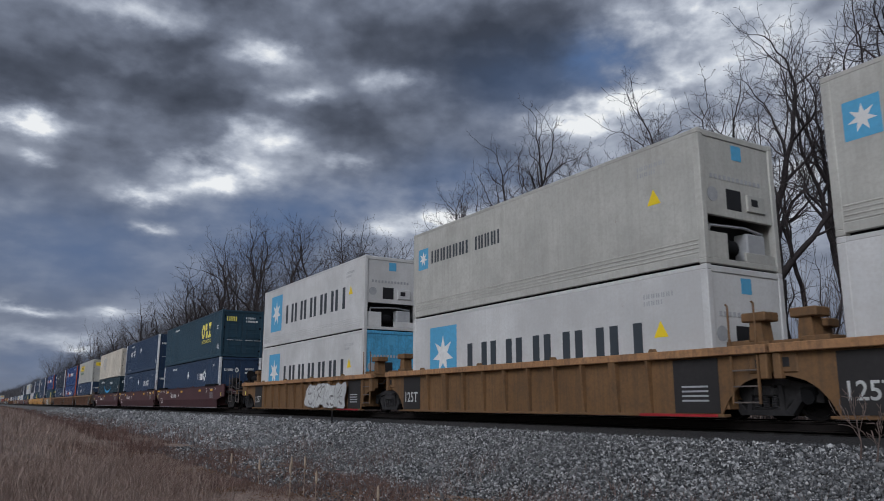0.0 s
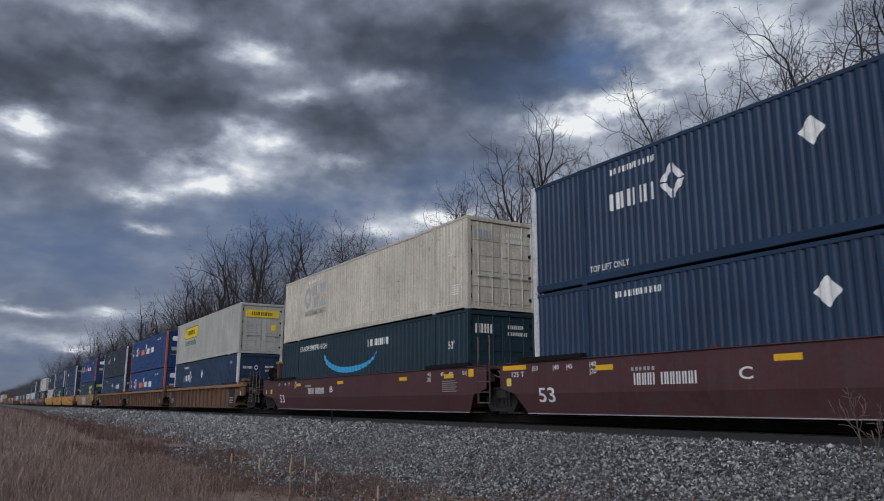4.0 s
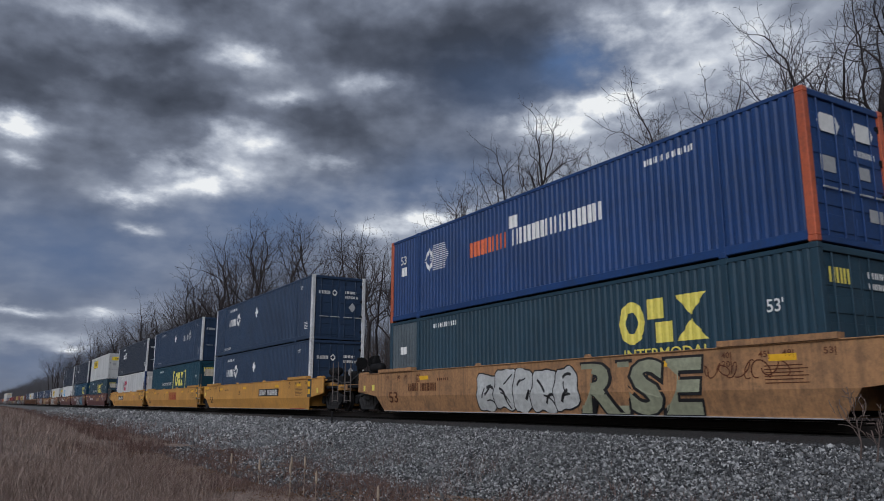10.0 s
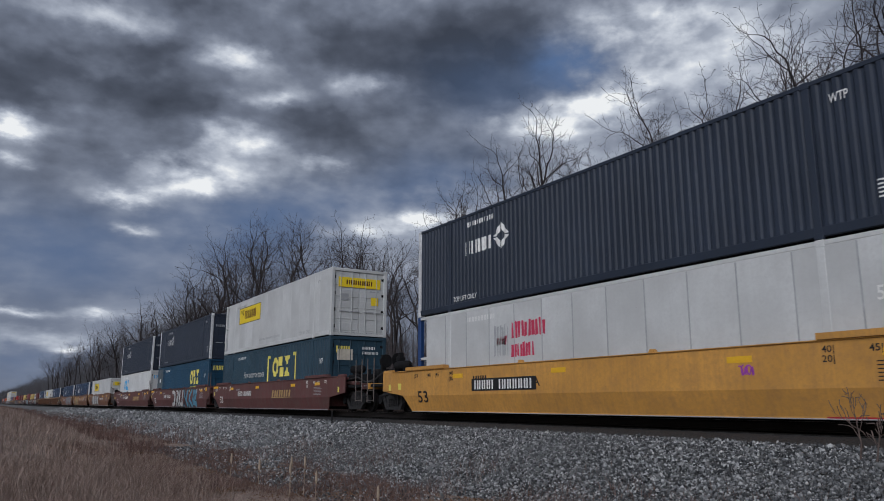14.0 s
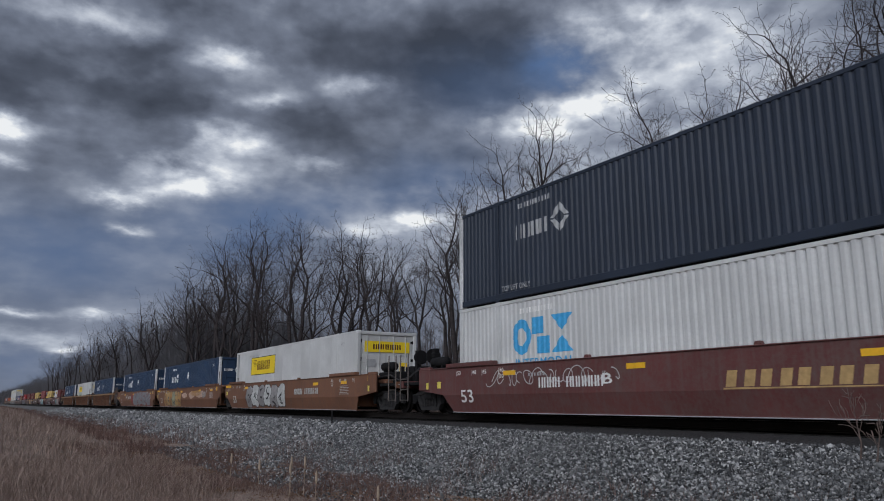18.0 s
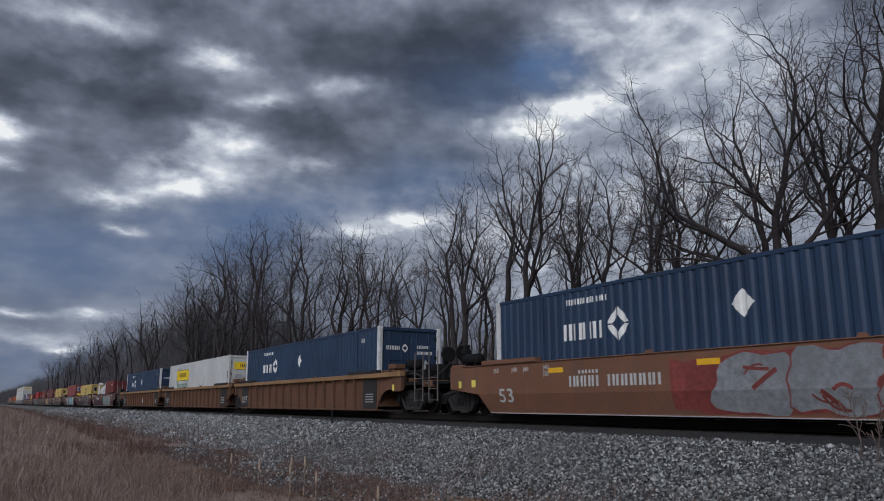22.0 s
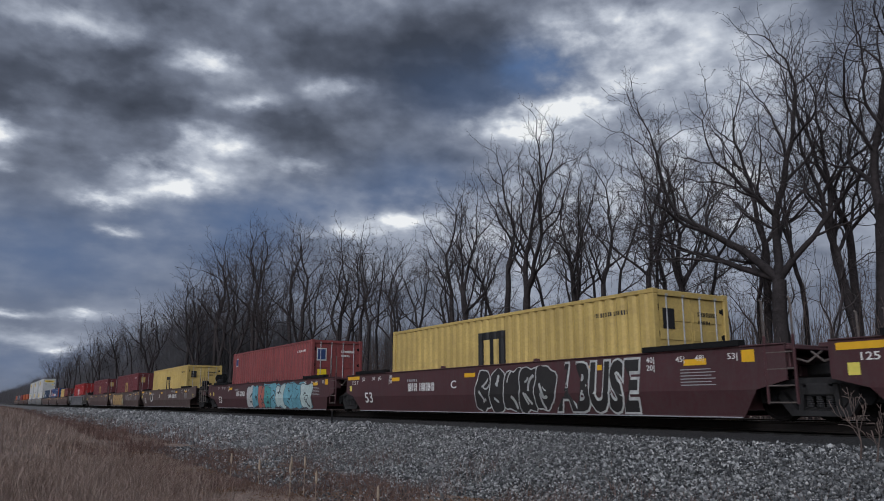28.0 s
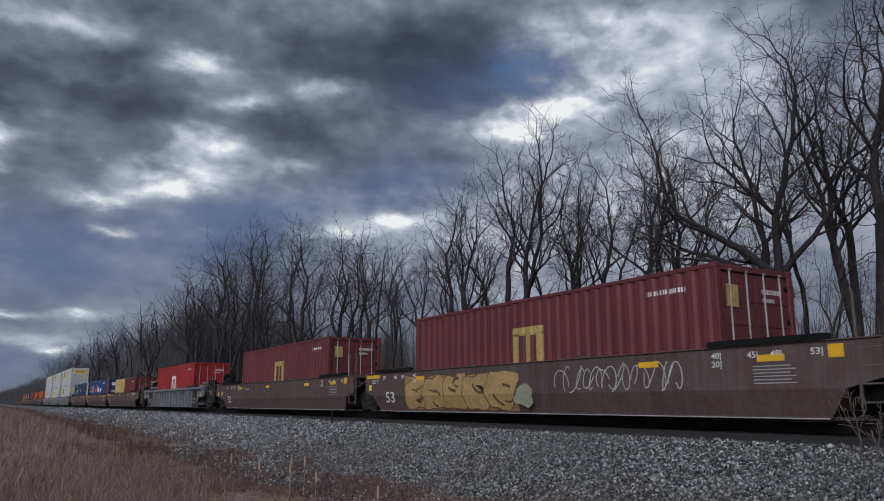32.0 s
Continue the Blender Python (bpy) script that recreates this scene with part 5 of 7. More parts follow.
def stack_box():
    """53-foot royal blue box with orange corner posts."""
    L, H, W = 16.154, 2.896, 2.591
    t, prof, y0 = container("container", "royal blue corrugated freight container with orange corner posts", L, "stack", posts="postor", pitch=0.2)
    xc = L / 2 - 13.2
    painted(t, ring(xc - 0.25, 1.85, 0.33, 0.42, 0.62), prof, y0, M_WHITE, "sign_ring")
    painted(t, [rect(xc - 0.2 + 0.035 * abs(k - 6), xc + 0.95 - 0.045 * abs(k - 6), 1.46 + 0.066 * k, 1.485 + 0.066 * k) for k in range(13)], prof, y0, M_WHITE, "sign_stripe")
    painted(t, bars(L / 2 - 11.0, L / 2 - 9.1, 1.5, 1.95, 5, 0.36), prof, y0, M_ORANGE, "sign_mark")
    painted(t, bars(L / 2 - 8.9, L / 2 - 5.25, 1.5, 1.95, 10, 0.36), prof, y0, M_WHITE, "sign_mark")
    letter(t, "53", -L / 2 + 0.75, -L / 2 + 1.15, 1.95, 2.25, y0 - 0.006, M_WHITE)
    painted(t, [rect(-L / 2 + 0.8, -L / 2 + 1.12, 1.55, 1.85)], prof, y0, M_WHITE, "placard")
    painted(t, [rect(L / 2 - 9.0, L / 2 - 8.6, 2.0, 2.35)], prof, y0, M_WHITE, "placard")
    painted(t, bars(L / 2 - 3.9, L / 2 - 2.5, 2.4, 2.54, 8, 0.3), prof, y0, M_WHITE, "identity_mark")
    e = L / 2 - 0.028
    g = Geo()
    for cy in (-0.55, 0.55):
        g = Geo()
        g.add([(e, y, z) for y, z in [(cy - 0.36, 2.3), (cy - 0.24, 2.12), (cy + 0.24, 2.12), (cy + 0.36, 2.3), (cy + 0.24, 2.48), (cy - 0.24, 2.48)]], [tuple(range(6))])
        part("door_sign", g, M_WHITE, t)
    part("door_table", Geo().box(e, e + 0.004, -0.9, -0.45, 1.35, 1.65), M_GREYMARK, t)
    part("door_table", Geo().box(e, e + 0.004, 0.3, 0.65, 1.35, 1.6), M_GREYMARK, t)
    part("door_table", Geo().box(e, e + 0.004, 0.5, 0.95, 0.55, 0.8), M_GREYMARK, t)
    end_marks(t, L, W, M_WHITE, ((0.2, 0.9, 1.8, 1.92, 7),))
    return t


def cold_box(line=False, cyan=False):
    """40-foot white refrigerated box with a light blue square and a row of slate bars."""
    L, H, W = 12.192, 2.896, 2.438
    t, prof, y0 = container("refrigerated_container", "white refrigerated container with a light blue square sign", L, "olde" if line else "reefer", W=W, wall="reefer", lifts=False, end="cold",
                            endcol="cyan" if cyan else None)
    if line:
        painted(t, [rect(L / 2 - 11.85, L / 2 - 11.2, 1.6, 2.3)], prof, y0, M_LOGOBLUE, "sign_square", label="light blue square")
        painted(t, star(L / 2 - 11.52, 1.95, 0.26), prof, y0, M_WHITE, "star", 0.008)
        painted(t, bars(L / 2 - 11.0, L / 2 - 8.75, 1.72, 2.13, 6) + bars(L / 2 - 8.4, L / 2 - 7.1, 1.72, 2.13, 4), prof, y0, M_LOGODARK, "sign_mark")
    else:
        painted(t, [rect(L / 2 - 11.05, L / 2 - 9.45, 0.72, 2.5)], prof, y0, M_LOGOBLUE, "sign_square", label="light blue square")
        painted(t, star(L / 2 - 10.25, 1.62, 0.62), prof, y0, M_WHITE, "star", 0.008)
        painted(t, bars(L / 2 - 8.85, L / 2 - 1.65, 0.98, 1.86, 6, 0.27), prof, y0, M_LOGODARK, "sign_mark")
    painted(t, bars(L / 2 - 1.75, L / 2 - 0.9, 2.35, 2.45, 6, 0.3) + bars(L / 2 - 1.75, L / 2 - 1.2, 2.2, 2.3, 4, 0.3), prof, y0, M_GREYMARK, "identity_mark")
    painted(t, [[(L / 2 - 1.5, 1.5), (L / 2 - 1.1, 1.5), (L / 2 - 1.3, 1.85)]], prof, y0, M_SIGNYEL, "warning_triangle")
    part("end_sign", Geo().box(L / 2 - 0.028, L / 2 - 0.022, -0.16, 0.16, 2.35, 2.68), M_LOGOBLUE, t, "small light blue square")
    return t


def sea_box(col, sign=None, L=12.192, H=2.896, label="", end_sign=None, u=6.8):
    """40- or 20-foot sea container."""
    W = 2.438
    t, prof, y0 = container("container", label, L, col, W=W, H=H, pitch=0.36, lifts=False)
    if sign is not None:
        x0 = L / 2 - u
        painted(t, [rect(x0, x0 + 0.26, 0.75, 1.95), rect(x0 + 0.52, x0 + 0.76, 0.75, 1.95), rect(x0 + 1.02, x0 + 1.28, 0.75, 1.95), rect(x0, x0 + 1.28, 1.9, 2.12)], prof, y0, sign, "sign_shape", label="arched sign of three bars")
    if sign is not None or col == "brick":
        painted(t, [[(L / 2 - 1.3, 0.9), (L / 2 - 0.95, 0.9), (L / 2 - 1.12, 1.2)]], prof, y0, M_SIGNYEL, "warning_triangle")
    painted(t, bars(L / 2 - 1.9, L / 2 - 0.8, H - 0.5, H - 0.4, 8, 0.3), prof, y0, M_WHITE if col != "yellow" else M_BLACK, "identity_mark")
    e = L / 2 - 0.028
    if end_sign is not None:
        if end_sign == M_NAVY:
            part("door_sign_border", Geo().box(e - 0.002, e + 0.002, -0.97, -0.51, H - 0.92, H - 0.37), M_PALE, t, "pale sign border")
            part("door_notice", Geo().box(e, e + 0.004, -0.92, -0.5, 1.2, 1.6), M_SIGNYEL, t, "yellow notice")
            painted(t, [rect(-L / 2 + 0.55, -L / 2 + 0.95, H - 0.75, H - 0.3)], prof, y0, M_PALE, "small_sign")
            painted(t, [rect(-L / 2 + 0.61, -L / 2 + 0.89, H - 0.69, H - 0.36)], prof, y0, M_NAVY, "small_sign_face", 0.008)
        part("door_sign", Geo().box(e, e + 0.004, -0.92, -0.56, H - 0.87, H - 0.42), end_sign, t)
    end_marks(t, L, W, M_WHITE if col != "yellow" else M_BLACK, ((0.2, 0.85, H - 0.55, H - 0.45, 6), (0.2, 0.6, H - 0.72, H - 0.64, 4)))
    return t


def tank_box():
    L, H, W = 6.058, 2.591, 2.438
    t = thing("tank_container", "white tank container in an open steel frame", "container", "containers on the train")
    fr = P["posts"]
    part("tank", Geo().lathe([(-2.9, 0.25), (-2.85, 0.6), (-2.72, 0.9), (-2.5, 1.08), (-2.35, 1.12), (2.35, 1.12), (2.5, 1.08), (2.72, 0.9), (2.85, 0.6), (2.9, 0.25)], 0, 32, (0, 0, 1.34)), P["white"], t, "white lagged tank shell", smooth=True)
    for x in (-2.3, -0.75, 0.75, 2.3):
        part("band", Geo().lathe([(x - 0.03, 1.125), (x - 0.03, 1.137), (x + 0.03, 1.137), (x + 0.03, 1.125)], 0, 32, (0, 0, 1.34)), M_GREYMARK, t)
    for e in (-1, 1):
        x = e * (L / 2 - 0.08)
        for s in (-1, 1):
            y = s * (W / 2 - 0.08)
            part("corner_post", Geo().cbox(x - 0.08, x + 0.08, y - 0.08, y + 0.08, 0, H, 0.012), fr, t)
            part("brace", Geo().tube((x, y, H - 0.1), (x - e * 1.4, s * 0.75, 2.25), 0.05, None, 6), fr, t)
        part("end_beam", Geo().cbox(x - 0.06, x + 0.06, -W / 2 + 0.16, W / 2 - 0.16, 0.02, 0.16, 0.01), fr, t)
        part("end_beam", Geo().cbox(x - 0.06, x + 0.06, -W / 2 + 0.16, W / 2 - 0.16, H - 0.14, H, 0.01), fr, t)
    for s in (-1, 1):
        part("side_rail", Geo().cbox(-L / 2 + 0.16, L / 2 - 0.16, s * 1.14 - 0.05, s * 1.14 + 0.05, 0.03, 0.17, 0.01), fr, t)
    walkway = part("walkway", Geo().box(-2.7, 1.4, -0.75, -0.2, 2.50, 2.53), M_STEEL, t, "dark top walkway")
    part("walkway_edge", Geo().box(-2.7, 1.4, -0.78, -0.75, 2.49, 2.58), M_STEEL, walkway)
    g = Geo()
    for k in range(2):
        w = -0.72 + 0.16 * k
        for i in range(7 - (k % 2) * 2):
            x = 0.55 + 0.2 * i
            a = math.pi * 1.0 + w
            g.add([(xx, math.cos(aa) * 1.131, 1.34 - math.sin(aa) * 1.131) for xx, aa in ((x, a), (x + 0.13, a), (x + 0.13, a + 0.07), (x, a + 0.07))], [(0, 1, 2, 3)])
    part("stencil_mark", g, M_GREYMARK, t)
    for words, xa, xb, a0, h in (("22T6", 1.1, 1.5, 0.42, 0.14), ("UN PORTABLE TANK", 0.7, 1.95, 0.24, 0.11), ("IS NOT APPROVED", 0.7, 1.9, 0.10, 0.11)):
        v, f = text_geo(words)
        g = Geo()
        g.v = [(xa + (xb - xa) * a, -math.cos(a0 + h * b) * 1.134, 1.34 + math.sin(a0 + h * b) * 1.134) for a, b in v]
        g.f = f
        part("lettering", g, M_LOGODARK, t)
    return t


# ---- rail cars ----
R_WHEEL = 0.42


def wheelset_mesh():
    g = Geo()
    for s in (-1, 1):
        y = s * 0.79
        lo, hi = (y - 0.07, y + 0.07)
        f = s * 0.045
        prof = [(y - s * 0.075, 0.10), (y - s * 0.075, 0.36), (y - s * 0.07, 0.445), (y - s * 0.045, 0.445), (y - s * 0.03, R_WHEEL), (y + s * 0.06, R_WHEEL - 0.006), (y + s * 0.06, 0.355), (y + s * 0.02, 0.34),
                (y + s * 0.005, 0.2), (y + s * 0.05, 0.14), (y + s * 0.05, 0.09)]
        g.lathe(prof, 1, 26)
        for k in range(3):
            a = math.tau * k / 3
            g.tube((math.cos(a) * 0.24, y, math.sin(a) * 0.24), (math.cos(a) * 0.24, y + s * 0.045, math.sin(a) * 0.24), 0.045, 0.03, 7)
    g.tube((0, -1.02, 0), (0, 1.02, 0), 0.075, None, 12)
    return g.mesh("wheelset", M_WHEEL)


WHEELS = []


def truck(parent, x):
    """A two-axle freight truck under a car."""
    def side():
        g = Geo()
        g.prism([(-1.12, 0.50), (-1.12, 0.60), (-0.80, 0.66), (-0.40, 0.76), (0.40, 0.76), (0.80, 0.66), (1.12, 0.60), (1.12, 0.50), (0.80, 0.55), (0.36, 0.64), (-0.36, 0.64), (-0.80, 0.55)], 1, -0.07, 0.07)
        g.prism([(-0.54, 0.10), (0.54, 0.10), (0.45, 0.20), (-0.45, 0.20)], 1, -0.08, 0.08)
        for e in (-1, 1):
            turned = lambda q: [(e * x, z) for x, z in (q if e > 0 else q[::-1])]
            g.prism(turned([(0.42, 0.19), (0.54, 0.11), (0.90, 0.55), (0.74, 0.58)]), 1, -0.075, 0.075)
            g.prism(turned([(0.30, 0.19), (0.39, 0.19), (0.36, 0.66), (0.27, 0.66)]), 1, -0.07, 0.07)
            g.prism(turned([(0.38, 0.24), (0.72, 0.57), (0.36, 0.63)]), 1, -0.01, 0.02)
            g.prism(turned([(0.98, 0.34), (1.14, 0.32), (1.14, 0.56), (0.98, 0.52)]), 1, -0.06, 0.06)
        g.cbox(-0.29, 0.29, -0.085, 0.05, 0.46, 0.60, 0.015)
        g.cbox(-0.29, 0.29, -0.05, 0.05, 0.20, 0.25, 0.01)
        return g.mesh("side_frame", M_TRUCK)
    spring = lambda: (lambda g: [g.lathe([(0.25 + 0.03 * (k // 2) + 0.018 * (k % 2), 0.055 if k % 2 else 0.07) for k in range(14)], 2, 10, (dx, -0.03, 0)) for dx in (-0.18, 0, 0.18)] and g.mesh("springs", M_TRUCK))(Geo())
    t = part("truck", shared("bolster", lambda: Geo().cbox(-0.21, 0.21, -1.12, 1.12, 0.44, 0.66, 0.03).cbox(-0.3, 0.3, -0.35, 0.35, 0.6, 0.78, 0.03).mesh("truck", M_TRUCK)), None, parent, "dark iron two-axle truck", at=(x, 0, 0))
    for s in (-1, 1):
        part("side_frame", shared("sideframe", side), None, t, at=(0, s * 1.0, 0))
        tagged(part("spring_pack", shared("springs", spring), None, t, at=(0, s * 1.0, 0)), kind="stuff")
        for e in (-1, 1):
            part("bearing", shared("bearing", lambda: Geo().tube((0, -0.07, 0), (0, 0.07, 0), 0.13, 0.12, 12).cbox(-0.16, 0.16, -0.055, 0.055, 0.04, 0.17, 0.02).mesh("bearing", M_STEEL)), None, t, at=(e * 0.89, s * 1.06, R_WHEEL))
    for e in (-1, 1):
        w = part("wheelset", shared("wheelset", wheelset_mesh), None, t, at=(e * 0.89, 0, R_WHEEL))
        WHEELS.append((w, e))
        part("brake_beam", shared("brakebeam", lambda: Geo().cbox(-0.04, 0.04, -0.85, 0.85, -0.05, 0.05, 0.01).cbox(-0.05, 0.09, -0.86, -0.7, -0.13, 0.13, 0.02).cbox(-0.05, 0.09, 0.7, 0.86, -0.13, 0.13, 0.02).mesh("brake_beam", M_STEEL)), None, t, at=(e * 0.36, 0, 0.36))
    return t


def coupler(parent, x, e):
    c = part("coupler", Geo().cbox(min(x, x + e * 0.75), max(x, x + e * 0.75), -0.1, 0.1, 0.72, 0.95, 0.02).cbox(min(x + e * 0.55, x + e * 0.95), max(x + e * 0.55, x + e * 0.95), -0.17, 0.14, 0.66, 1.0, 0.05), M_TRUCK, parent, "iron knuckle coupler")
    part("air_hose", Geo().path([(x + e * 0.1, 0.3, 0.75), (x + e * 0.35, 0.32, 0.48), (x + e * 0.7, 0.28, 0.4), (x + e * 0.95, 0.22, 0.5)], 0.025, 6), M_RUBBER, c)


def end_gear(car, e, kind, half, m, style):
    """What stands over the trucks: cross plate, deck, ladders, rails, brake gear, and the joint or coupler."""
    b = half + 0.25
    tip = half + (1.0 if kind == "A" else 3.5)
    x = lambda a, c: (min(e * a, e * c), max(e * a, e * c))
    ye = 1.47 if style == "ribbed" else 1.5
    part("end_bulkhead", Geo().cbox(*x(b - 0.1, b), -1.36, 1.36, 0.2, 1.33, 0.015), m, car)
    deck = part("end_deck", Geo().cbox(*x(b, min(tip, half + 2.1)), -1.12, 1.12, 1.02, 1.16, 0.015).cbox(*x(b, tip - 0.15), -0.5, 0.5, 0.80, 1.02, 0.02), m, car)
    part("body_bolster", Geo().cbox(*x((half + 1.9 if kind == "A" else half + 2.05) - 0.22, (half + 1.6 if kind == "A" else half + 2.05) + 0.22), -0.55, 0.55, 0.78, 1.0, 0.03), M_STEEL, deck)
    if kind == "A":
        part("articulated_joint", Geo().cbox(*x(half + 0.6, half + 1.95), -0.3, 0.3, 0.80, 1.08, 0.05).lathe([(0.78, 0.32), (0.95, 0.32), (1.1, 0.2)], 2, 16, (e * (half + 1.8), 0, 0)), M_TRUCK, car)
    else:
        part("end_platform", Geo().cbox(*x(half + 2.1, tip - 0.08), -1.36, 1.36, 0.90, 1.0, 0.015), M_STEEL, car)
        part("end_sill", Geo().cbox(*x(tip - 0.12, tip), -1.42, 1.42, 0.82, 1.04, 0.015), m, car)
        coupler(car, e * (tip - 0.35), e)
        part("uncoupling_lever", Geo().path([(e * (tip + 0.03), -1.38, 0.95), (e * (tip + 0.06), -0.4, 0.9), (e * (tip + 0.2), -0.1, 0.98)], 0.014, 6), M_GALV, car)
        stand = part("brake_stand", Geo().cbox(*x(tip - 0.54, tip - 0.42), -0.42, -0.22, 1.0, 2.15, 0.02).cbox(*x(tip - 0.56, tip - 0.36), -0.48, -0.16, 1.80, 2.02, 0.05), M_STEEL, deck)
        part("brake_wheel", Geo().lathe([(-0.02, 0.17), (-0.02, 0.25), (0.02, 0.25), (0.02, 0.17)], 0, 18, (e * (tip - 0.24), -0.33, 1.9)).cbox(*x(tip - 0.27, tip - 0.22), -0.55, -0.11, 1.88, 1.92, 0.004), M_STEEL, deck)
        part("valve_box", Geo().cbox(*x(half + 2.3, half + 2.8), -0.95, -0.45, 1.0, 1.42, 0.03).tube((e * (half + 2.55), -0.7, 1.42), (e * (half + 2.55), -0.7, 1.6), 0.09, None, 10), M_STEEL, deck)
        part("air_tank", Geo().lathe([(half + 1.42, 0.06), (half + 1.47, 0.16), (half + 2.25, 0.16), (half + 2.3, 0.06)], 0, 14, (0, -0.85, 1.62)) if e > 0 else
             Geo().lathe([(-half - 2.3, 0.06), (-half - 2.25, 0.16), (-half - 1.47, 0.16), (-half - 1.42, 0.06)], 0, 14, (0, -0.85, 1.62)), M_STEEL, deck, smooth=True)
        for q in (1.62, 2.02):
            part("tank_saddle", Geo().cbox(*x(half + q - 0.03, half + q + 0.03), -0.96, -0.74, 1.15, 1.50, 0.006), M_STEEL, deck)
        part("brake_cylinder", Geo().cbox(*x(half + 1.35, half + 2.2), -1.05, -0.1, 1.16, 1.42, 0.04).cbox(*x(half + 2.2, half + 2.75), -0.4, 0.7, 1.0, 1.62, 0.05).tube((e * (half + 1.6), 0.4, 1.45), (e * (half + 2.5), 0.4, 1.45), 0.2, None, 12), M_STEEL, deck)
        part("pipe_run", Geo().path([(e * (half + 1.3), -1.05, 1.22), (e * (half + 2.4), -1.1, 1.3), (e * (half + 2.9), -1.0, 1.1), (e * (tip - 0.2), -0.8, 1.2), (e * (tip - 0.15), -0.4, 1.55)], 0.03, 6), M_TRUCK, deck)
        part("side_box", Geo().cbox(*x(half + 1.42, half + 2.02), -ye - 0.02, -ye + 0.12, 0.70, 1.42, 0.02), m, car)
        part("box_reflector", Geo().box(*x(half + 1.46, half + 1.60), -ye - 0.026, -ye - 0.021, 0.74, 0.94), M_LOGOYEL, car, "pale yellow reflector")
        # corner ladder with tall grab irons
        for s in (-1, 1):
            y = s * 1.44
            xa, xb = e * (tip - 0.55), e * (tip - 0.02)
            lad = part("corner_ladder", Geo().tube((xa, y, 0.38), (xa, y, 1.92), 0.02, None, 6).tube((xb, y, 0.38), (xb, y, 1.92), 0.02, None, 6), M_POLE, car)
            for k in range(3):
                part("rung", Geo().tube((xa, y, 0.42 + 0.34 * k), (xb, y, 0.42 + 0.34 * k), 0.012, None, 6), M_POLE, lad)
    # ladder on the near and far side
    for s in (-1, 1):
        o = 0.85 if style == "smooth" else 0.46
        xa, xb = e * (half + o), e * (half + o + 0.57)
        y = s * 1.49 if style == "smooth" else s * 1.47
        if kind == "A" and e > 0:
            lad = part("ladder", Geo().cbox(min(xa, xb) - 0.02, min(xa, xb) + 0.02, y - 0.025, y + 0.025, 0.30, 1.5, 0.006).cbox(max(xa, xb) - 0.02, max(xa, xb) + 0.02, y - 0.025, y + 0.025, 0.30, 1.5, 0.006), m, car)
            for k in range(4):
                part("rung", Geo().tube((xa, y, 0.33 + 0.29 * k), (xb, y, 0.33 + 0.29 * k), 0.015, None, 6), M_WHITE if m == P["car_yellow"] else M_POLE, lad)
            for xx in (xa, xb):
                part("hand_rail", Geo().path([(xx, y, 1.45), (xx, y, 2.12), (xx - 0.04, y, 2.16)], 0.02, 6), M_POLE if style == "smooth" else m, lad)
    if style == "ribbed":
        far_end = half + (1.22 if kind == "A" else 2.0)
        for sgn in (-1, 1):
            y0, y1 = sorted((sgn * 0.82, sgn * 1.12))
            zt = 1.82 if half < 7 else 1.5
            post = part("guide_post", Geo().prism([(half + 0.62, 1.16), (half + 0.98, 1.16), (half + 0.90, zt), (half + 0.66, zt)] if e > 0 else
                                                  [(-half - 0.98, 1.16), (-half - 0.62, 1.16), (-half - 0.66, zt), (-half - 0.90, zt)], 1, y0, y1), m, car)
            part("post_cap", Geo().cbox(*x(half + 0.52, half + 1.04), y0 - 0.06, y1 + 0.06, zt, zt + 0.17, 0.02), m, post)
            y0, y1 = sorted((sgn * 1.22, sgn * 1.43))
            br = part("side_bracket", Geo().cbox(*x(far_end - 0.42, far_end), y0, y1, 0.84, 1.34, 0.025).cbox(*x(far_end - 0.50, far_end + 0.04), y0, y1 + 0.01, 1.34, 1.42, 0.012), m, car)
            part("bracket_slot", Geo().cbox(*x(far_end - 0.28, far_end - 0.12), y0 - 0.004, y1 + 0.004, 0.94, 1.12, 0.01), M_BLACK, br)
        part("step_deck", Geo().cbox(*x(b, half + 1.15), -1.40, 1.40, 1.30, 1.37, 0.01).cbox(*x(b, half + 0.75), -1.30, 1.30, 1.37, 1.47, 0.012), m, car)
        if kind == "A":
            part("joint_cover", Geo().prism([(e * (half + 1.25) + 0.55 * math.cos(a), 1.0 + 0.42 * math.sin(a)) for a in [math.pi * k / 10 for k in range(11)]], 1, -0.78, 0.78), m, car)
            part("hose_loop", Geo().path([(e * (half + 0.6), -1.1, 1.3), (e * (half + 1.0), -1.18, 1.02), (e * (half + 1.4), -1.15, 1.0), (e * (half + 1.8), -1.1, 1.25)], 0.022, 6), M_RUBBER, car)
    elif kind == "A":
        part("hose_loop", Geo().path([(e * (half + 0.9), -1.2, 1.35), (e * (half + 1.2), -1.26, 1.12), (e * (half + 1.5), -1.24, 1.02), (e * (half + 1.75), -1.2, 1.2)], 0.02, 6), M_POLE, car)
        part("end_frame", Geo().cbox(*x(half + 0.95, half + 1.25), -1.38, -1.18, 0.9, 1.36, 0.02).cbox(*x(half + 0.95, half + 1.25), 1.18, 1.38, 0.9, 1.36, 0.02), m, car)
    part("ladder_bracket", Geo().cbox(*x(half + 0.25, half + 1.45), -1.46, 1.46, 1.24, 1.32, 0.01), m, deck)


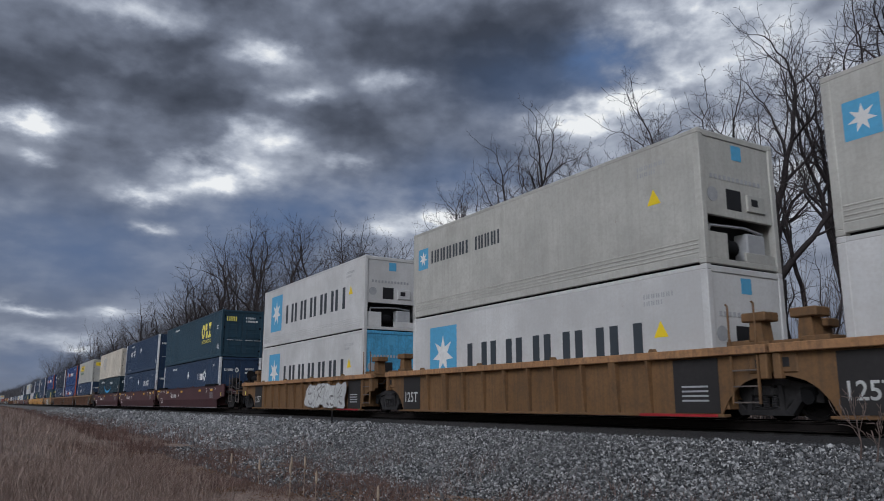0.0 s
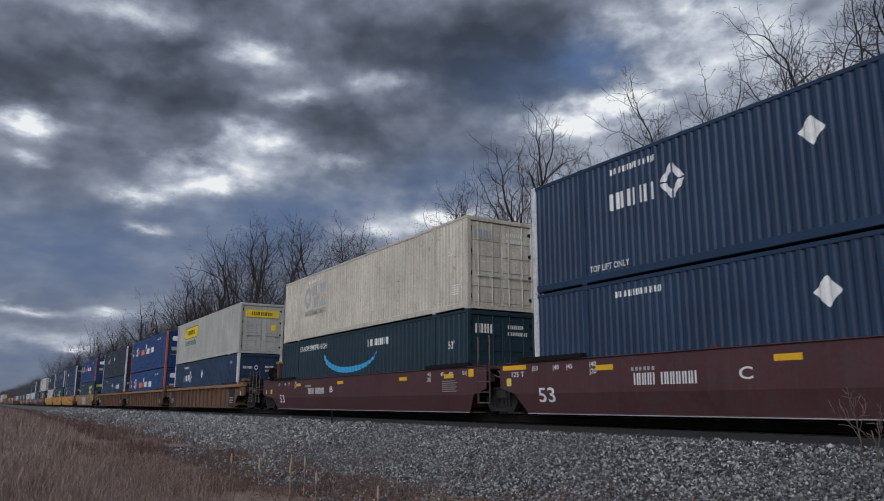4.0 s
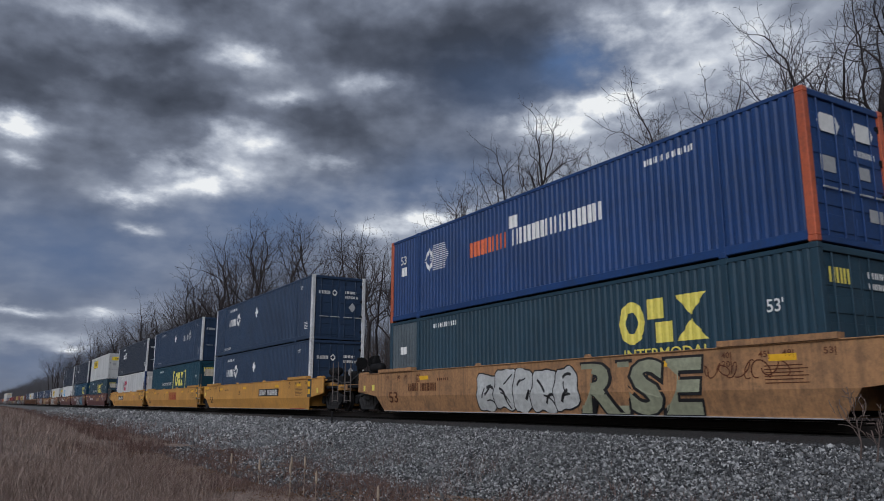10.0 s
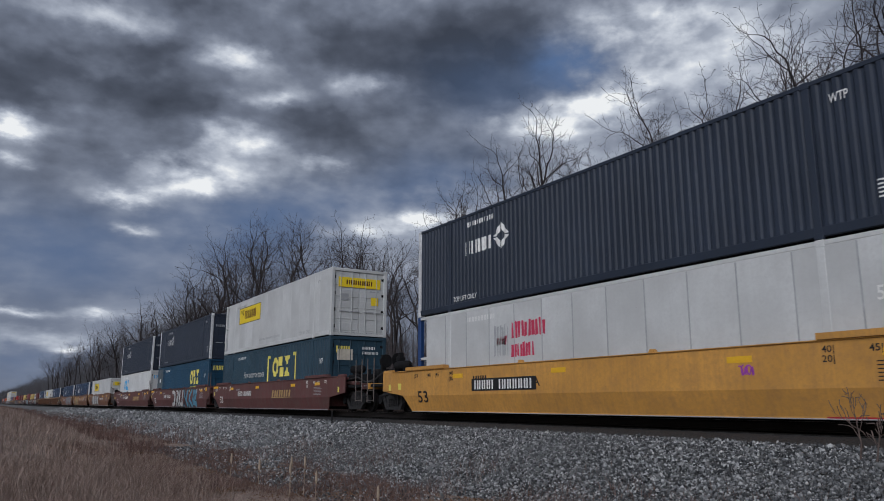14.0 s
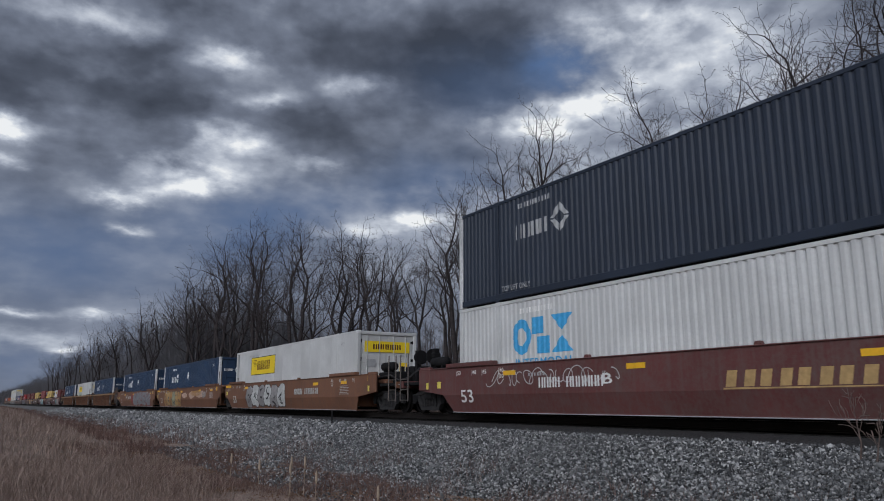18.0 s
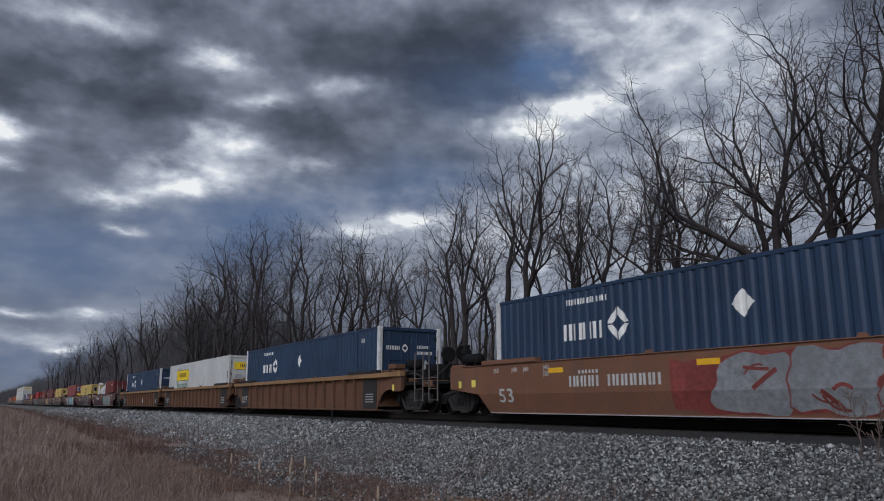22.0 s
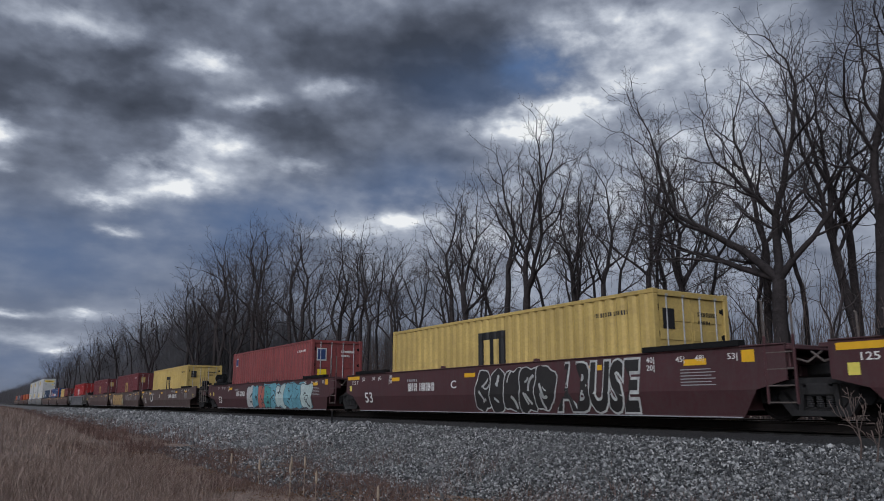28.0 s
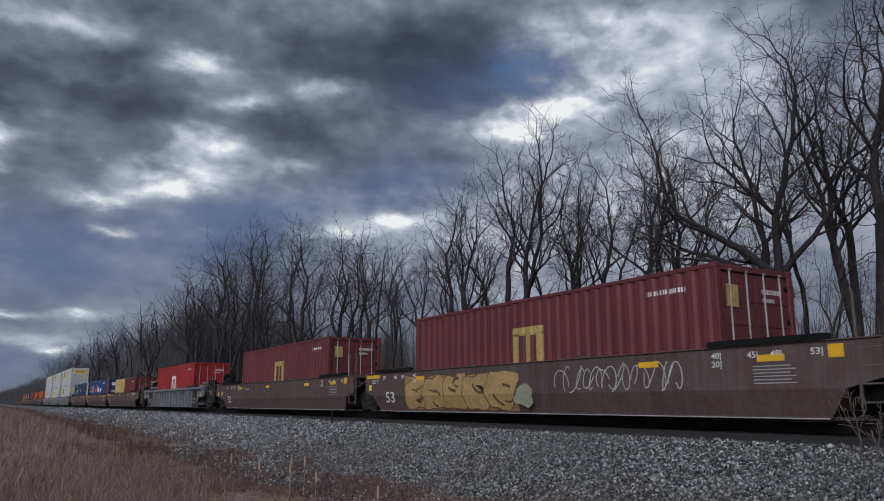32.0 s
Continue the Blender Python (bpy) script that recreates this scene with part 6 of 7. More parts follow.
def side_marks_smooth(car, half, col, num, tone, word, y, reach, rear):
    """Painted marks along a smooth side."""
    yy = y - 0.006
    for xx in (-half + 2.5, -1.0, half - 3.9, half - 1.0):
        part("reflector", Geo().box(xx, xx + 0.55, yy, yy + 0.004, 1.05, 1.17), M_YELLOW, car, "yellow reflective strip")
    g = Geo()
    for a, b, z0, z1, n in ((-half + 3.6, -half + 4.3, 1.0, 1.08, 3),):
        for poly in bars(a, b, z0, z1, n, 0.36):
            g.add([(q, yy, w) for q, w in poly], [(0, 1, 2, 3)])
    for k in range(6):
        for xx, w in ((half - 1.1, 0.85),):
            z = 0.66 + 0.06 * k
            g.add([(xx, yy, z), (xx + w - 0.1 * (k % 2), yy, z), (xx + w - 0.1 * (k % 2), yy, z + 0.018), (xx, yy, z + 0.018)], [(0, 1, 2, 3)])
    tagged(part("small_print", g, M_GREYMARK if tone == M_WHITE else tone, car), kind="stuff")
    v, f = text_geo("53")
    g = Geo()
    g.v = [(-half + 0.38 + 0.64 * a, yy + (0.56 - (0.34 + 0.36 * b) if b < 0.6 else 0) / 0.49 * 0.14 - 0.008, 0.34 + 0.36 * b) for a, b in v]
    g.f = f
    part("lettering", g, tone, car)
    part("small_reflector", Geo().box(-half - 0.95, -half - 0.75, yy, yy + 0.004, 0.76, 0.96), M_LOGOYEL, car, "pale yellow reflector")
    if rear == "A":
        letter(car, "125 T", -half - 0.72, -half - 0.18, 0.99, 1.12, yy, tone)
        part("end_reflector", Geo().box(-half - 1.12, -half - 0.10, yy, yy + 0.004, 1.17, 1.29), M_YELLOW, car, "long yellow reflective strip")
    for words, xx, z in (("|53", -half + 0.16, 1.09), ("|48", -half + 0.98, 1.09), ("|45", -half + 1.48, 1.09), ("|40", -half + 2.3, 1.11), ("|20", -half + 2.3, 0.95)):
        letter(car, words, xx, xx + 0.22, z, z + 0.15, yy, tone)
    # light caught by the lower sill, painted as a pale strip, near side only
    part("sill_edge", Geo().cbox(-half - 0.2, half + 0.2, -1.39, -1.368, 0.052, 0.072, 0.004), M_GREYMARK, car, "worn bright sill edge")
    for words, xx, z in (("53|", half + 0.05, 1.09), ("48|", half - 0.72, 1.09), ("45|", half - 1.2, 1.09), ("40|", half - 2.0, 1.11), ("20|", half - 2.0, 0.95)):
        letter(car, words, xx, xx + 0.22, z, z + 0.15, yy, tone)
    if col == "car_yellow":
        part("end_panel", Geo().box(half + 0.36, half + 0.80, yy, yy + 0.004, 0.58, 1.33), M_LOGODARK, car, "dark end panel")
        for z in (0.70, 1.02):
            part("end_reflector", Geo().box(half + 0.40, half + 0.66, yy - 0.005, yy - 0.001, z, z + 0.22), M_YELLOW, car, "yellow reflector")
        part("lower_stripe", Geo().box(half - 2.1, half - 0.15, -1.372, -1.367, 0.055, 0.10), M_RED, car, "dark red stripe")
    else:
        for q, z in ([(1.4, 1.11)] if reach > half + 2 else [(0.36, 1.06)]):
            part("end_reflector", Geo().box(half + q, half + q + 0.27, yy, yy + 0.004, z, z + 0.22), M_YELLOW, car, "yellow reflector")
    if num:
        a, b, plate = num
        g = Geo()
        if plate:
            part("number_plate", Geo().box(a, b, yy - 0.002, yy + 0.004, 0.66, 1.0), M_BLACK, car, "black number plate")
            a, b = a + 0.15, b - 0.15
        k = (b - a) * 0.36
        for poly in bars(a, a + k, 0.70, 0.95, 4, 0.33) + bars(a + k * 1.25, b, 0.70, 0.95, 6, 0.33):
            g.add([(q, yy - 0.005, w) for q, w in poly], [(0, 1, 2, 3)])
        tagged(part("number_mark", g, M_WHITE if plate else tone, car), kind="stuff")
    if word:
        letter(car, word, -1.75, -1.45, 0.75, 0.98, yy, tone)


def well_car(style, col, wl, front, rear, label, num="", tone=None, word="", lower=None):
    """One well unit of a double-stack car; the middle of the well at the origin, rail top at z = 0."""
    half = wl / 2 + (0.0 if wl > 13 else 0.15)
    m = P[col]
    tone = tone or M_WHITE
    car = thing("well_car", label, "rail car", "well cars of the train")
    ends = {1: front, -1: rear}
    reach = {e: half + (1.25 if k == "A" else 2.1) for e, k in ends.items()}

    def panel(sign):
        g = Geo()
        f, r = reach[1], -reach[-1]
        yo = sign * 1.5
        yi = yo - sign * 0.03
        if style == "smooth":
            up = [(r, 0.72), (-half - 0.62, 0.56), (half + 0.62, 0.56), (f, 0.72), (f, 1.33), (r, 1.33)]
            g.prism(up, 1, min(yo, yi), max(yo, yi))
            vs = []
            for y, x0, x1, z in ((yo, -half - 0.62, half + 0.62, 0.56), (sign * 1.36, -half - 0.22, half + 0.22, 0.07)):
                vs += [(x0, y, z), (x1, y, z), (x1, y - sign * 0.03, z), (x0, y - sign * 0.03, z)]
            g.add(vs, [(0, 4, 5, 1), (1, 5, 6, 2), (2, 6, 7, 3), (3, 7, 4, 0), (4, 7, 6, 5), (0, 1, 2, 3)])
            g.cbox(-half - 0.2, half + 0.2, min(sign * 1.2, sign * 1.37), max(sign * 1.2, sign * 1.37), 0.05, 0.10, 0.008)
        else:
            yo, yi = sign * 1.40, sign * 1.37
            arch = [(0.12, 0.09), (0.28, 0.36), (0.46, 0.56), (0.68, 0.70), (0.92, 0.77)]
            g.prism([(r + 0.15, 0.80)] + [(-half - a, z) for a, z in arch[::-1]] + [(half + a, z) for a, z in arch] + [(f - 0.15, 0.80), (f - 0.15, 1.2), (r + 0.15, 1.2)], 1, min(yo, yi), max(yo, yi))
            for e, x in ((1, f), (-1, r)):
                g.cbox(min(x - e * 0.17, x - e * 0.02), max(x - e * 0.17, x - e * 0.02), min(sign * 1.36, sign * 1.5), max(sign * 1.36, sign * 1.5), 0.74, 1.2, 0.015)
            yo, yi = sign * 1.49, sign * 1.30
            g.cbox(-half - 0.25, half + 0.25, min(yo, yi), max(yo, yi), 0.06, 0.115, 0.008)
        return g
    for s in (-1, 1):
        sp = part("side_panel", panel(s), m, car)
        yo, yi = (s * 1.53, s * 1.40) if style == "smooth" else (s * 1.55, s * 1.34)
        z0 = 1.33 if style == "smooth" else 1.20
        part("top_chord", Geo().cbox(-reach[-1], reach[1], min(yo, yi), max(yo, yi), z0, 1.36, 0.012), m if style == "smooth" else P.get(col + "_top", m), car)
        for e in (-1, 1) if wl > 13 else ():
            a, b = sorted((e * (half - 2.05), e * (half + 0.35)))
            part("raised_flange", Geo().prism([(a, 1.36), (b, 1.36), (b, 1.47), (a, 1.47)], 1, min(s * 1.56, s * 1.36), max(s * 1.56, s * 1.36)), M_STEEL if col in ("car_maroon", "car_dark") else (M_TRUCK if style == "ribbed" else m), car)
        for k in range(4):
            xx = -half + 1.2 + (wl - 2.4) * k / 3
            part("guide_lug", shared(("lug", col), lambda: Geo().prism([(-0.09, 1.36), (0.09, 1.36), (0.05, 1.43), (-0.05, 1.43)], 1, -0.05, 0.05).mesh("guide_lug", m)), None, car, at=(xx, s * 1.44, 0))
        if style == "ribbed":
            n = 14 if wl > 13 else 10
            for k in range(n):
                xx = -half + 1.62 + (2 * half - 3.24) * k / (n - 1)
                wide = 0.10 if k in (1, n - 2) else 0.032
                y1, y2, y3 = s * 1.40, s * 1.54, s * 1.47
                part("rib", shared(("rib", col, s, wide), lambda: Geo().prism([(y1, 0.115), (y3, 0.115), (y2, 1.2), (y1, 1.2)] if s > 0 else [(y3, 0.115), (y1, 0.115), (y1, 1.2), (y2, 1.2)], 0, -wide, wide).mesh("rib", m)), None, car, at=(xx, 0, 0))
    for k in range(5):
        xx = -half + 0.3 + (2 * half - 0.6) * k / 4
        part("floor_beam", shared("floorbeam", lambda: Geo().cbox(-0.16, 0.16, -1.33, 1.33, 0.09, 0.186, 0.01).mesh("floor_beam", M_STEEL)), None, car, at=(xx, 0, 0))
    for e, k in ends.items():
        end_gear(car, e, k, half, m, style)
    if front == "C":
        truck(car, half + 2.15)
    if rear == "C":
        truck(car, -half - 2.15)
    else:
        truck(car, -half - (1.78 if wl > 13 else 1.75))
    if style == "smooth":
        side_marks_smooth(car, half, col, num, tone, word, -1.5, reach[1], rear)
    else:
        if col == "car_tan":
            part("lower_stripe", Geo().box(half - 1.9, half + 0.1, -1.497, -1.491, 0.06, 0.115), M_RED, car, "dark red stripe")
        for e, wds in ((1, ""), (-1, "125T")):
            a, b = sorted((e * (half - 1.0), e * (half + 0.1)))
            part("stencil_panel", Geo().box(a, b, -1.415, -1.402, 0.13, 1.17), M_PANEL, car, "dark stencilled panel")
            if wds:
                letter(car, wds, a + 0.14, b - 0.14, 0.36, 0.68, -1.419, M_PALE)
            else:
                g = Geo()
                for q in range(4):
                    g.add([(a + 0.2, -1.419, 0.35 + 0.09 * q), (b - 0.25, -1.419, 0.35 + 0.09 * q), (b - 0.25, -1.419, 0.385 + 0.09 * q), (a + 0.2, -1.419, 0.385 + 0.09 * q)], [(0, 1, 2, 3)])
                tagged(part("small_print", g, M_GREYMARK, car), kind="stuff")
    return car


def spray(car, x0, x1, z0, z1, n, fills, line, seed, y=-1.5, bend=0.56):
    """Sprayed lettering-like blocks on a car's side that spell nothing: fat crooked strokes with an outline."""
    r = random.Random(seed)
    w, hh = (x1 - x0) / n, z1 - z0
    out, edge = {}, Geo()

    def lay(g, poly, lift):
        for keep in (True, False):
            pts = clip([(z, x) for x, z in poly], bend, keep)
            if len(pts) > 2:
                g.add([(x, (y if z >= bend - 1e-6 else y + (bend - z) / 0.49 * 0.14) - lift, z) for z, x in pts], [tuple(range(len(pts)))])

    def stroke(g, p, q, a, b, lift):
        dx, dz = q[0] - p[0], q[1] - p[1]
        k = 1 / (math.hypot(dx, dz) + 1e-6)
        nx, nz, ex, ez = -dz * k, dx * k, dx * k, dz * k
        poly = [(p[0] - nx * a - ex * a * 0.3, p[1] - nz * a - ez * a * 0.3), (q[0] - nx * b, q[1] - nz * b), (q[0] + ex * b * 0.5, q[1] + ez * b * 0.5), (q[0] + nx * b, q[1] + nz * b), (p[0] + nx * a - ex * a * 0.3, p[1] + nz * a - ez * a * 0.3)]
        lay(g, [(x, min(max(z, z0 - 0.03), z1 + 0.03)) for x, z in poly], lift)

    def curl(g, p, q, bow, k, lift):
        """A curved stroke from p to q, bowed to one side."""
        dx, dz = q[0] - p[0], q[1] - p[1]
        pts = [(p[0] + dx * u - dz * bow * 4 * u * (1 - u), p[1] + dz * u + dx * bow * 4 * u * (1 - u)) for u in (0, 0.2, 0.4, 0.6, 0.8, 1)]
        for a, b in zip(pts, pts[1:]):
            stroke(g, a, b, k, k, lift)

    def blob(cx, cz, rx, rz, wob, grow):
        """A fat rounded letter shape with a wavering edge."""
        out = []
        for i in range(28):
            a = math.tau * i / 28
            c, d = math.cos(a), math.sin(a)
            k = (abs(c) ** 5 + abs(d) ** 5) ** (-1 / 5) * (1 + sum(v * math.sin(f * a + ph) for f, v, ph in wob))
            out.append((cx + c * (rx * k + grow) + 0.18 * rz * d, min(max(cz + d * (rz * k + grow), z0 - 0.02), z1 + 0.02)))
        return out

    lift = 0.004
    inner = Geo()
    for i in range(n):
        cx, cz = x0 + w * (i + 0.5), (z0 + z1) / 2 + r.uniform(-0.06, 0.06) * hh
        m = fills[i % len(fills)]
        g = out.setdefault(m.name, (m, Geo()))[1]
        rx, rz = w * r.uniform(0.50, 0.62), hh * r.uniform(0.43, 0.5)
        wob = [(f, v * r.uniform(0.5, 1.2), r.uniform(0, 6)) for f, v in ((3, 0.08), (4, 0.09), (7, 0.06))]
        lay(edge, blob(cx, cz, rx, rz, wob, 0.035), lift)
        lay(g, blob(cx, cz, rx, rz, wob, -0.005), lift + 0.001)
        for _ in range(r.choice((3, 4, 4))):
            p = (cx + r.uniform(-0.6, 0.2) * rx, cz + r.uniform(-0.6, 0.6) * rz)
            q = (p[0] + r.uniform(0.3, 0.8) * rx, min(max(p[1] + r.uniform(-0.7, 0.7) * rz, z0 + 0.08), z1 - 0.08))
            curl(inner, p, q, r.uniform(-0.25, 0.25), r.uniform(0.016, 0.05), lift + 0.002)
        lift += 0.0026
    tagged(part("spray_outline", edge, line, car, "sprayed outline"), kind="stuff")
    tagged(part("spray_line", inner, line, car, "sprayed inner lines"), kind="stuff")
    for m, g in out.values():
        tagged(part("spray_fill", g, m, car, "sprayed coloured shapes"), kind="stuff")


def spray_field(car, x0, x1, z0, z1, material, seed, y=-1.5, bend=0.56):
    """A broad sprayed ground with a ragged edge, following the fold of the side."""
    r = random.Random(seed)
    g = Geo()
    n = max(4, int((x1 - x0) / 0.4))
    lo = [z0 + r.uniform(0, 0.1) for _ in range(n + 1)]
    hi = [z1 - r.uniform(0, 0.18) for _ in range(n + 1)]
    fold = lambda z: y + max(0.0, (bend - z) / 0.49 * 0.14) - 0.003
    for i in range(n):
        a, b = x0 + (x1 - x0) * i / n, x0 + (x1 - x0) * (i + 1) / n
        g.add([(a, fold(lo[i]), lo[i]), (b, fold(lo[i + 1]), lo[i + 1]), (b, fold(bend), bend), (a, fold(bend), bend), (b, fold(1), hi[i + 1]), (a, fold(1), hi[i])], [(0, 1, 2, 3), (3, 2, 4, 5)])
    tagged(part("spray_ground", g, material, car, "broad sprayed ground"), kind="stuff")


def sprayed_word(car, words, x0, x1, z0, z1, fill, line, y=-1.5, bend=0.56):
    """A sprayed word in fat letters with an outline, following the fold of the side."""
    for bold, grow, lift, m, name in ((0.085, 0.05, 0.008, line, "spray_outline"), (0.04, 0.0, 0.012, fill, "spray_lettering")):
        v, f = text_geo(words, bold)
        g = Geo()
        for a, b in v:
            z = z0 - grow + (z1 - z0 + 2 * grow) * b
            g.v.append((x0 - grow + (x1 - x0 + 2 * grow) * a + 0.12 * (z - bend), y + max(0.0, (bend - z) / 0.49 * 0.14) - lift - 0.02 * (z < bend), z))
        g.f = f
        tagged(part(name, g, m, car, "sprayed fat letters" if bold < 0.05 else "sprayed outline"), kind="stuff")


def scribble(car, x0, x1, z0, z1, material, seed, n=9, y=-1.5, width=0.02):
    """A thin sprayed tag: looping strokes in a row that spell nothing."""
    r = random.Random(seed)
    g = Geo()
    w, mid, hh = (x1 - x0) / n, (z0 + z1) / 2, (z1 - z0) / 2
    for i in range(n):
        cx = x0 + w * (i + 0.5)
        a0, turn, lean = r.uniform(0, 6), r.choice((-1, 1)) * r.uniform(2.6, 6.0), r.uniform(-0.1, 0.5)
        sx, sz = w * r.uniform(0.35, 0.85), hh * r.uniform(0.55, 1.0)
        pts = [(cx + sx * math.cos(a0 + turn * u) + lean * sz * math.sin(a0 + turn * u) + w * (u - 0.5) * 0.7, mid + sz * math.sin(a0 + turn * u * 1.15)) for u in [k / 12 for k in range(13)]]
        for p, q in zip(pts, pts[1:]):
            dx, dz = q[0] - p[0], q[1] - p[1]
            k = width * 0.6 / (math.hypot(dx, dz) + 1e-6)
            nx, nz = -dz * k, dx * k
            g.add([(p[0] - nx, y - 0.005, p[1] - nz), (q[0] - nx, y - 0.005, q[1] - nz), (q[0] + nx, y - 0.005, q[1] + nz), (p[0] + nx, y - 0.005, p[1] + nz)], [(0, 1, 2, 3)])
    tagged(part("spray_scribble", g, material, car, "sprayed scribble"), kind="stuff")


# ---- the train ----
TRAIN = []


def run(ob, x, z=0.0):
    """Puts a thing on the train at x metres along it."""
    ob.location = (x, YC, z)
    TRAIN.append((ob, x, z))
    return ob


Z1, Z2 = 0.19, 3.09
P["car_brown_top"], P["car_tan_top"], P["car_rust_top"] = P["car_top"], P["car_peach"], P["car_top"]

RIB_TAN = "rusty tan well car with ribbed sides"
RIB_BROWN = "rusty brown well car with ribbed sides"
MAROON = "dark maroon well car with smooth sides"
YELLOW = "bright yellow well car with smooth sides"
ORANGE = "faded orange-brown well car with sprayed sides"
REDBROWN = "red-brown well car with sprayed smooth sides"
DARKB = "dirty dark brown well car with smooth sides"


def unit(x, car, bottom=None, top=None, off=0.0):
    run(car, x)
    for ob, z in ((bottom, Z1), (top, Z2)):
        if ob:
            run(ob, x + off, z)
    return car


def white_marked():
    t = rail_box("white", M_WHITE, 3.0, words=False, sign=False, label="white panelled freight container with red sprayed marks", wall="panels", post="stack")
    prof, y0, r = [(-8.1, 0.0), (8.1, 0.0)], -1.283, random.Random(3)
    for m, a, b, z0, z1, n in ((M_PINK, -2.9, -1.4, 1.85, 2.35, 5), (M_PINK, -2.9, -1.9, 1.35, 1.75, 4), (M_GREYMARK, -3.7, -3.0, 1.4, 2.3, 3), (M_PINK, -3.6, -3.1, 1.7, 1.95, 2)):
        polys = []
        for q in bars(a, b, z0, z1, n, 0.4):
            h = r.uniform(0.0, 0.12)
            polys += [[(x + r.uniform(-0.03, 0.03), min(max(z + r.uniform(-0.1, 0.05), z0), z1 - h)) for x, z in q]]
        painted(t, polys, prof, y0, m, "spray_mark", 0.006, label="flaking sprayed strokes")
    for i in range(1, 13):
        xx = -16.154 / 2 + 0.55 + (16.154 - 0.7) / 13 * i
        part("seam_strip", shared("seam", lambda: Geo().box(-0.016, 0.016, -1.290, -1.281, 0.2, 2.78).mesh("seam_strip", M_GREYMARK)), None, t, at=(xx, 0, 0))
    return t


def line_sign(car, x0, x1, m):
    g = Geo()
    for poly in bars(x0, x1, 0.62, 0.92, 4, 0.36):
        g.add([(q + 0.2 * (w - 0.62), -1.507, w) for q, w in poly], [(0, 1, 2, 3)])
    g.add([(x0 - 0.05, -1.507, 0.57), (x1, -1.507, 0.58), (x1, -1.507, 0.60), (x0 - 0.05, -1.507, 0.605)], [(0, 1, 2, 3)])
    tagged(part("sign_mark", g, m, car, "pale slanted sign of plain bars"), kind="stuff")


def flake(car, rows, material, seed, y=-1.5):
    r = random.Random(seed)
    for cx, cz, rx, rz in rows:
        g = Geo()
        n = 11
        g.add([(cx + math.cos(math.tau * i / n) * rx * r.uniform(0.6, 1.1), y - 0.006, cz + math.sin(math.tau * i / n) * rz * r.uniform(0.6, 1.1)) for i in range(n)], [tuple(range(n))])
        part("paint_patch", g, material, car, "patch of sprayed-over paint")


# 40-foot wells with refrigerated boxes
unit(-1.0, well_car("ribbed", "car_tan", 12.19, "C", "A", RIB_TAN), cold_box(), cold_box(True), -0.16)
c = unit(-16.07, well_car("ribbed", "car_tan", 12.19, "A", "A", RIB_TAN), cold_box(), cold_box(True))
c = unit(-32.16, well_car("ribbed", "car_tan", 12.19, "A", "C", RIB_TAN), cold_box(cyan=True), cold_box())
spray(c, 1.2, 5.3, 0.15, 1.1, 4, [M_PALE], M_ASH, 3, -1.545, -5)
# maroon car
c = unit(-54.3, well_car("smooth", "car_maroon", 16.15, "C", "A", MAROON, (-4.1, -2.3, 0), word="A"), blue_box("umax", 5.45), rail_box("csxg", M_LOGOYEL, label="dark teal corrugated freight container with a yellow sign"))
c = unit(-73.87, well_car("smooth", "car_maroon", 16.15, "A", "A", MAROON, (-4.4, -2.7, 0), word="C"), blue_box("umax", 5.4), blue_box("umax", 13.2))
t5 = rail_box("csxd", M_WHITE, 12.0, words=False, label="dark teal corrugated freight container with a curved blue sign", pitch=0.285, sign=False)
arc = [(-0.5 + 2.5 * math.cos(a), 2.05 + 0.75 * math.sin(a)) for a in [math.pi * (1.06 + 0.88 * i / 12) for i in range(13)]]
band = [[arc[i], arc[i + 1], (arc[i + 1][0], arc[i + 1][1] + 0.06 + 0.16 * min(1, (12 - i) / 6)), (arc[i][0], arc[i][1] + 0.06 + 0.16 * min(1, (13 - i) / 6))] for i in range(12)]
painted(t5, band, wave(16.154, 2.591, 0.285, 0.034, [-6.166, -6.026, 6.026, 6.166]), -1.2835, M_AZURE, "sign_arc", 0.006, "plain curved azure sign")
painted(t5, bars(1.2, 2.9, 2.2, 2.45, 5, 0.34), wave(16.154, 2.591, 0.285, 0.034, [-6.166, -6.026, 6.026, 6.166]), -1.2835, M_WHITE, "sign_mark", 0.006)
letter(t5, "STACK LIMIT 6 HIGH", -16.15 / 2 + 2.3, -16.15 / 2 + 5.4, 2.38, 2.6, -1.30, M_WHITE)
c = unit(-93.2, well_car("smooth", "car_maroon", 16.15, "A", "C", MAROON, (-4.1, -2.3, 0), word="B"), t5,
         rail_box("cream", M_GREYMARK, 13.6, label="rust-stained cream corrugated freight container with a worn grey sign", wide=2.6))
for y in (-1.1, 1.1):
    post = part("guide_post", Geo().cbox(-9.0, -8.7, y - 0.15, y + 0.15, 1.16, 2.2, 0.02), P["car_maroon"], c)
    part("post_cap", Geo().cbox(-9.04, -8.66, y - 0.19, y + 0.19, 2.2, 2.3, 0.012), M_FADED, post, "faded yellow post top")
# brown ribbed car
unit(-116.9, well_car("ribbed", "car_brown", 16.15, "C", "A", RIB_BROWN), blue_box("umax", 13.2, pitch=0.285), hunt_box(True, True))
unit(-136.98, well_car("ribbed", "car_brown", 16.15, "A", "A", RIB_BROWN), stack_box(), stack_box())
unit(-156.55, well_car("ribbed", "car_brown", 16.15, "A", "C", RIB_BROWN), blue_box("umax", 5.4), blue_box("umaxg", 13.3, soft=True))
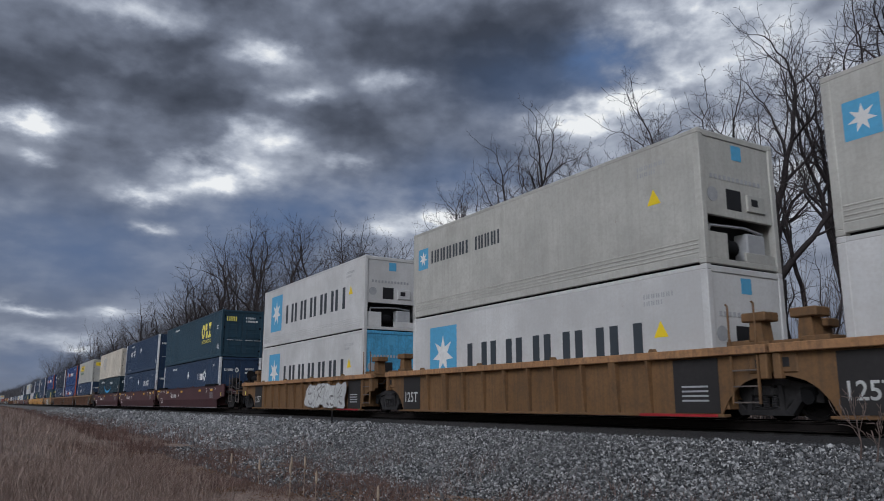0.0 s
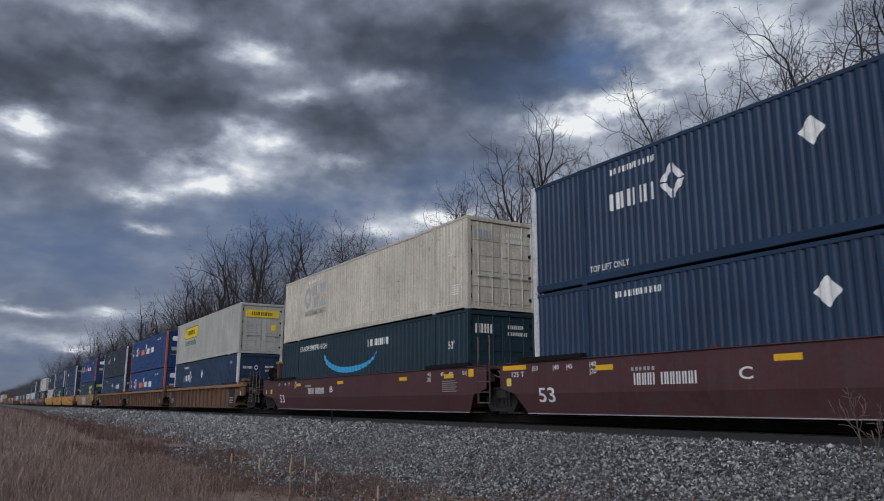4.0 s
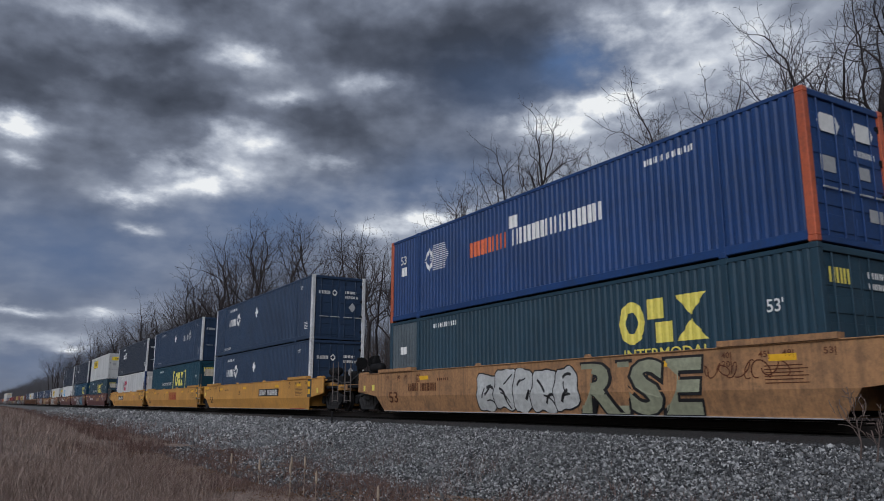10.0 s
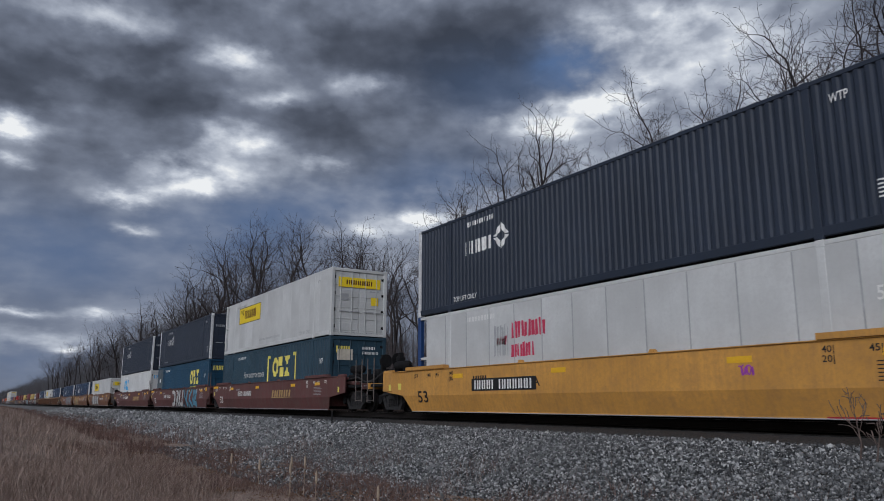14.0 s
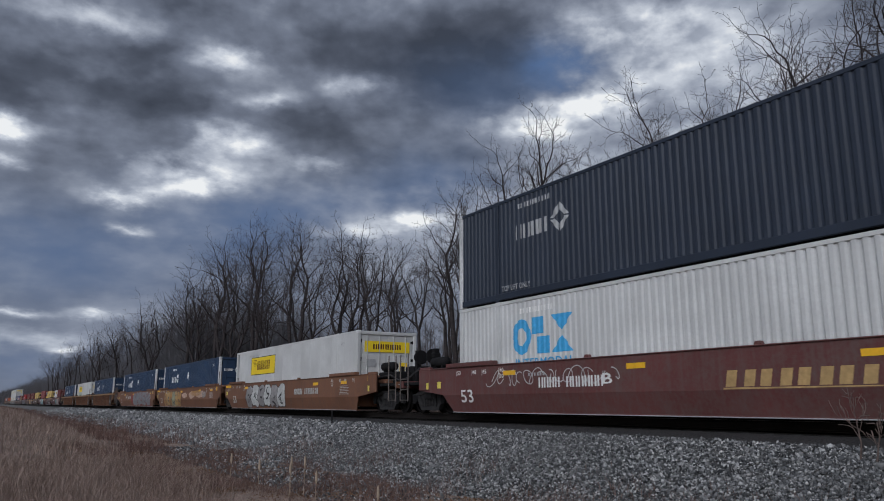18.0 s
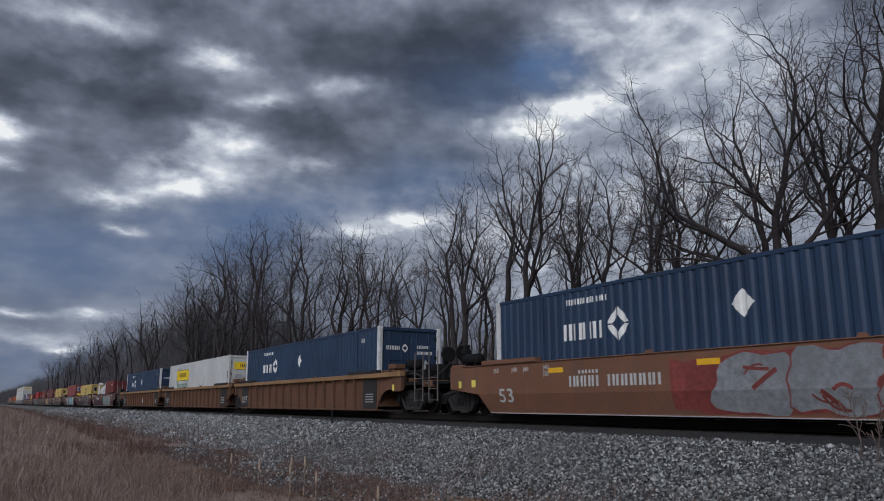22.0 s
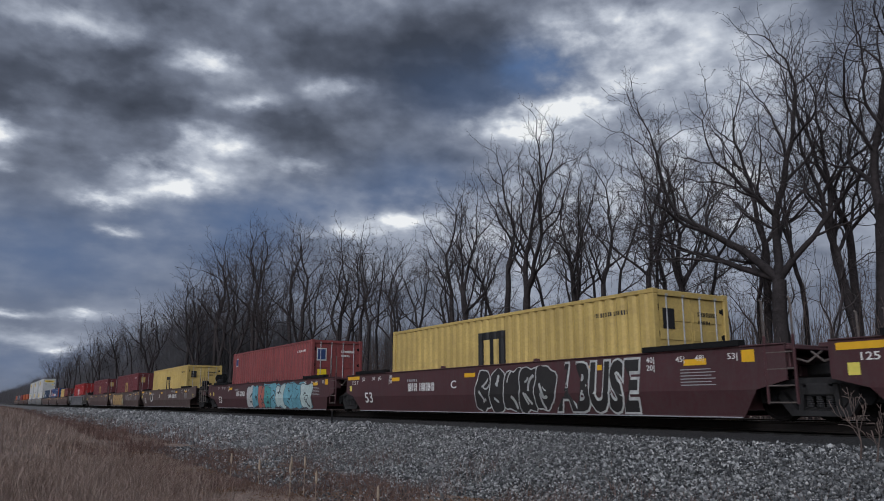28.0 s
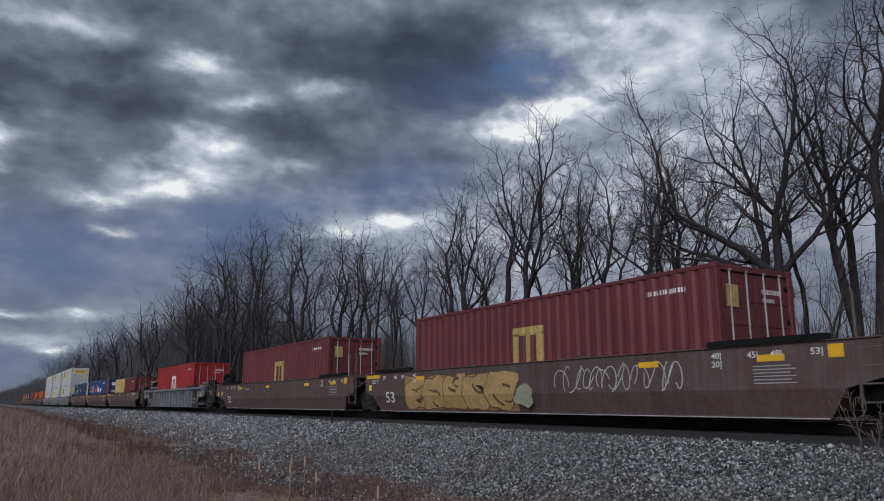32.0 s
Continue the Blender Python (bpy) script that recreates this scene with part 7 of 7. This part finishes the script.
# single tan car
c = unit(-180.45, well_car("smooth", "car_peach", 16.15, "C", "C", "faded tan well car with sprayed sides", (-6.3, -4.5, 0), M_BROWN),
         rail_box("csxg", M_LOGOYEL, 4.9, bay=True, label="dark green corrugated freight container with a yellow sign"), stack_box())
spray(c, -2.2, 1.95, 0.1, 1.2, 5, [M_PALE], M_BLACK, 8)
sprayed_word(c, "RISE", 2.05, 5.55, 0.08, 1.22, M_SAGE, M_BLACK)
scribble(c, 5.6, 7.4, 0.75, 1.1, M_BROWN, 4)
# yellow car
c = unit(-204.22, well_car("smooth", "car_yellow", 16.15, "C", "A", YELLOW, (1.74, 4.72, 1), M_BLACK, "B"), blue_box("umax", 13.3), blue_box("umax", 13.3))
c = unit(-224.03, well_car("smooth", "car_yellow", 16.15, "A", "A", YELLOW, "", M_BLACK, "C"),
         rail_box("csxt", M_LOGOYEL, 7.2, words=False, slogan=True, lid=True, label="teal green corrugated freight container with a bracketed yellow sign"), blue_box("umax", 5.4, soft=True))
g = Geo()
for poly in bars(0.1, 2.6, 0.58, 1.1, 4, 0.36):
    g.add([(q, -1.507, w) for q, w in poly], [(0, 1, 2, 3)])
tagged(part("sign_mark", g, M_RED, c, "dark red sign of plain bars"), kind="stuff")
c = unit(-243.7, well_car("smooth", "car_yellow", 16.15, "A", "C", YELLOW, (-4.55, -1.6, 1), M_BLACK, "A"),
         white_marked(), blue_box("umaxg", 13.3, 0))
scribble(c, 4.43, 4.75, 0.80, 1.03, M_PURPLE, 71, 5, -1.5, 0.025)
# red-brown car
c = unit(-267.3, well_car("smooth", "car_red", 16.15, "C", "A", REDBROWN, (-4.05, -1.7, 0)), rail_box("csxg", M_LOGOYEL, 7.2, words=False, slogan=True, lid=True, label="dark green corrugated freight container with a bracketed yellow sign"), hunt_box(False))
line_sign(c, 1.6, 4.2, M_TAN)
c = unit(-286.9, well_car("smooth", "car_red", 16.15, "A", "A", REDBROWN, (-4.05, -1.7, 0)), rail_box("csxb", M_LOGOYEL, 4.95, bay=True, label="teal blue corrugated freight container with a yellow sign"), blue_box("umaxg", 13.3, 0, soft=True))
sprayed_word(c, "DRU", -1.25, 2.35, 0.1, 1.22, M_PALE, M_BLACK)
sprayed_word(c, "NK", 2.35, 5.2, 0.1, 1.22, M_SKYB, M_BLACK)
spray(c, 5.2, 6.1, 0.1, 1.2, 1, [M_SKYB], M_BLACK, 33)
c = unit(-306.35, well_car("smooth", "car_red", 16.15, "A", "C", REDBROWN, (-4.05, -1.7, 0), word="B"), rail_box("white", M_AZURE, 13.5, label="white corrugated freight container with a bright blue sign"), blue_box("umaxg", 13.3, 0, soft=True))
scribble(c, -6.2, -1.2, 0.75, 1.2, M_PALE, 5, 16)
line_sign(c, 1.55, 4.5, M_TAN)
# orange-brown car
c = unit(-329.8, well_car("smooth", "car_orange", 16.15, "C", "A", ORANGE, (1.94, 4.79, 0), M_PALE), hunt_box(False))
spray(c, -5.2, 0.7, 0.12, 1.2, 6, [M_ASH, M_PALE], M_BLACK, 12)
c = unit(-349.6, well_car("smooth", "car_orange", 16.15, "A", "A", ORANGE, "", M_PALE), blue_box("umax", 13.3, pitch=0.285))
spray(c, -6.3, -0.9, 0.12, 1.2, 6, [M_OCHRE, M_TAN, M_OCHRE, M_SAGE, M_TAN], M_LOGODARK, 113)
flake(c, [(2.4, 0.85, 1.1, 0.25), (4.6, 0.9, 1.3, 0.24), (0.3, 0.85, 0.9, 0.2)], M_WASH, 4)
flake(c, [(3.4, 0.95, 1.6, 0.2)], M_OCHRE, 5)
flake(c, [(5.6, 0.85, 0.7, 0.22)], M_ASH, 55)
c = unit(-369.3, well_car("smooth", "car_orange", 16.15, "A", "C", ORANGE, (-4.8, -1.9, 0), M_PALE), blue_box("umax", 13.3, pitch=0.285))
spray_field(c, -1.7, 7.6, 0.1, 1.28, plain("spray_rust_red", (0.20, 0.045, 0.04), 0.65, var=0.35), 2)
spray(c, -0.6, 7.4, 0.12, 1.26, 5, [plain("spray_dull_grey", (0.20, 0.21, 0.225), 0.65, var=0.3)], MATS["spray_rust_red"], 114)
# brown ribbed car
unit(-392.8, well_car("ribbed", "car_rust", 16.15, "C", "A", RIB_BROWN), blue_box("umax", 13.3, pitch=0.285))
unit(-412.4, well_car("ribbed", "car_rust", 16.15, "A", "A", RIB_BROWN), hunt_box(True))
c = unit(-432.3, well_car("ribbed", "car_rust", 16.15, "A", "C", RIB_BROWN), blue_box("umax", 13.3, pitch=0.285))
flake(c, [(1.7, 0.55, 0.25, 0.25), (1.95, 0.75, 0.2, 0.2), (2.1, 0.4, 0.22, 0.15)], M_PALE, 10, -1.4)
# maroon car with sea boxes
c = unit(-456.0, well_car("smooth", "car_maroon", 16.15, "C", "A", MAROON, (-4.1, -2.3, 0), word="A"), sea_box("dkred", None, 6.058, 2.591, label="dark red corrugated twenty-foot container"), None, 3.06)
run(tank_box(), -456.0 - 3.06, Z1)
spray(c, 0.84, 6.4, 0.1, 1.15, 4, [M_TEAL, M_ASH], M_SALMON, 15)
scribble(c, -5.4, -4.5, 0.8, 1.15, M_PALE, 31, 9)
scribble(c, -3.0, -1.7, 0.95, 1.25, M_PURPLE, 32, 12)
flake(c, [(-0.9, 0.98, 0.35, 0.15)], M_SALMON, 9)
c = unit(-475.45, well_car("smooth", "car_maroon", 16.15, "A", "A", MAROON, (-4.4, -2.7, 0), word="C"), sea_box("yellow", M_BLACK, label="yellow corrugated sea container with a black arched sign", end_sign=M_BLACK, H=2.591))
spray(c, -0.4, 3.0, 0.1, 1.22, 5, [M_PANEL], M_PALE, 16)
sprayed_word(c, "ABUSE", 3.1, 5.8, 0.12, 1.25, M_PANEL, M_PALE)
c = unit(-495.35, well_car("smooth", "car_maroon", 16.15, "A", "C", MAROON, (-4.1, -2.56, 0)), sea_box("brick", None, label="brick red corrugated sea container", end_sign=M_NAVY))
flake(c, [(-1.4, 0.85, 0.5, 0.3), (0.2, 0.86, 0.9, 0.3), (2.4, 0.9, 1.5, 0.3), (4.6, 0.9, 1.6, 0.3), (6.2, 0.9, 0.7, 0.3)], M_ASH, 61)
spray(c, -2.1, 1.6, 0.1, 1.2, 4, [M_PALE, M_LAKE, M_SALMON, M_TEAL], M_LOGODARK, 17, -1.508)
spray_field(c, 0.6, 6.9, 0.08, 1.27, M_LAKE, 5)
spray(c, 1.4, 6.9, 0.1, 1.25, 5, [M_LAKE, M_ICE, M_LAKE, M_LAKE, M_ICE], M_LOGODARK, 27, -1.508)
# dark brown car
c = unit(-519.0, well_car("smooth", "car_dark", 16.15, "C", "A", DARKB, (1.8, 4.6, 0), word="B"), sea_box("yellow", M_BLACK, label="yellow corrugated sea container with a black arched sign", end_sign=M_BLACK, H=2.79))
flake(c, [(-4.66, 0.75, 0.55, 0.4)], M_PALE, 6)
flake(c, [(-4.66, 0.78, 0.34, 0.26)], M_PANEL, 36, -1.505)
flake(c, [(-5.65, 1.1, 0.28, 0.13)], M_TAN, 7)
flake(c, [(3.0, 1.18, 0.35, 0.1), (3.7, 1.15, 0.3, 0.1)], M_ASH, 8)
c = unit(-538.7, well_car("smooth", "car_dark", 16.15, "A", "A", DARKB), sea_box("maroon", M_FADED, label="maroon corrugated sea container with a faded yellow arched sign", end_sign=M_FADED))
spray_field(c, -6.3, -0.2, 0.1, 1.2, M_OCHRE, 8)
spray(c, -6.2, -0.3, 0.15, 1.15, 5, [M_TAN], plain("spray_umber", (0.14, 0.075, 0.045), 0.65, var=0.3), 18)
flake(c, [(0.1, 0.5, 0.5, 0.35)], M_SAGE, 21)
scribble(c, 1.5, 5.3, 0.55, 1.2, M_PALE, 19, 16)
c = unit(-558.4, well_car("smooth", "car_dark", 16.15, "A", "C", DARKB), sea_box("maroon", M_FADED, label="maroon corrugated sea container with a faded yellow arched sign", end_sign=M_FADED))
# what follows, still far down the line
unit(-582.0, well_car("ribbed", "car_grey", 16.15, "C", "C", "grey well car with ribbed sides"), sea_box("red", M_WHITE, label="bright red corrugated sea container"))
unit(-605.0, well_car("smooth", "car_dark", 16.15, "C", "A", DARKB), sea_box("dkred", None, 6.058, 2.591, label="dark red corrugated twenty-foot container"), None, 3.06)
run(sea_box("yellow", None, 6.058, 2.591, label="yellow corrugated twenty-foot container"), -608.06, Z1)
unit(-624.6, well_car("smooth", "car_dark", 16.15, "A", "A", DARKB), stack_box())
unit(-644.2, well_car("smooth", "car_dark", 16.15, "A", "C", DARKB), blue_box("umax", 13.3))
for i, x in enumerate((-667.8, -687.4, -707.0)):
    unit(x, well_car("smooth", "car_grey", 16.15, "C" if i == 0 else "A", "C" if i == 2 else "A", "grey well car with smooth sides"), hunt_box(False), hunt_box(False))
for i, (x, q) in enumerate(((-730.6, "orange"), (-750.2, "orange"), (-769.8, "brick"), (-793.4, "umax"), (-813.0, "orange"))):
    unit(x, well_car("smooth", "car_dark", 16.15, "C" if i in (0, 3) else "A", "C" if i in (2, 4) else "A", DARKB),
         blue_box("umax", 13.3) if q == "umax" else sea_box(q, None, label="corrugated sea container, far off"))


# ---- what moves ----
def motions():
    for ob, x, z in TRAIN:
        walk(ob, [(t, pose(x + d, YC, z)) for t, d in GONE])
    # wheels roll: one set of keys for each end of a truck, shared by all trucks
    ts, ds = [q[0] for q in GONE], [q[1] for q in GONE]
    led = {}
    for w, e in WHEELS:
        if e not in led:
            rows = []
            for k in range(0, 961):
                t = k / FPS
                rows.append((t, pose(e * 0.89, 0, R_WHEEL, 0, math.degrees(float(np.interp(t, ts, ds)) / R_WHEEL) % 360.0, 0)))
            walk(w, rows)
            led[e] = w
        else:
            w.rotation_mode = "QUATERNION"
            a = w.animation_data_create()
            a.action = led[e].animation_data.action
            a.action_slot = led[e].animation_data.action_slot
    # the cloud sheet drifts with the wind
    walk(clouds, [(0.0, pose(0, 0, 0)), (32.0, pose(-105, -95, 0))])


motions()
